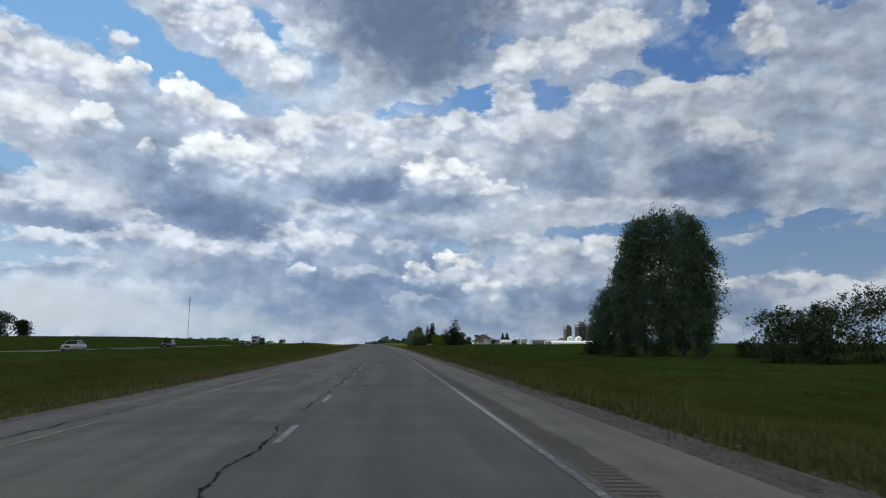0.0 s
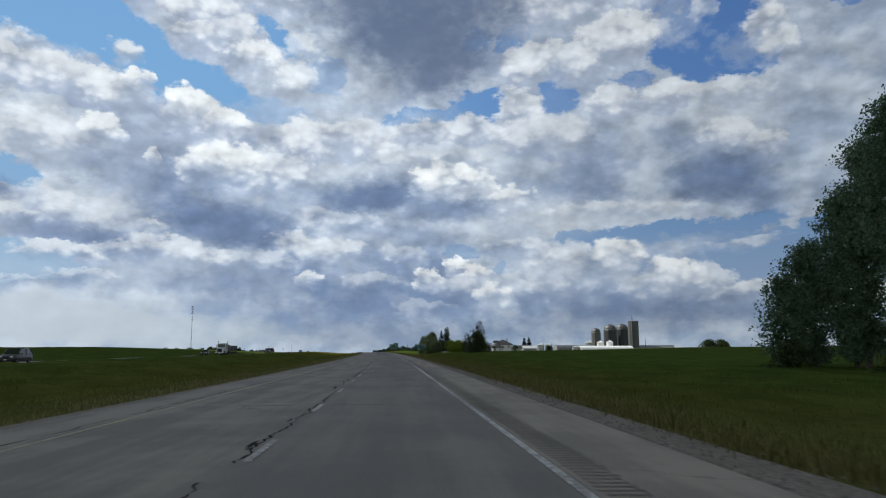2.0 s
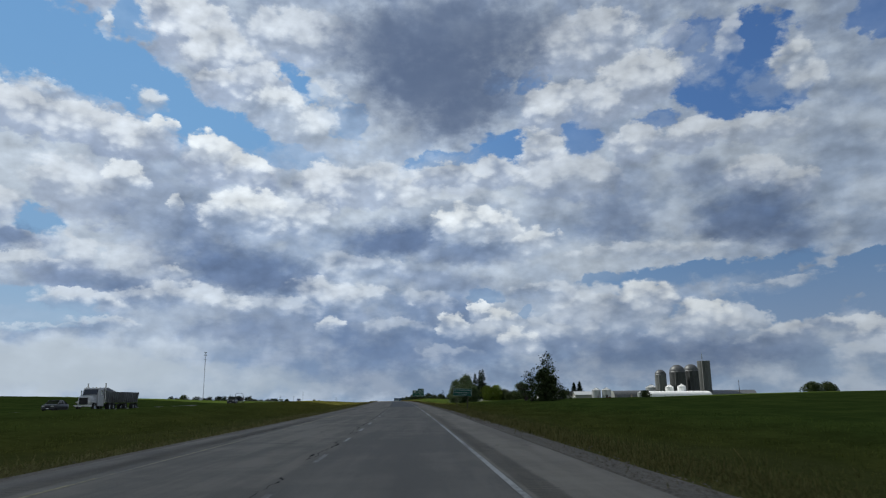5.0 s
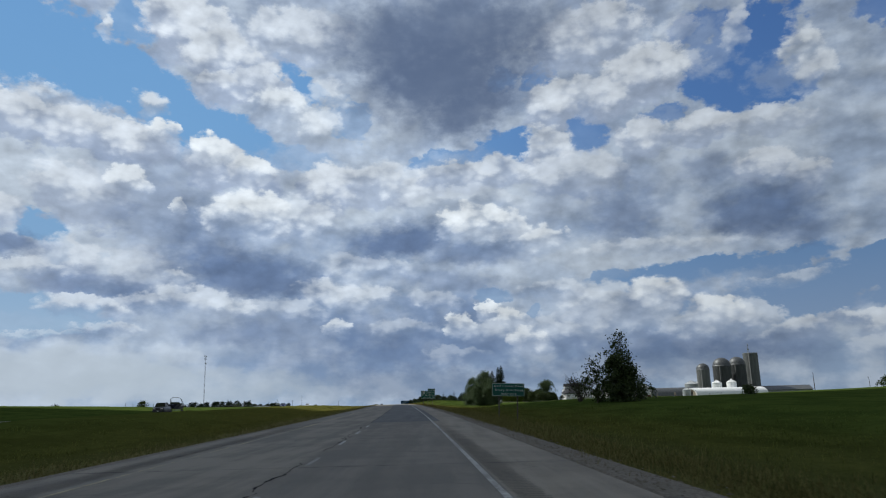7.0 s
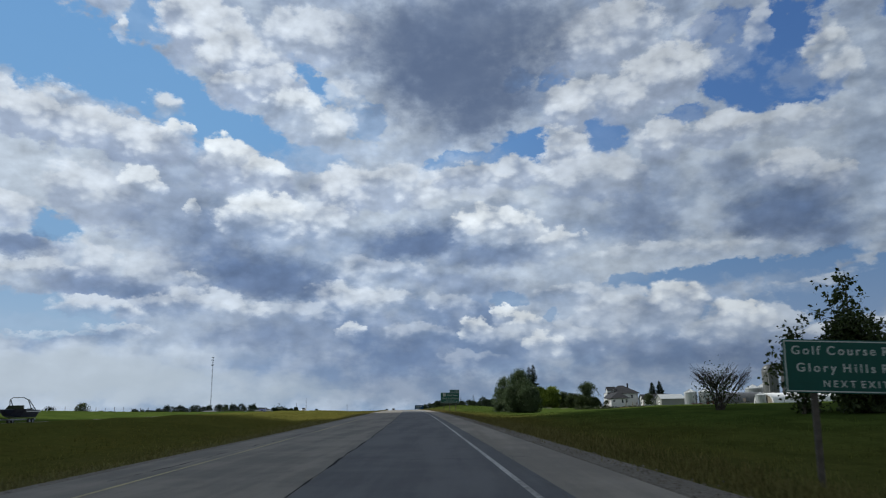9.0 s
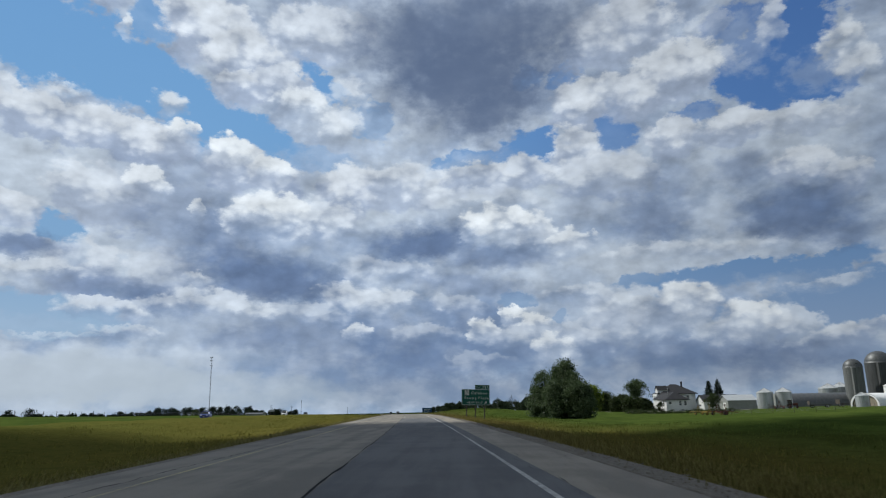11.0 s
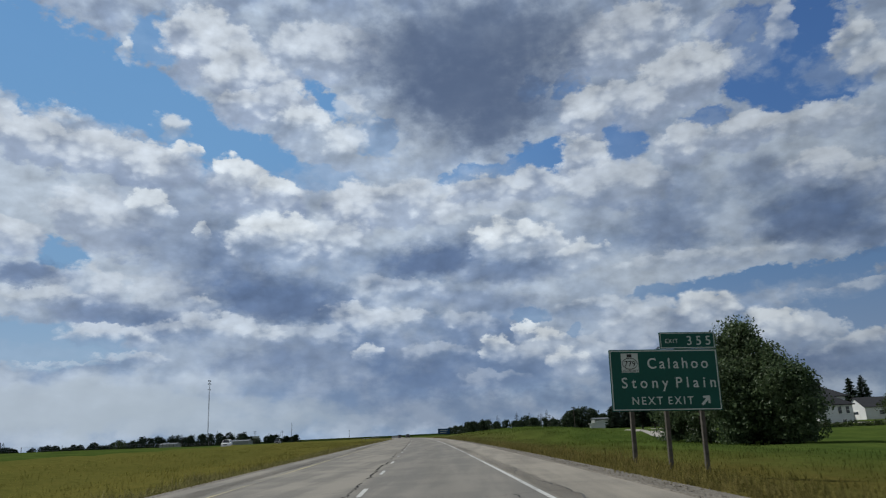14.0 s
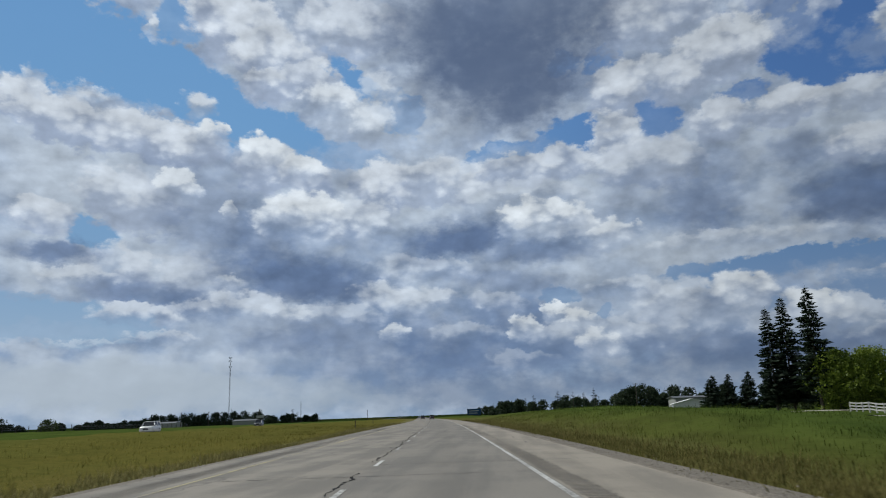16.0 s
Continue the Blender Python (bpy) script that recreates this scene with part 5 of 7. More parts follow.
def exit_sign():
    x, y = -6.953, 450.86
    z = gz(x + 2.6, y)
    root = empty("exit_sign", (x, y, z))
    root.matrix_basis = pose(x - .11, y, z, 0, 1.7, 2.7) @ Matrix.Diagonal((.927, 1, 1, 1))      # stands a little askew
    tagged(root, "large green exit sign on three wooden posts with a number tab", "road sign")
    b0 = 4.772 - z
    w, h = 5.1, 2.62
    part("board", boxes((0, w, -.025, .025, b0, b0 + h), bevel=.01), M_SIGN, root)
    outline(w - .08, h - .08, .045, .04, b0 + .04, -.027, root, M_SIGNWHITE)
    tab = part("number_tab", boxes((2.44, w - .02, -.02, .02, b0 + h + .02, b0 + h + .74), bevel=.008), M_SIGN, root, "small green number tab")
    outline(2.56, .66, .03, 2.49, b0 + h + .05, -.022, tab, M_SIGNWHITE)
    lettering("EXIT", .25, M_SIGNWHITE, tab, (2.70, -.026, b0 + h + .27), 3.32)
    lettering("355", .56, M_SIGNWHITE, tab, (3.72, -.026, b0 + h + .18), 4.86)
    lettering("Calahoo", .64, M_SIGNWHITE, root, (1.76, -.03, b0 + 1.80), 4.62)
    lettering("Stony Plain", .64, M_SIGNWHITE, root, (.5, -.03, b0 + .98), 4.9)
    lettering("NEXT EXIT", .46, M_SIGNWHITE, root, (.92, -.03, b0 + .28), 3.78)
    sh = part("route_shield", boxes((.56, 1.36, -.034, -.027, b0 + 1.64, b0 + 2.46)), M_SIGNWHITE, root, "white square route marker")
    bm = bmesh.new()
    ring = []
    for k, (rx, rz) in enumerate(((.36, .25), (.33, .22))):
        ring.append([bm.verts.new((.96 + rx * math.cos(a * math.pi / 20), -.039, b0 + 2.02 + rz * math.sin(a * math.pi / 20))) for a in range(40)])
    for i in range(40):
        bm.faces.new((ring[0][i], ring[0][(i + 1) % 40], ring[1][(i + 1) % 40], ring[1][i]))
    part("oval", bm, M_SIGNBLACK, sh)
    part("emblem", boxes((.84, 1.06, -.038, -.034, b0 + 2.29, b0 + 2.42)), M_SIGNBLACK, sh)
    lettering("779", .34, M_SIGNBLACK, sh, (.70, -.038, b0 + 1.90), 1.22)
    lettering("SECONDARY", .13, M_SIGNBLACK, sh, (.60, -.038, b0 + 1.67), 1.33, squeeze=.85)
    bm = bmesh.new()
    for p in ([(4.14, .28), (4.22, .20), (4.50, .48), (4.42, .56)], [(4.24, .62), (4.56, .62), (4.56, .30), (4.46, .30), (4.46, .52), (4.24, .52)]):
        bm.faces.new([bm.verts.new((a, -.03, b0 + b)) for a, b in p])
    part("arrow", bm, M_SIGNWHITE, root)
    for px in (.92, 2.53, 4.18):
        part("post", boxes((px - .09, px + .09, .03, .22, -.5, b0 + 2.6), bevel=.012), M_POST, root, "grey weathered wooden post")
    for zz in (.5, 2.2):
        part("rail", boxes((.15, w - .15, .026, .06, b0 + zz, b0 + zz + .09)), M_GALV, root)


def far_sign(x, y, w, h, z0, label, sheet):
    z = gz(x, y)
    root = empty("distant_road_sign", (x, y, z), 6)
    tagged(root, label, "road sign")
    part("board", boxes((0, w, -.03, .03, z0, z0 + h), bevel=.01), sheet, root)
    for i, zz in enumerate((.62, .25)):
        part("text_bar", boxes((w * .15, w * (.85 - .1 * i), -.045, -.031, z0 + h * zz, z0 + h * (zz + .08))), M_SIGNWHITE, root)
    for px in (.2, .8):
        part("post", boxes((w * px - .1, w * px + .1, .04, .24, -.4, z0 + h * .9)), M_POST, root)


name_sign()
exit_sign()
far_sign(-31.2, 830, 6.6, 2.9, 1.0, "distant blue service sign beside the verge", plain("blue_sign_sheeting", (0.012, 0.052, 0.13), 0.55, vary=0.12))
far_sign(-145, 858, 4.2, 1.3, 3.4, "distant grey sign seen beyond the opposite carriageway", M_GALV)


def small_post(x, y, h, label, cap=M_POST):
    root = empty("marker_post", (x, y, gz(x, y)))
    tagged(root, label, "post")
    part("shaft", boxes((-.05, .05, -.05, .05, -.3, h), bevel=.01), M_POST, root)
    part("reflector", boxes((-.055, .055, -.056, -.051, h * .75, h * .95)), cap, root)


for x, y, h in [(-38.5, 590, 1.3), (-47, 655, 1.2)]:
    small_post(x, y, h, "short dark marker post in the median grass")


# ---- poles and mast ----
def utility_pole(x, y, h, seed=0, arms=2):
    root = empty("utility_pole", (x, y, gz(x, y)), 25 + seed * 7)
    tagged(root, "wooden utility pole with cross arms", "utility pole", "utility poles")
    part("shaft", rods(((0, 0, -.5), (0, 0, h), .16, .1)), M_POST, root)
    for k in range(arms):
        arm = part("cross_arm", boxes((-1.2, 1.2, -.06, .06, h - .5 - .9 * k, h - .38 - .9 * k), bevel=.01), M_POST, root)
        for i in (-1.05, -.5, .5, 1.05):
            part("insulator", rods(((i, 0, h - .38 - .9 * k), (i, 0, h - .16 - .9 * k), .05, .03), seg=6), M_GALV, arm)


for i, (x, y, h, arms) in enumerate([(32, 735, 9.5, 1), (1.6, 950, 10, 2), (36, 868, 9, 2), (60, 905, 10, 2), (-123, 866, 11.5, 0), (-144, 860, 8, 2), (-139, 905, 8, 2), (-176, 870, 8, 2), (-205, 900, 8.5, 2), (-98, 930, 7, 1), (151, 495, 7.5, 0), (262, 640, 8, 1)]):
    utility_pole(x, y, h, i, arms)


def mast(x, y, h):
    root = empty("radio_mast", (x, y, gz(x, y)))
    tagged(root, "tall slim lattice radio mast with antennas at the top", "radio mast")
    bm = bmesh.new()
    w = .75
    legs = [(w * math.cos(a), w * math.sin(a)) for a in (0.3, 0.3 + 2.094, 0.3 + 4.189)]
    for k, (a, b) in enumerate(legs):
        part("leg", rods(((a, b, 0), (a, b, h), .2, .18), seg=6), M_DARKSTEEL, root)
    zz = 0
    while zz < h - 3:
        for i in range(3):
            a, b = legs[i], legs[(i + 1) % 3]
            rod(bm, (*a, zz), (*b, zz + 3), .05, .05, 4)
            rod(bm, (*a, zz + 3), (*b, zz + 3), .05, .05, 4)
        zz += 3
    part("bracing", bm, M_DARKSTEEL, root)
    for zz, k in ((h - 1, 9), (h - 6.5, 9), (h - 16, 5)):
        ring = part("antenna_mount", rods(((-2.4, 0, zz), (2.4, 0, zz), .12, .12), ((0, -2.4, zz), (0, 2.4, zz), .12, .12), seg=6), M_GALV, root)
        for i in range(k):
            a = 6.283 * i / k
            part("antenna", boxes((2.3 * math.cos(a) - .22, 2.3 * math.cos(a) + .22, 2.3 * math.sin(a) - .22, 2.3 * math.sin(a) + .22, zz - 1.1, zz + 1.3), bevel=.03), M_PALEMETAL, ring)
    part("lightning_rod", rods(((0, 0, h), (0, 0, h + 4), .07, .03), seg=5), M_GALV, root)


M_DARKSTEEL = plain("dull_dark_steel", (0.10, 0.10, 0.105), 0.6, 0.3, vary=0.2)
M_PALEMETAL = plain("pale_painted_metal", (0.55, 0.56, 0.57), 0.5, 0.1, vary=0.12)
mast(-464, 1660, 110)

# ---- farm buildings ----
M_SIDING = plain("white_siding", (0.66, 0.67, 0.68), 0.6, vary=0.06, scale=0.8)
M_GREYSIDE = plain("grey_siding", (0.27, 0.28, 0.27), 0.7, vary=0.1, scale=0.8)
M_SHINGLE = plain("dark_shingles", (0.026, 0.027, 0.032), 0.85, vary=0.35, scale=2.5)
M_GREYROOF = plain("grey_metal_roof", (0.50, 0.52, 0.53), 0.4, 0.3, vary=0.1)
M_DARKROOF = plain("dark_metal_roof", (0.12, 0.125, 0.13), 0.5, 0.4, vary=0.2)
M_TRIM = plain("white_trim", (0.74, 0.74, 0.73), 0.5, vary=0.04)
M_PANE = plain("window_glass", (0.03, 0.04, 0.05), 0.08, vary=0.1, spec=0.8)
M_BRICK = plain("chimney_brick", (0.16, 0.08, 0.06), 0.9, vary=0.3, scale=6)
M_DECK = plain("pale_deck_wood", (0.48, 0.46, 0.43), 0.8, vary=0.15, scale=3)


def ribbed(name, colour, rough, metal, pitch, axis=2):
    """Corrugated sheet: ribs run round or along, streaked with dirt."""
    def build(n, p):
        sp = n.vmath("MULTIPLY", p, tuple(1.0 if i == axis else 0.0 for i in range(3)))
        w = n.add("ShaderNodeTexWave", {"Vector": sp, "Scale": 0.314 / pitch * 1.0}).outputs[1]
        st = n.noise(n.vmath("MULTIPLY", p, (2.0, 2.0, 0.15)), 1.2, 5.0, 0.65).outputs[0]
        fine = n.noise(p, 6.0, 3.0).outputs[0]
        f = n.math("ADD", n.math("MULTIPLY", st, 0.75), n.math("MULTIPLY", fine, 0.25))
        c = n.mix(n.step(f, 0.3, 0.72), tuple(v * 0.68 for v in colour), tuple(min(v * 1.2, .9) for v in colour))
        return c, w, 0.02
    return surface(name, build, rough, metal)


M_BIN = ribbed("corrugated_steel", (0.44, 0.46, 0.48), 0.42, 0.35, 0.1)
M_SILO = ribbed("stave_silo_concrete", (0.15, 0.158, 0.16), 0.9, 0.0, 0.35)
M_SILODARK = ribbed("brown_stave_silo", (0.075, 0.08, 0.084), 0.9, 0.0, 0.35)
M_DOME = plain("silo_dome_steel", (0.10, 0.105, 0.11), 0.5, 0.4, vary=0.25)
M_FABRIC = plain("white_fabric", (0.78, 0.79, 0.8), 0.7, vary=0.05, scale=0.5)


def hip_roof(bm, x0, x1, y0, y1, z0, z1, over=0.5):
    x0, x1, y0, y1 = x0 - over, x1 + over, y0 - over, y1 + over
    d = min(x1 - x0, y1 - y0) / 2
    if x1 - x0 >= y1 - y0:
        r = [(x0 + d * .92, (y0 + y1) / 2), (x1 - d * .92, (y0 + y1) / 2)]
    else:
        r = [((x0 + x1) / 2, y0 + d * .92), ((x0 + x1) / 2, y1 - d * .92)]
    b = [bm.verts.new(p) for p in ((x0, y0, z0), (x1, y0, z0), (x1, y1, z0), (x0, y1, z0))]
    lo = [bm.verts.new((v.co.x, v.co.y, z0 - .18)) for v in b]
    t = [bm.verts.new((*p, z1)) for p in r]
    if x1 - x0 >= y1 - y0:
        fs = [(b[0], b[1], t[1], t[0]), (b[1], b[2], t[1]), (b[2], b[3], t[0], t[1]), (b[3], b[0], t[0])]
    else:
        fs = [(b[0], b[1], t[0]), (b[1], b[2], t[1], t[0]), (b[2], b[3], t[1]), (b[3], b[0], t[0], t[1])]
    for f in fs:
        bm.faces.new(f)
    for i in range(4):
        bm.faces.new((lo[i], lo[(i + 1) % 4], b[(i + 1) % 4], b[i]))
    bm.faces.new(lo[::-1])
    return bm


def gable_roof(bm, x0, x1, y0, y1, z0, z1, along="x", over=0.4, thick=0.12):
    """Two slabs that meet in a ridge."""
    if along == "x":
        x0, x1, m = x0 - over, x1 + over, (y0 + y1) / 2
        k = (z1 - z0) / (m - y0)
        sides = [[(y0 - over, z0 - over * k), (m, z1)], [(y1 + over, z0 - over * k), (m, z1)]]
        pts = lambda a, s, dz: (a, s[0], s[1] + dz)
        ends = (x0, x1)
    else:
        y0, y1, m = y0 - over, y1 + over, (x0 + x1) / 2
        k = (z1 - z0) / (m - x0)
        sides = [[(x0 - over, z0 - over * k), (m, z1)], [(x1 + over, z0 - over * k), (m, z1)]]
        pts = lambda a, s, dz: (s[0], a, s[1] + dz)
        ends = (y0, y1)
    for s in sides:
        v = [bm.verts.new(pts(e, q, dz)) for dz in (0, thick) for e in ends for q in s]
        for f in ((0, 1, 3, 2), (4, 6, 7, 5), (0, 2, 6, 4), (1, 5, 7, 3), (0, 4, 5, 1), (2, 3, 7, 6)):
            bm.faces.new([v[i] for i in f])
    return bm


def gable_wall(bm, x0, x1, y0, y1, z0, z1, zr, along="x"):
    """Walls with pointed ends under a gable roof."""
    if along == "x":
        prof = [(y0, z0), (y1, z0), (y1, z1), ((y0 + y1) / 2, zr), (y0, z1)]
        a = [bm.verts.new((x0, *p)) for p in prof]
        b = [bm.verts.new((x1, *p)) for p in prof]
    else:
        prof = [(x0, z0), (x1, z0), (x1, z1), ((x0 + x1) / 2, zr), (x0, z1)]
        a = [bm.verts.new((p[0], y0, p[1])) for p in prof]
        b = [bm.verts.new((p[0], y1, p[1])) for p in prof]
    bm.faces.new(a[::-1])
    bm.faces.new(b)
    for i in range(5):
        bm.faces.new((a[i], a[(i + 1) % 5], b[(i + 1) % 5], b[i]))
    return bm


def window(root, side, c, z, w, h, at):
    """A framed pane on the wall that faces side ('front': -y, 'left': -x)."""
    if side == "front":
        fr = part("window", boxes((c - w / 2 - .1, c + w / 2 + .1, at - .06, at + .05, z - .1, z + h + .1), bevel=.01), M_TRIM, root)
        part("pane", boxes((c - w / 2, c + w / 2, at - .075, at - .06, z, z + h / 2 - .03), (c - w / 2, c + w / 2, at - .075, at - .06, z + h / 2 + .03, z + h)), M_PANE, fr)
        part("sill", boxes((c - w / 2 - .16, c + w / 2 + .16, at - .14, at - .06, z - .16, z - .1)), M_TRIM, fr)
    else:
        fr = part("window", boxes((at - .06, at + .05, c - w / 2 - .1, c + w / 2 + .1, z - .1, z + h + .1), bevel=.01), M_TRIM, root)
        part("pane", boxes((at - .075, at - .06, c - w / 2, c + w / 2, z, z + h / 2 - .03), (at - .075, at - .06, c - w / 2, c + w / 2, z + h / 2 + .03, z + h)), M_PANE, fr)


def farmhouse():
    gx, gy = 66.6, 592.0
    z = gz(71, 596) - .1
    root = empty("farmhouse", (gx, gy, z))
    tagged(root, "white two-storey farmhouse with dark hip roofs and a front wing", "house")
    part("wing_wall", boxes((1.6, 9.6, 0, 9.5, -.6, 4.1)), M_SIDING, root, "white siding")
    part("wing_roof", hip_roof(bmesh.new(), 1.6, 9.6, 0, 9.5, 4.1, 6.9), M_SHINGLE, root)
    part("main_wall", boxes((6.4, 19.5, 22, 34, -.6, 6.6)), M_SIDING, root, "white siding")
    part("main_roof", hip_roof(bmesh.new(), 6.4, 19.5, 22, 34, 6.6, 10.4, .8), M_SHINGLE, root)
    part("link_wall", boxes((3.0, 9.5, 9.5, 22, -.6, 4.6)), M_SIDING, root)
    part("link_roof", gable_roof(bmesh.new(), 3.0, 9.5, 9.7, 22, 4.6, 6.6, "y", .3), M_SHINGLE, root)
    part("bay_wall", boxes((5.0, 6.4, 24, 30, 0, 6.7)), M_SIDING, root)
    part("dormer", gable_wall(bmesh.new(), 5.2, 9.0, 23.2, 26.4, 7.0, 8.2, 9.6, "x"), M_SIDING, root)
    part("dormer_roof", gable_roof(bmesh.new(), 5.2, 9.0, 23.2, 26.4, 8.2, 9.7, "x", .25), M_SHINGLE, root)
    for c in (2.9, 6.6, 8.4):
        window(root, "front", c, 2.0 if c > 3 else 2.5, .8 if c > 3 else 1.0, 1.6 if c > 3 else .9, 0)
    for c in (3.4, 7.3):
        window(root, "front", c, .1, .9, .5, 0)
    for c in (25, 27.6):
        window(root, "left", c, 4.2, 1.0, 1.6, 5.0)
        window(root, "left", c, 1.2, 1.0, 1.7, 5.0)
    window(root, "left", 3.0, 2.2, .9, 1.3, 1.6)
    window(root, "left", 6.6, 2.2, .9, 1.3, 1.6)
    for c in (8.5, 12.5, 16.5):
        window(root, "front", c, 4.3, 1.0, 1.5, 22)
    part("chimney", boxes((16.0, 16.6, 28, 28.6, 8.6, 11.3), (15.94, 16.66, 27.94, 28.66, 11.3, 11.4)), M_SHINGLE, root)
    part("vent_pipe", rods(((4.0, 5.5, 6.0), (4.0, 5.5, 8.2), .18, .18)), M_GALV, root)
    deck = part("deck", boxes((-5.0, 1.58, 3.0, 8.5, .9, 1.05)), M_DECK, root, "pale wooden deck")
    for i in range(11):
        part("baluster", boxes((-5.0 + i * .48, -4.94 + i * .48, 3.0, 3.06, 1.05, 2.0)), M_DECK, deck)
    part("deck_rail", boxes((-5.0, 1.58, 2.98, 3.08, 2.0, 2.1), (-5.05, -4.95, 3.0, 8.5, 2.0, 2.1)), M_DECK, deck)
    part("deck_skirt", boxes((-5.0, 1.55, 3.0, 3.04, -.4, .9), (-5.0, -4.96, 3.04, 8.5, -.4, .9)), M_DECK, deck)


def outbuilding(name, label, x, y, w, d, h, ridge, wall, roof, end=M_SIDING, door=None, rz=0, along="x"):
    z = gz(x + w / 2, y + d / 2) - .1
    root = empty(name, (x, y, z), rz)
    tagged(root, label, "building")
    part("wall", gable_wall(bmesh.new(), 0, w, 0, d, -.5, h, ridge, along), wall, root)
    if along == "x":
        bm = bmesh.new()
        bm.faces.new([bm.verts.new((-.006, p, q)) for p, q in ((0, -.4), (0, h), (d / 2, ridge), (d, h), (d, -.4))])
        part("gable_end", bm, end, root)
        if door:
            part("door", boxes((-.07, -.007, door[0], door[1], 0, door[2]), bevel=.01), M_TRIM, root)
            part("door_window", boxes((-.085, -.07, door[0] + .4, door[1] - .4, door[2] * .55, door[2] * .8)), M_PANE, root)
    part("roof", gable_roof(bmesh.new(), 0, w, 0, d, h, ridge, along), roof, root)
    return root


farmhouse()
outbuilding("garage", "grey garage with a white door and pale metal roof", 92, 596.5, 10.5, 9, 3.4, 5.3, M_GREYSIDE, M_GREYROOF, M_GREYSIDE, (2.2, 4.8, 2.6))
b = outbuilding("workshop", "white workshop with a dark shingle roof behind the yard tree", 86.5, 606, 14, 9, 3.3, 5.6, M_SIDING, M_SHINGLE, M_SIDING, (3, 6, 2.6))
window(b, "front", 9, 1.3, 1.2, 1.0, 0)
window(b, "front", 4, 1.3, 1.2, 1.0, 0)


def grain_bin(name, label, x, y, r, h, cone, mat, hopper=0.0, group=""):
    root = empty(name, (x, y, gz(x, y) - .15))
    tagged(root, label, "grain bin", group)
    z0 = hopper
    bm = bmesh.new()
    prof = [(r, z0)]
    k = 10
    for i in range(k):
        prof += [(r, z0 + (h - z0) * (i + .02) / k), (r + .03, z0 + (h - z0) * (i + .5) / k), (r, z0 + (h - z0) * (i + .98) / k)]
    part("wall", lathe(bm, prof + [(r, h)], 40), mat, root, smooth=True)
    part("roof", lathe(bmesh.new(), [(r + .15, h), (r + .12, h + .08), (.5, h + cone), (.45, h + cone + .2), (.05, h + cone + .3)], 24), M_GREYROOF if mat is M_BIN else mat, root)
    for i in range(24):
        a = 6.283 * i / 24
        rib = part("roof_rib", rods(((math.cos(a) * (r + .1), math.sin(a) * (r + .1), h + .1), (math.cos(a) * .5, math.sin(a) * .5, h + cone + .03), .035, .03), seg=4), M_GALV, root)
    if hopper:
        part("hopper", lathe(bmesh.new(), [(.3, hopper * .25), (r, hopper)], 24), mat, root)
        for i in range(5):
            a = 6.283 * i / 5
            part("leg", rods(((math.cos(a) * r, math.sin(a) * r, -.2), (math.cos(a) * r, math.sin(a) * r, hopper + .3), .08, .08), seg=6), M_GALV, root)
    else:
        part("hatch", boxes((-.4, .4, -r - .12, -r + .1, .5, 1.9), bevel=.02), M_GALV, root)
    part("ladder", rods(((-.9 - .2, -r * .93, .5), (-1.1, -r * .93, h), .03, .03), ((-.7, -r * .95, .5), (-.7, -r * .95, h), .03, .03), seg=4), M_GALV, root)


grain_bin("grain_bin", "round corrugated steel grain bin with a conical roof", 104.3, 593.3, 2.75, 5.9, 1.35, M_BIN, group="steel grain bins")
grain_bin("grain_bin", "round corrugated steel grain bin with a conical roof", 110.2, 591.4, 2.75, 5.9, 1.35, M_BIN, group="steel grain bins")
grain_bin("feed_bin", "small white hopper bin with a pointed top", 150.4, 593.5, 2.5, 7.0, 1.3, M_FABRIC, 2.0, "white hopper bins")
grain_bin("feed_bin", "small white hopper bin with a pointed top", 155.6, 586.8, 2.5, 7.0, 1.3, M_FABRIC, 2.0, "white hopper bins")
grain_bin("grain_bin", "pale steel grain bin behind the quonset", 157.5, 652, 4.0, 7.5, 2.0, M_BIN, group="steel grain bins")
grain_bin("grain_bin", "pale steel grain bin behind the quonset", 165, 656, 4.0, 8.0, 2.0, M_BIN, group="steel grain bins")
grain_bin("feed_bin", "short steel bin beside the white quonset", 124, 566, 2.0, 3.6, .9, M_BIN, group="steel grain bins")


def silo(x, y, r, h, mat, dome=True, label=""):
    root = empty("tower_silo", (x, y, gz(x, y) - .3))
    tagged(root, label, "silo", "tower silos")
    prof = []
    k = int(h / .75)
    for i in range(k):
        prof += [(r, h * (i + .03) / k), (r, h * (i + .93) / k), (r + .05, h * (i + .95) / k), (r + .05, h * (i + .99) / k)]
    part("wall", lathe(bmesh.new(), prof, 40), mat, root)
    if dome:
        part("dome", lathe(bmesh.new(), [(r + .08, h)] + [(r * math.cos(a * math.pi / 18) + .02, h + r * .98 * math.sin(a * math.pi / 18)) for a in range(0, 9)], 36), M_DOME, root, "grey steel dome", True)
        part("dome_hatch", boxes((-.5, .5, -r * .92, -r * .6, h + .5, h + 1.7), bevel=.03), M_SIGNBLACK, root)
    else:
        part("rim", lathe(bmesh.new(), [(r + .08, h - .2), (r + .08, h + .15), (r - .3, h + .18)], 36), M_GALV, root)
        hoist = part("hoist", rods(((-1.4, 0, h), (-1.0, 0, h + 6), .14, .1), ((-.4, 0, h), (-1.0, 0, h + 6), .1, .08), ((-1.3, .5, h), (-1.0, 0, h + 5), .1, .08), seg=5), M_GALV, root)
        part("hoist_head", boxes((-1.6, -.4, -.3, .3, h + 2.2, h + 2.5), bevel=.02), M_GALV, hoist)
    part("chute", boxes((-r * .55 - .45, -r * .55 + .45, -r - .35, -r * .75, 0, h), bevel=.1), mat, root)


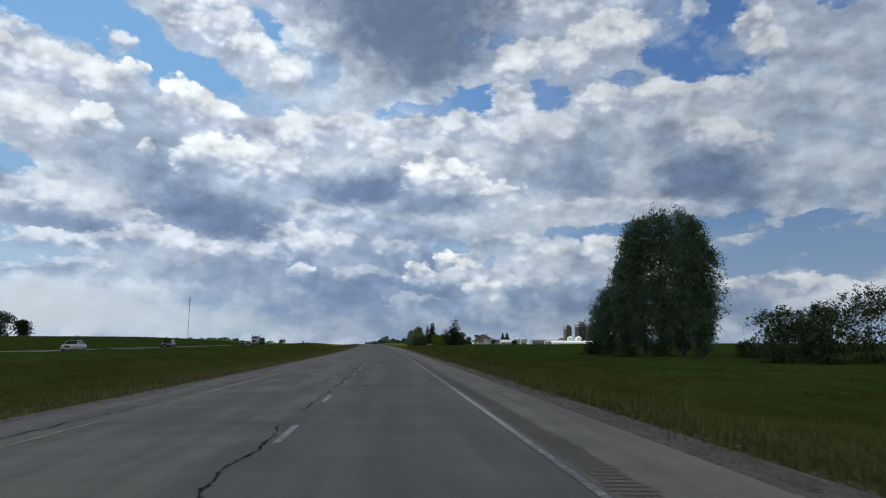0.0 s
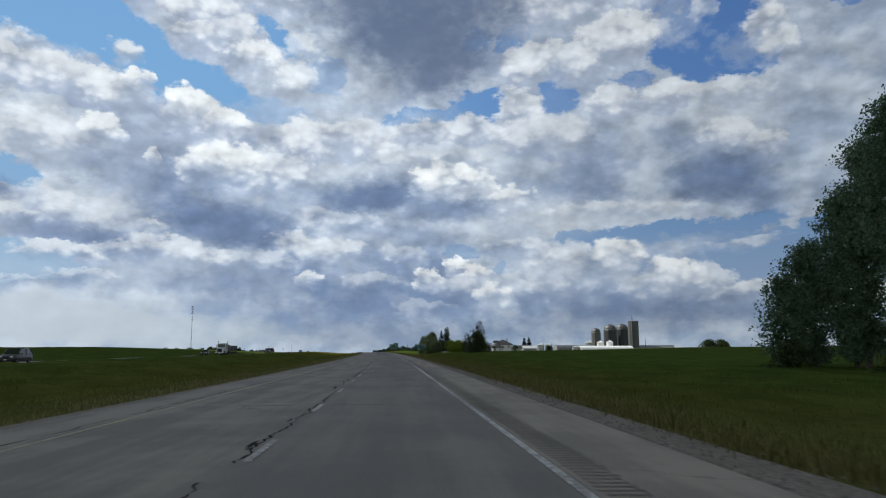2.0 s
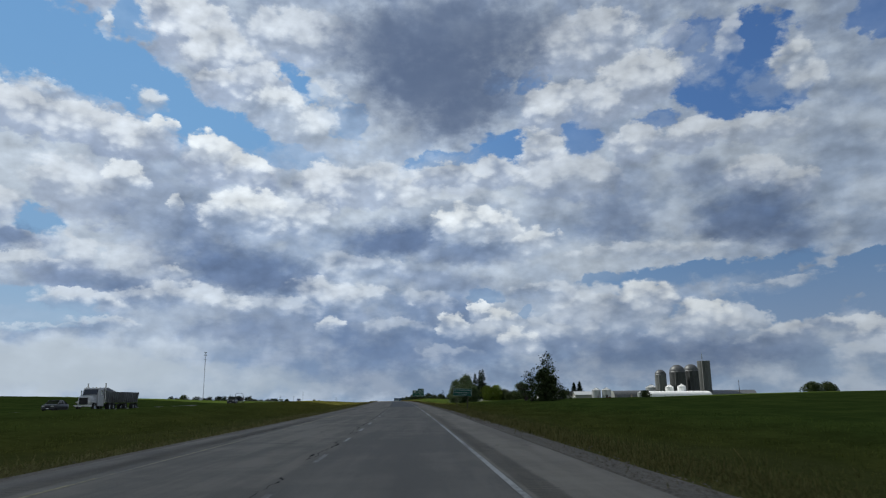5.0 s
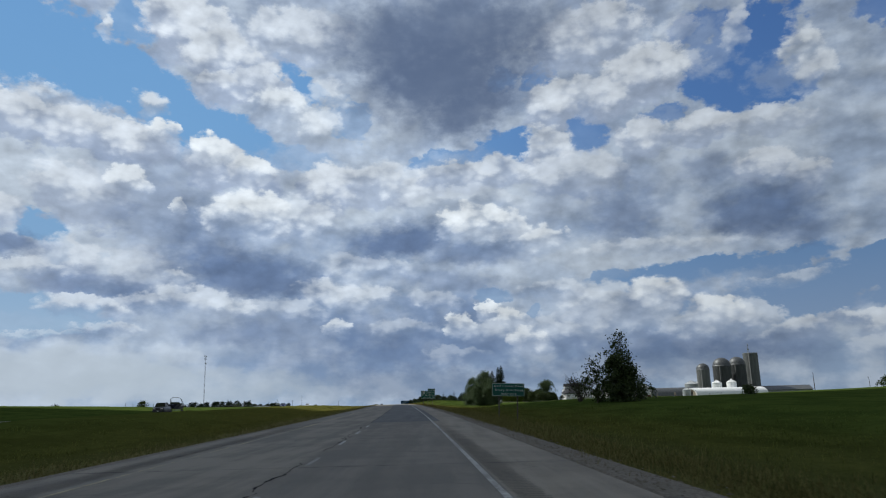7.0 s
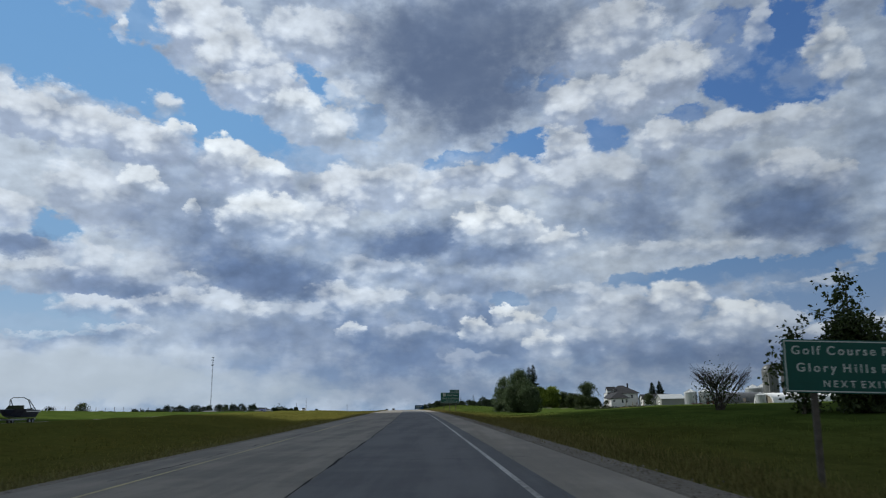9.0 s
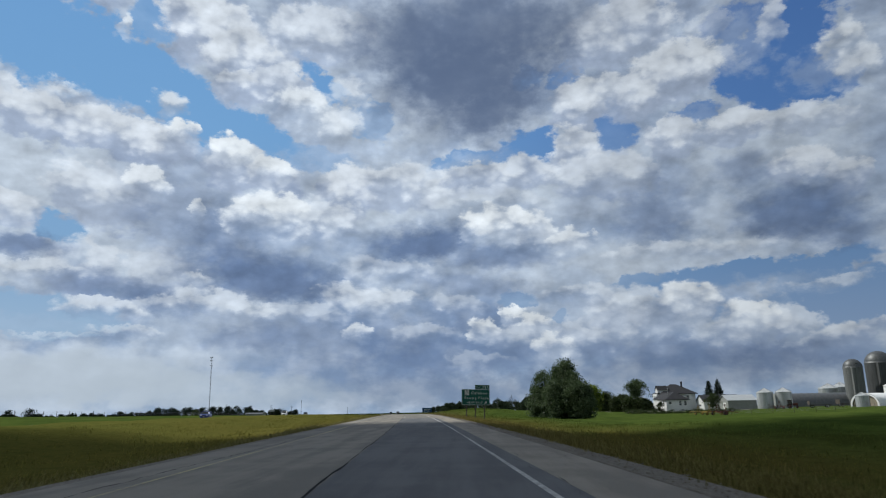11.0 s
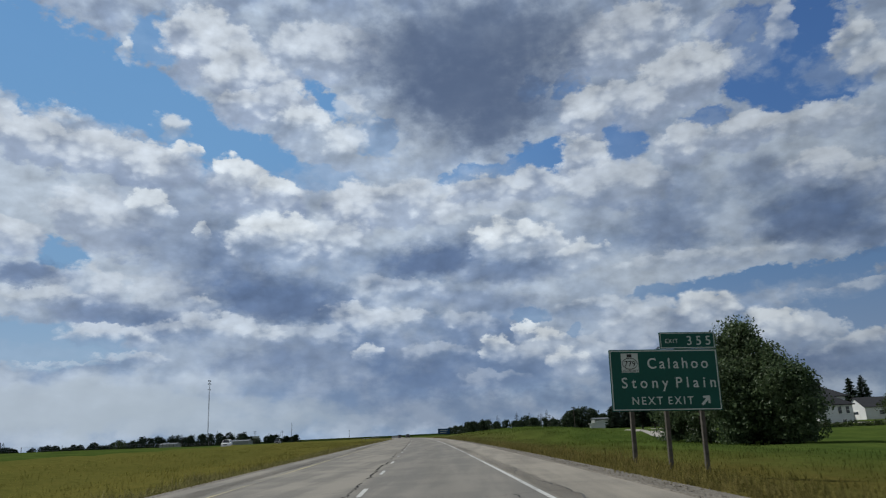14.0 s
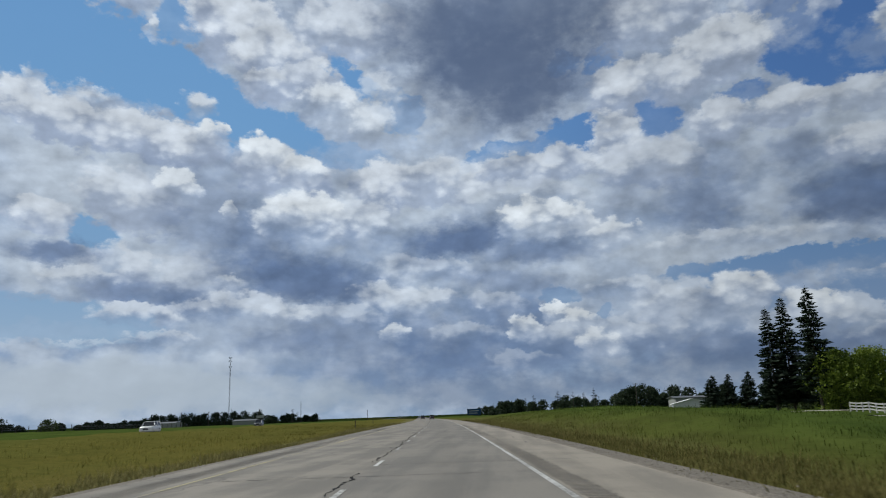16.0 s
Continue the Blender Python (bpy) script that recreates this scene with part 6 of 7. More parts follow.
silo(157, 629, 3.7, 15.6, M_SILO, label="grey concrete stave silo with a steel dome")
silo(169.6, 632, 5.2, 17.2, M_SILODARK, label="brown-grey stave silo with a steel dome")
silo(181, 637, 4.9, 17.9, M_SILODARK, label="brown-grey stave silo with a steel dome")
silo(193.3, 645, 4.3, 24.9, M_SILO, False, "tallest pale concrete silo with an open top and hoist")


def quonset(name, x, y, ln, r, h, rz, mat, label, open_end=False, ribs=10):
    """A half-round hall whose length runs along its own x."""
    z = min(gz(x, y), gz(x + ln * math.cos(radians(rz)), y + ln * math.sin(radians(rz)))) - .1
    root = empty(name, (x, y, z), rz)
    tagged(root, label, "building")
    bm = bmesh.new()
    k = 16
    arc = [(-r * math.cos(math.pi * i / k), h * math.sin(math.pi * i / k) ** .8) for i in range(k + 1)]
    rows = []
    steps = ribs * 4
    for j in range(steps + 1):
        s = 1 + (.012 if j % 4 == 0 else -.006)
        rows.append([bm.verts.new((ln * j / steps, a * s, b * s)) for a, b in arc])
    for p, q in zip(rows, rows[1:]):
        for i in range(k):
            bm.faces.new((p[i], p[i + 1], q[i + 1], q[i]))
    part("shell", bm, mat, root, smooth=True)
    bm = bmesh.new()
    bm.faces.new([bm.verts.new((ln - .05, a, b)) for a, b in arc])
    part("end_wall", bm, mat, root)
    bm = bmesh.new()
    if open_end:
        inner = [bm.verts.new((.02, a * .88, b * .88)) for a, b in arc]
        outer = [bm.verts.new((0, a, b)) for a, b in arc]
        for i in range(k):
            bm.faces.new((outer[i], outer[i + 1], inner[i + 1], inner[i]))
        part("arch", bm, M_FABRIC, root)
        bm = bmesh.new()
        bm.faces.new([bm.verts.new((.6, a * .93, b * .93)) for a, b in arc])
        part("back_wall", bm, M_BACK, root, "brown boards inside the arch")
        part("doorway", boxes((.5, .58, -1.6, 1.4, 0, h * .62)), M_SIGNBLACK, root)
    else:
        bm.faces.new([bm.verts.new((.05, a, b)) for a, b in arc])
        part("front_wall", bm, M_GREYSIDE, root)


M_BACK = plain("brown_boards", (0.30, 0.26, 0.21), 0.8, vary=0.15)
quonset("fabric_shed", 126.8, 570, 47, 5.4, 4.4, 21, M_FABRIC, "long low white fabric quonset with an open arched end", True, 8)
quonset("steel_quonset", 124, 632, 34, 6.0, 5.6, 4, M_DARKROOF, "dark half-round steel quonset in the farmyard", False, 14)
outbuilding("cattle_barn", "long low barn with a weathered grey roof", 192, 640, 32, 14, 2.2, 4.6, M_GREYSIDE, M_DARKROOF, M_GREYSIDE, rz=-12)
outbuilding("machine_shed", "white-roofed open machine shed behind the mound", 25.4, 655, 8.5, 6, 1.5, 2.5, M_SIDING, M_FABRIC, M_SIDING, rz=-8, along="y")
outbuilding("store_hall", "low dark flat hall behind the spruces", 30, 672, 8, 8, 3.2, 3.6, M_GREYSIDE, M_DARKROOF, M_GREYSIDE)
for x, y, w in [(-222, 905, 11), (-178, 912, 14)]:
    outbuilding("far_store", "distant low grey commercial building", x, y, w, 10, 2.6, 3.4, M_GREYSIDE, M_DARKROOF, M_GREYSIDE)

# ---- fences, lane and yard ----
M_FENCE = plain("white_fence_boards", (0.44, 0.44, 0.42), 0.7, vary=0.12, scale=4)
M_RUST = plain("rusty_red_steel", (0.10, 0.032, 0.024), 0.8, 0.2, vary=0.35, scale=5)
M_YELLOWP = plain("faded_yellow_paint", (0.26, 0.19, 0.04), 0.7, vary=0.25, scale=4)
M_TYRE = plain("tyre_rubber", (0.025, 0.025, 0.026), 0.85, vary=0.2, scale=8)
M_CHROME = plain("bright_metal", (0.55, 0.56, 0.58), 0.25, 0.9, vary=0.08)
M_GLASS = plain("dark_car_glass", (0.015, 0.018, 0.02), 0.06, vary=0.1, spec=0.9)
M_LAMP = plain("lamp_glass", (0.7, 0.7, 0.68), 0.15, vary=0.05, spec=0.8)
M_REDLAMP = plain("red_lamp_glass", (0.35, 0.02, 0.02), 0.2, vary=0.05)
M_BLACKP = plain("black_plastic", (0.02, 0.02, 0.022), 0.5, vary=0.1)


def board_fence(pts):
    root = empty("board_fence", (*pts[0], 0))
    tagged(root, "white three-board fence along the farm lane", "fence")
    ox, oy = pts[0]
    for (x0, y0), (x1, y1) in zip(pts, pts[1:]):
        ln = math.hypot(x1 - x0, y1 - y0)
        k = max(1, round(ln / 2.6))
        for i in range(k + 1):
            x, y = x0 + (x1 - x0) * i / k, y0 + (y1 - y0) * i / k
            z = gz(x, y)
            part("post", boxes((x - ox - .07, x - ox + .07, y - oy - .07, y - oy + .07, z - .4, z + 1.3), bevel=.01), M_FENCE, root)
            if i < k:
                xb, yb = x0 + (x1 - x0) * (i + 1) / k, y0 + (y1 - y0) * (i + 1) / k
                zb = gz(xb, yb)
                for h in (.35, .75, 1.15):
                    bm = bmesh.new()
                    v = [bm.verts.new((a - ox, b - oy - s, c + h + d)) for a, b, c in ((x, y, z), (xb, yb, zb)) for s in (.07, .10) for d in (-.075, .075)]
                    for f in ((0, 1, 3, 2), (4, 6, 7, 5), (0, 4, 5, 1), (2, 3, 7, 6), (1, 5, 7, 3), (0, 2, 6, 4)):
                        bm.faces.new([v[q] for q in f])
                    part("board", bm, M_FENCE, root)


board_fence([(33, 585), (27.5, 551), (26.5, 540)])


def wire_fence(pts, label, gap=4.0, h=1.25):
    root = empty("wire_fence", (*pts[0], 0))
    tagged(root, label, "fence")
    ox, oy = pts[0]
    rr = random.Random(9)
    last = None
    for (x0, y0), (x1, y1) in zip(pts, pts[1:]):
        k = max(1, round(math.hypot(x1 - x0, y1 - y0) / gap))
        for i in range(k):
            x, y = x0 + (x1 - x0) * i / k, y0 + (y1 - y0) * i / k
            z = gz(x, y)
            hh = h * rr.uniform(.85, 1.15)
            part("post", rods(((x - ox, y - oy, z - .3), (x - ox + rr.uniform(-.08, .08), y - oy, z + hh), .07, .06), seg=6), M_POST, root)
            here = Vector((x - ox, y - oy, z))
            if last is not None:
                part("wire", rods(*[((*last.xy, last.z + q), (*here.xy, here.z + q), .012, .012) for q in (.5, .85, 1.1)], seg=3), M_GALV, root)
            last = here


wire_fence([(-108, 455), (-93, 520), (-100, 610), (-112, 700)], "weathered wooden post and wire fence along the field")
wire_fence([(60, 540), (90, 528), (128, 520)], "post and wire fence round the farmyard", 5.0)
wire_fence([(70, 560), (84, 566), (110, 572)], "low post and wire fence below the farmhouse", 5.0, 1.0)


def lane_strip(name, pts, w, label):
    verts, faces = [], []
    for i, (x, y) in enumerate(pts):
        j = min(i, len(pts) - 2)
        dx, dy = pts[j + 1][0] - pts[j][0], pts[j + 1][1] - pts[j][1]
        ln = math.hypot(dx, dy)
        for s in (-1, -.5, 0, .5, 1):
            a, b = x - s * w / 2 * dy / ln, y + s * w / 2 * dx / ln
            verts.append((a, b, gz(a, b) + .06))
    for i in range(len(pts) - 1):
        for s in range(4):
            q = i * 5 + s
            faces.append((q, q + 1, q + 6, q + 5))
    ob = mesh_object(name, verts, faces, M_DRIVE, smooth=True)
    tagged(ob, label, "lane", kind="structure")


def along(pts, step=3.0):
    out = []
    for (x0, y0), (x1, y1) in zip(pts, pts[1:]):
        k = max(1, int(math.hypot(x1 - x0, y1 - y0) / step))
        out += [(x0 + (x1 - x0) * i / k, y0 + (y1 - y0) * i / k) for i in range(k)]
    return out + [pts[-1]]


lane_strip("farm_lane", along([(14, 522), (16, 540), (21, 562), (22, 580), (25, 588), (30, 592), (40, 588), (60, 584), (95, 582)]), 3.4, "pale gravel farm lane across the grass")


def wheel(parent, x, y, r, w, mat=None):
    """A tyre with a rim, its axle along x."""
    bm = bmesh.new()
    seg, prof = 20, [(r * .62, -w / 2), (r * .93, -w / 2), (r, -w * .32), (r, w * .32), (r * .93, w / 2), (r * .62, w / 2)]
    rings = [[bm.verts.new((x + b, y + a * math.cos(6.2832 * i / seg), r + a * math.sin(6.2832 * i / seg))) for i in range(seg)] for a, b in prof]
    for p, q in zip(rings, rings[1:] + rings[:1]):
        for i in range(seg):
            bm.faces.new((p[i], p[(i + 1) % seg], q[(i + 1) % seg], q[i]))
    t = part("wheel", bm, M_TYRE, parent, "black tyre", True)
    bm = bmesh.new()
    bmesh.ops.create_cone(bm, cap_ends=True, segments=16, radius1=r * .63, radius2=r * .63, depth=w * .8, matrix=Matrix.Translation((x, y, r)) @ pose(0, 0, 0, 0, 90, 0))
    part("rim", bm, mat or M_CHROME, t)


def implement(x, y, rz, mat, label):
    """A drawn tillage tool: frame, tines, hitch and two wheels."""
    root = empty("farm_implement", (x, y, gz(x, y)), rz)
    tagged(root, label, "farm machine", "parked farm machines")
    part("machine_frame", boxes((-2.6, 2.6, -.1, .1, .9, 1.1), (-2.6, 2.6, 1.3, 1.5, .9, 1.1), (-2.4, -2.2, .1, 1.3, .92, 1.08), (2.2, 2.4, .1, 1.3, .92, 1.08), (-.1, .1, .1, 1.3, .92, 1.08), bevel=.02), mat, root)
    part("hitch", rods(((-.9, -.1, 1), (0, -2.6, .6), .07, .06), ((.9, -.1, 1), (0, -2.6, .6), .07, .06), seg=6), mat, root)
    for i in range(9):
        part("tine", rods(((-2.4 + .6 * i, 1.4, .95), (-2.4 + .6 * i, 1.9, .7), .04, .04), ((-2.4 + .6 * i, 1.9, .7), (-2.4 + .6 * i, 1.6, .05), .04, .02), seg=5), mat, root)
    part("mast_arm", rods(((-.5, .7, 1.1), (0, .7, 2.9), .07, .05), ((.5, .7, 1.1), (0, .7, 2.9), .07, .05), seg=5), mat, root)
    wheel(root, -1.5, .6, .45, .25, mat)
    wheel(root, 1.5, .6, .45, .25, mat)


implement(61.7, 537, 30, M_YELLOWP, "old yellow-painted tillage tool parked in the grass")
implement(61.6, 522.5, -10, M_RUST, "old rusty red hay rake parked in the grass")
implement(65.8, 527, 60, M_RUST, "old rusty cultivator parked in the grass")
implement(62.5, 530, 100, M_YELLOWP, "old yellow-painted seed drill parked in the grass")
implement(101, 574, 10, M_RUST, "rusty red machine parked beside the bins")


def tractor(x, y, rz, mat):
    root = empty("farm_tractor", (x, y, gz(x, y)), rz)
    tagged(root, "dark old tractor parked beside the grain bins", "tractor")
    part("bonnet", boxes((-.4, .4, -1.9, -.1, .9, 1.7), bevel=.08), mat, root)
    part("cab", boxes((-.7, .7, 0, 1.4, 1.2, 2.7), bevel=.1), M_GLASS, root)
    part("cab_roof", boxes((-.8, .8, -.1, 1.5, 2.7, 2.85), bevel=.04), mat, root)
    part("exhaust", rods(((.3, -1.0, 1.7), (.3, -1.0, 2.8), .05, .05), seg=6), M_BLACKP, root)
    for s in (-1, 1):
        wheel(root, s * .85, .8, .85, .4, mat)
        wheel(root, s * .7, -1.5, .45, .25, mat)


tractor(109, 583, 70, M_RUST)


def wagon(x, y, rz):
    root = empty("farm_wagon", (x, y, gz(x, y)), rz)
    tagged(root, "flat dark farm wagon in the yard", "wagon")
    part("bed", boxes((-1.2, 1.2, -3.5, 3.5, .9, 1.1), bevel=.02), M_POST, root)
    part("headboard", boxes((-1.2, 1.2, 3.4, 3.5, 1.1, 2.4), bevel=.02), M_POST, root)
    for s in (-1, 1):
        for yy in (-2.4, 2.4):
            wheel(root, s * 1.0, yy, .45, .25)


wagon(117, 580, 80)
wagon(125, 577, 95)


# ---- vehicles ----
def paint(name, colour, rough=0.3):
    return plain(name, colour, rough, 0.2, vary=0.05, spec=0.6)


def loft(bm, sections):
    """Skin over closed rings of points."""
    rings = [[bm.verts.new(p) for p in s] for s in sections]
    k = len(rings[0])
    for a, b in zip(rings, rings[1:]):
        for i in range(k):
            bm.faces.new((a[i], a[(i + 1) % k], b[(i + 1) % k], b[i]))
    bm.faces.new(rings[0][::-1])
    bm.faces.new(rings[-1])
    return bm


def section(y, w, z0, z1, r=.12):
    """A rounded rectangle across the car."""
    h = w / 2
    return [(-h + r * .4, y, z0), (h - r * .4, y, z0), (h, y, z0 + r), (h, y, z0 + (z1 - z0) * .6), (h - r * .5, y, z1 - r * .3), (h - r * 1.4, y, z1), (-h + r * 1.4, y, z1), (-h + r * .5, y, z1 - r * .3), (-h, y, z0 + (z1 - z0) * .6), (-h, y, z0 + r)]


def car(name, label, x, y, z, rz, mat, L=4.6, W=1.8, H=1.45, hood=.95, wagonlike=False, pickup=False):
    """A car that faces its own -y."""
    root = empty(name, (x, y, z), rz)
    tagged(root, label, "car")
    f = -L / 2
    wr = .33 if H < 1.6 else .39
    z0 = wr * .75
    body = part("body", loft(bmesh.new(), [section(f, W * .80, z0 + .12, hood * .72), section(f + .12, W * .93, z0, hood * .86), section(f + .6, W, z0 - .03, hood * .95), section(f + L * .27, W, z0 - .03, hood), section(f + L * .6, W, z0 - .03, hood * 1.03), section(f + L * .9, W * .98, z0 - .02, hood * 1.04), section(f + L - .1, W * .93, z0 + .02, hood * 1.0), section(f + L, W * .84, z0 + .15, hood * .9)]), mat, root, "", True)
    a0, a1 = f + L * .24, f + L * (.98 if wagonlike else .62 if pickup else .86)
    b0, b1 = f + L * (.40 if not pickup else .36), f + L * (.90 if wagonlike else .58 if pickup else .68)
    top = H
    cab = part("cabin_glass", loft(bmesh.new(), [[(-W * .46, a0, hood * .97), (W * .46, a0, hood * .97), (W * .46, a1, hood), (-W * .46, a1, hood)], [(-W * .37, b0, top - .04), (W * .37, b0, top - .04), (W * .37, b1, top - .04), (-W * .37, b1, top - .04)]]), M_GLASS, root, "dark windows")
    part("roof", loft(bmesh.new(), [section(b0 - .06, W * .74, top - .07, top, .05), section((b0 + b1) / 2, W * .76, top - .07, top + .03, .05), section(b1 + .06, W * .74, top - .07, top - .01, .05)]), mat, root, "", True)
    for s in (-1, 1):
        bars = [((s * W * .455, a0 + .02, hood), (s * W * .375, b0, top - .04), .045, .04), ((s * W * .455, a1 - .02, hood), (s * W * .375, b1, top - .04), .07, .05), ((s * W * .465, (a0 + a1) / 2 + .1, hood), (s * W * .378, (b0 + b1) / 2 + .1, top - .04), .045, .04)]
        for q in bars:
            part("pillar", rods(q, seg=6), mat, root)
        part("headlight", boxes((s * W * .31 - .17, s * W * .31 + .17, f - .015, f + .2, hood * .66, hood * .80), bevel=.03), M_LAMP, root)
        part("tail_light", boxes((s * W * .38 - .1, s * W * .38 + .1, f + L - .12, f + L + .01, hood * .7, hood * .92), bevel=.02), M_REDLAMP, root)
        part("mirror", boxes((s * W * .5 - .02, s * W * .5 + s * .0 + .12 * (s > 0) + .02 - .12 * (s < 0) * 0, a0 + .35, a0 + .5, hood, hood + .14), bevel=.02), mat, root)
        for yy in (f + L * .19, f + L * .80):
            wheel(root, s * (W / 2 - .12), yy, wr, .22)
    part("grille", boxes((-W * .2, W * .2, f - .02, f + .1, hood * .5, hood * .72), bevel=.02), M_BLACKP, root)
    part("bumper", boxes((-W * .44, W * .44, f - .04, f + .15, z0 + .05, z0 + .22), bevel=.04), mat, root)
    part("licence_plate", boxes((-.16, .16, f - .05, f - .04, z0 + .1, z0 + .2)), M_TRIM, root)
    if pickup:
        part("bed_liner", boxes((-W * .42, W * .42, f + L * .64, f + L - .15, hood * 1.0, hood * 1.06)), M_BLACKP, root)
    return root


def on_road(y, u):
    """A place on the opposite carriageway."""
    return float(road_x(y)) + u, y, float(road_z(y)) + 0.005


car("sedan", "silver sedan with headlights on the opposite carriageway", *on_road(100, -42.4), 2, paint("silver_paint", (0.45, 0.46, 0.47)))
car("sport_utility", "black sport utility car on the opposite carriageway", *on_road(143.5, -42.5), 3, paint("black_paint", (0.02, 0.02, 0.022)), 4.6, 1.85, 1.7, 1.05, True)
car("hatchback", "bright blue hatchback on the opposite carriageway", *on_road(474.8, -42.2), 9, paint("blue_paint", (0.01, 0.035, 0.19)), 4.3, 1.8, 1.5, .98, True)
car("minivan", "white minivan far along the opposite carriageway", *on_road(585, -44), 10, paint("white_paint", (0.7, 0.7, 0.7)), 4.9, 1.95, 1.75, 1.1, True)
car("sport_utility", "dark grey sport utility car on the opposite carriageway", *on_road(657, -45), 10, paint("grey_paint", (0.05, 0.055, 0.06)), 4.6, 1.85, 1.7, 1.05, True)
car("sedan", "dark sedan passing the gravel truck on the opposite carriageway", *on_road(245, -45.9), 5, paint("charcoal_paint", (0.03, 0.032, 0.036)))
pk = on_road(338, -43.5)
car("pickup_truck", "black pickup truck towing a boat", *pk, 6, paint("dark_paint", (0.025, 0.027, 0.03)), 5.6, 2.0, 1.9, 1.2, False, True)
for y, u in [(790, 0.1), (836, -3.6)]:
    px, pz = float(road_x(y)) + u, float(road_z(y)) + .004
    car("pickup_truck" if u > -1 else "minivan", "dark vehicle driving far ahead over the crest", px, y, pz, 187, paint("far_dark_paint", (0.03, 0.032, 0.035)), 5.2, 1.95, 1.85, 1.1, u < -1, u > -1)


def boat_on_trailer():
    x, y, z = on_road(345.2, -43.4)
    root = empty("motor_boat", (x, y, z), 6)
    tagged(root, "dark speedboat with a tow arch on a trailer", "boat")
    M_HULL = paint("navy_hull_paint", (0.02, 0.025, 0.05))
    part("hull", loft(bmesh.new(), [[(-.1, -3.3, 1.5), (.1, -3.3, 1.5), (.1, -3.3, 1.55), (-.1, -3.3, 1.55)], [(-.35, -2.2, .9), (.35, -2.2, .9), (.95, -2.2, 1.6), (-.95, -2.2, 1.6)], [(-.6, -.5, .7), (.6, -.5, .7), (1.2, -.5, 1.6), (-1.2, -.5, 1.6)], [(-.7, 3.0, .7), (.7, 3.0, .7), (1.2, 3.0, 1.5), (-1.2, 3.0, 1.5)]]), M_HULL, root)
    for s in (-1.2, 1.2):
        part("stripe", boxes((s - .0125, s + .0125, -.4, 2.95, 1.3, 1.42)), M_TRIM, root)
    part("windscreen", loft(bmesh.new(), [[(-.95, -.6, 1.58), (.95, -.6, 1.58), (.95, -.4, 1.58), (-.95, -.4, 1.58)], [(-.8, -.2, 2.0), (.8, -.2, 2.0), (.8, -.15, 2.0), (-.8, -.15, 2.0)]]), M_GLASS, root)
    for s in (-1, 1):
        part("arch_leg", rods(((s * 1.15, .9, 1.55), (s * .95, .3, 2.6), .05, .05), ((s * .95, .3, 2.6), (s * .55, .1, 2.85), .05, .05), ((s * 1.15, 1.8, 1.55), (s * .95, .5, 2.6), .05, .05), seg=6), M_CHROME, root)
    part("arch_top", rods(((-.55, .1, 2.85), (.55, .1, 2.85), .05, .05), seg=6), M_CHROME, root)
    tr = part("trailer_frame", boxes((-.9, -.8, -3.2, 2.6, .45, .58), (.8, .9, -3.2, 2.6, .45, .58), (-.8, .8, -1.0, -.9, .45, .55), (-.8, .8, 1.6, 1.7, .45, .55), (-.06, .06, -4.2, -3.0, .45, .55)), M_GALV, root)
    for s in (-1, 1):
        for yy in (.7, 1.5):
            wheel(root, s * 1.05, yy, .32, .2)


boat_on_trailer()


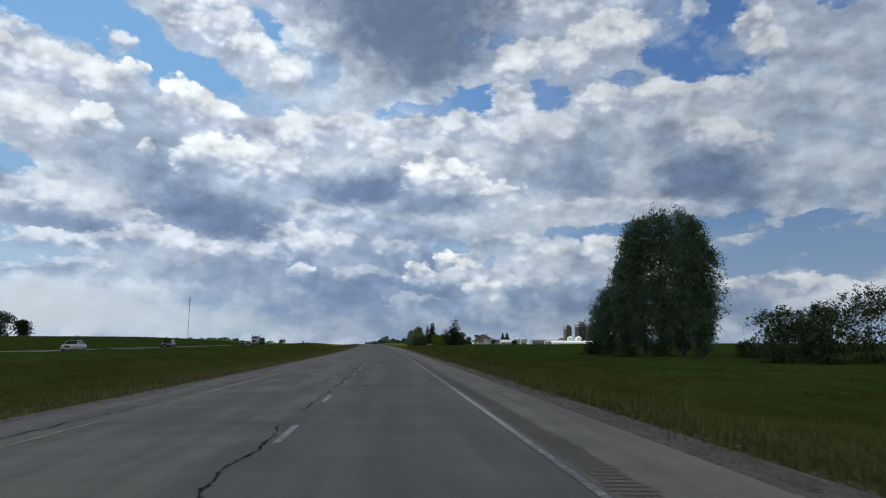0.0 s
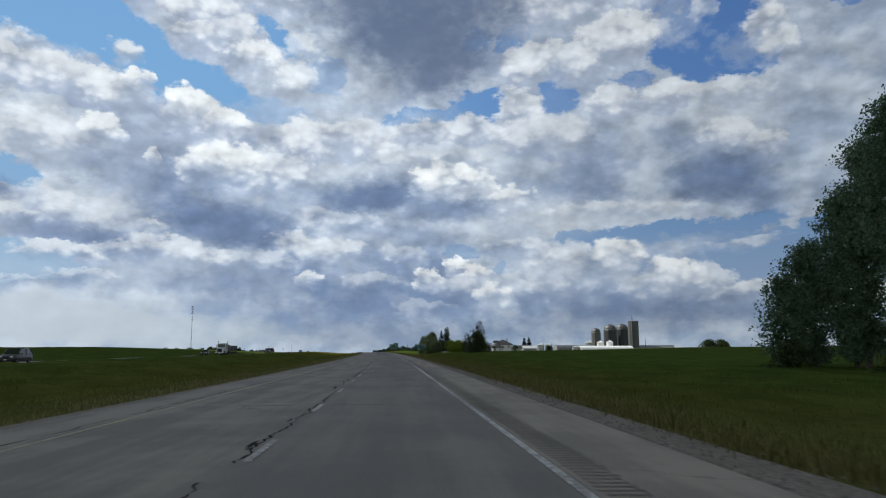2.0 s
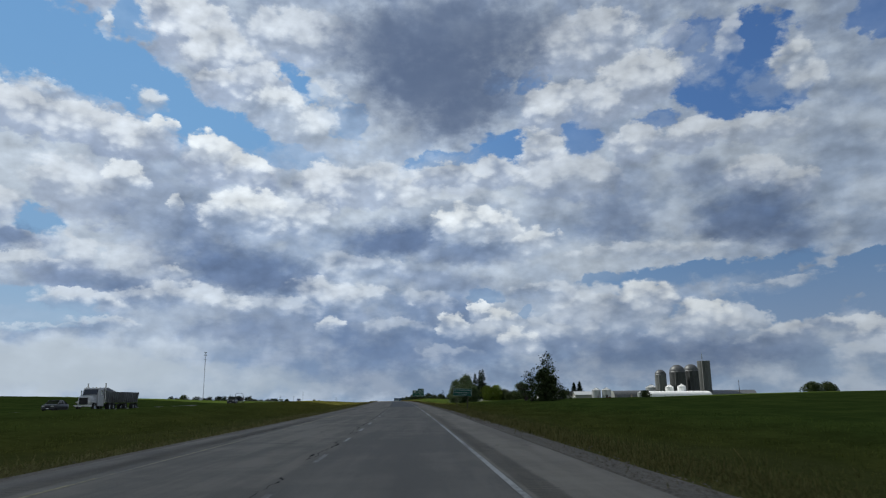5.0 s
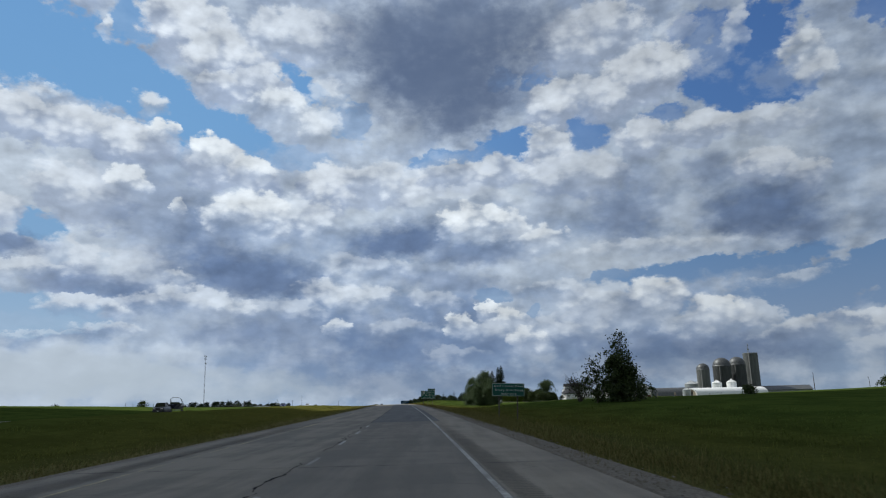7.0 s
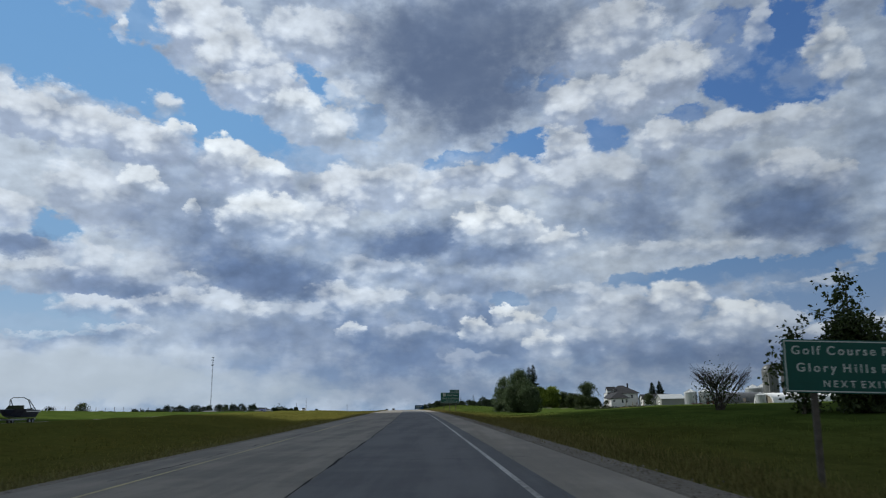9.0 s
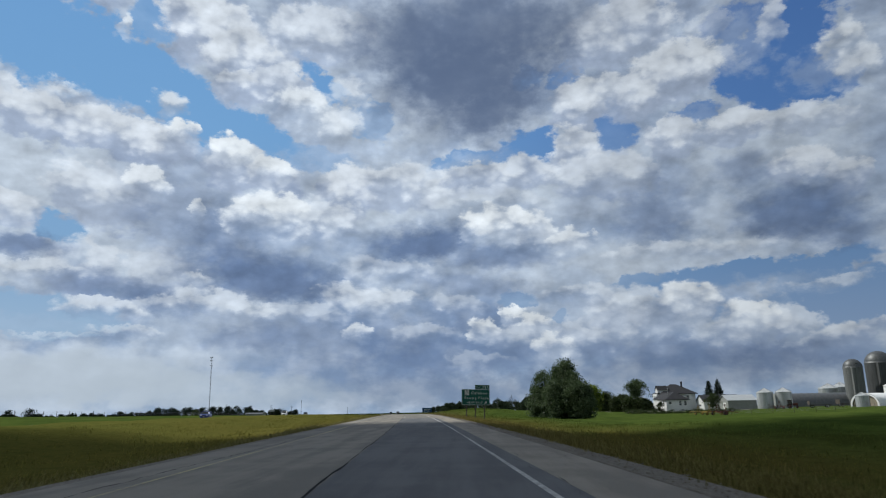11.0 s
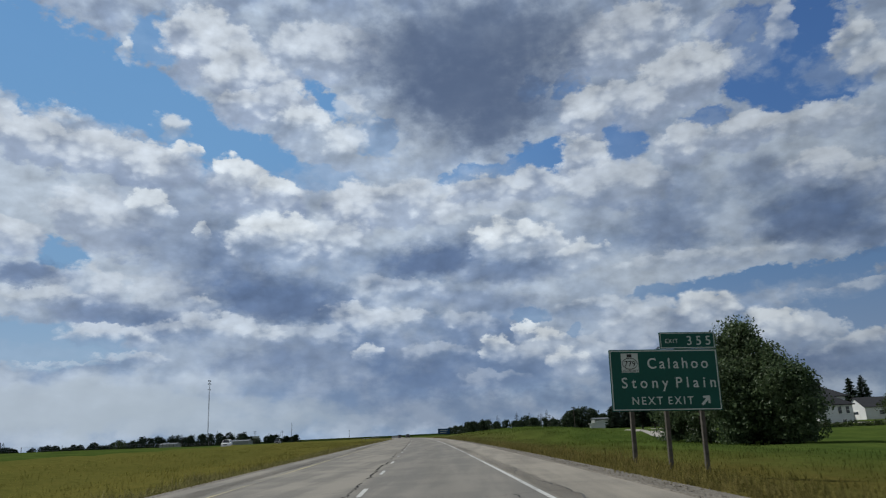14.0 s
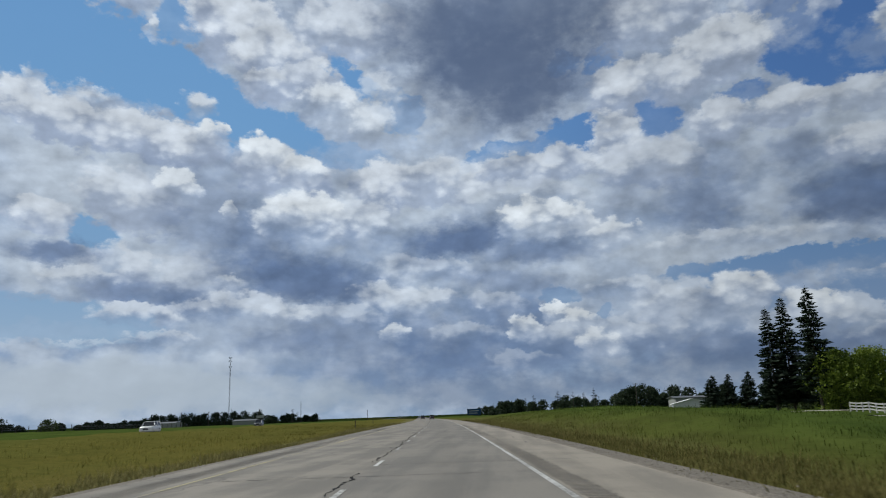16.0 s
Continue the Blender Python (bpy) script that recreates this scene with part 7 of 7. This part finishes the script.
def dump_truck():
    x, y, z = on_road(250, -42.4)
    root = empty("gravel_truck", (x, y, z), 1.5)
    tagged(root, "white gravel truck with a silver tipping box", "truck")
    M_CAB = paint("truck_white_paint", (0.48, 0.49, 0.5))
    M_BOX = plain("dull_aluminium", (0.16, 0.165, 0.17), 0.5, 0.5, vary=0.15, scale=2)
    part("bonnet", loft(bmesh.new(), [section(-4.6, 1.5, .7, 1.75, .15), section(-4.3, 1.75, .6, 1.9, .15), section(-2.6, 2.05, .6, 2.15, .15)]), M_CAB, root, "", True)
    cabp = part("cab", loft(bmesh.new(), [section(-2.7, 2.2, .6, 2.3, .12), section(-2.3, 2.3, .6, 3.0, .14), section(-1.0, 2.3, .6, 3.05, .14)]), M_CAB, root, "white cab")
    part("windscreen", loft(bmesh.new(), [[(-.95, -2.84, 2.1), (.95, -2.84, 2.1), (.95, -2.5, 2.1), (-.95, -2.5, 2.1)], [(-.9, -2.44, 2.85), (.9, -2.44, 2.85), (.9, -2.2, 2.85), (-.9, -2.2, 2.85)]]), M_GLASS, cabp)
    for s in (-1, 1):
        part("side_window", boxes((s * 1.155 - .01, s * 1.155 + .01, -2.1, -1.3, 2.0, 2.75)), M_GLASS, cabp)
        part("exhaust_stack", rods(((s * 1.2, -.8, 1.0), (s * 1.2, -.8, 3.7), .09, .09)), M_CHROME, root)
        part("headlight", boxes((s * .72 - .16, s * .72 + .16, -4.64, -4.45, 1.0, 1.25), bevel=.03), M_LAMP, root)
        part("mirror", boxes((s * 1.35 - .08, s * 1.35 + .08, -2.4, -2.3, 2.0, 2.7), bevel=.02), M_CHROME, root)
        part("mudguard", boxes((s * .98 - .18, s * .98 + .18, -4.3, -3.0, 1.05, 1.2), bevel=.05), M_CAB, root)
        for yy in (-3.6, 1.2, 2.5):
            wheel(root, s * (1.0 if yy < 0 else .92), yy, .52, .3 if yy < 0 else .55)
    part("grille", boxes((-.55, .55, -4.68, -4.55, .85, 1.7), bevel=.03), M_BLACKP, root)
    part("bumper", boxes((-1.15, 1.15, -4.85, -4.6, .5, .82), bevel=.05), M_CHROME, root)
    part("cab_lights", boxes(*[(-.9 + .45 * i - .05, -.9 + .45 * i + .05, -2.1, -1.98, 3.04, 3.12) for i in range(5)]), M_YELLOWP, cabp)
    part("chassis", boxes((-.5, .5, -4.4, 3.6, .55, .9)), M_BLACKP, root)
    bx = part("tipping_box", loft(bmesh.new(), [[(-1.1, -.7, 1.1), (1.1, -.7, 1.1), (1.25, -.8, 2.7), (-1.25, -.8, 2.7)], [(-1.1, 3.4, 1.1), (1.1, 3.4, 1.1), (1.25, 3.8, 2.5), (-1.25, 3.8, 2.5)]]), M_BOX, root, "silver tipping box")
    for i in range(6):
        for s in (-1, 1):
            part("box_rib", boxes((s * 1.22 - .06, s * 1.22 + .06, -.5 + i * .75, -.4 + i * .75, 1.1, 2.6)), M_BOX, bx)
    pup = part("pup_trailer", loft(bmesh.new(), [[(-1.1, 6.0, 1.1), (1.1, 6.0, 1.1), (1.25, 5.8, 2.6), (-1.25, 5.8, 2.6)], [(-1.1, 11.4, 1.1), (1.1, 11.4, 1.1), (1.25, 11.8, 2.6), (-1.25, 11.8, 2.6)]]), M_BOX, root, "silver pup trailer")
    part("drawbar", boxes((-.1, .1, 3.6, 6.4, .7, .85)), M_BLACKP, pup)
    for i in range(7):
        for s in (-1, 1):
            part("box_rib", boxes((s * 1.22 - .06, s * 1.22 + .06, 6.2 + i * .8, 6.3 + i * .8, 1.1, 2.55)), M_BOX, pup)
    for s in (-1, 1):
        for yy in (7.0, 10.0, 11.2):
            wheel(root, s * .92, yy, .5, .5)
    part("tarp", loft(bmesh.new(), [[(-1.2, -.7, 2.66), (1.2, -.7, 2.66), (.6, -.7, 2.95), (-.6, -.7, 2.95)], [(-1.2, 1.5, 2.62), (1.2, 1.5, 2.62), (.6, 1.5, 3.15), (-.6, 1.5, 3.15)], [(-1.2, 3.7, 2.5), (1.2, 3.7, 2.5), (.6, 3.7, 2.75), (-.6, 3.7, 2.75)]]), M_BLACKP, root)


dump_truck()

# a plank lying at the edge of the shoulder
pl = mesh_object("plank", *(lambda b: (b, [(0, 1, 2, 3), (7, 6, 5, 4), (0, 4, 5, 1), (1, 5, 6, 2), (2, 6, 7, 3), (3, 7, 4, 0)]))([(-.35, -.06, 0), (.35, -.04, 0), (.35, .06, 0), (-.35, .05, 0), (-.35, -.06, .05), (.35, -.04, .04), (.35, .06, .04), (-.35, .05, .05)]), M_POST)
pl.location = (4.5, 58.5, float(road_z(58.5)) - .055)
tagged(pl, "short weathered plank lying on the gravel", "plank")
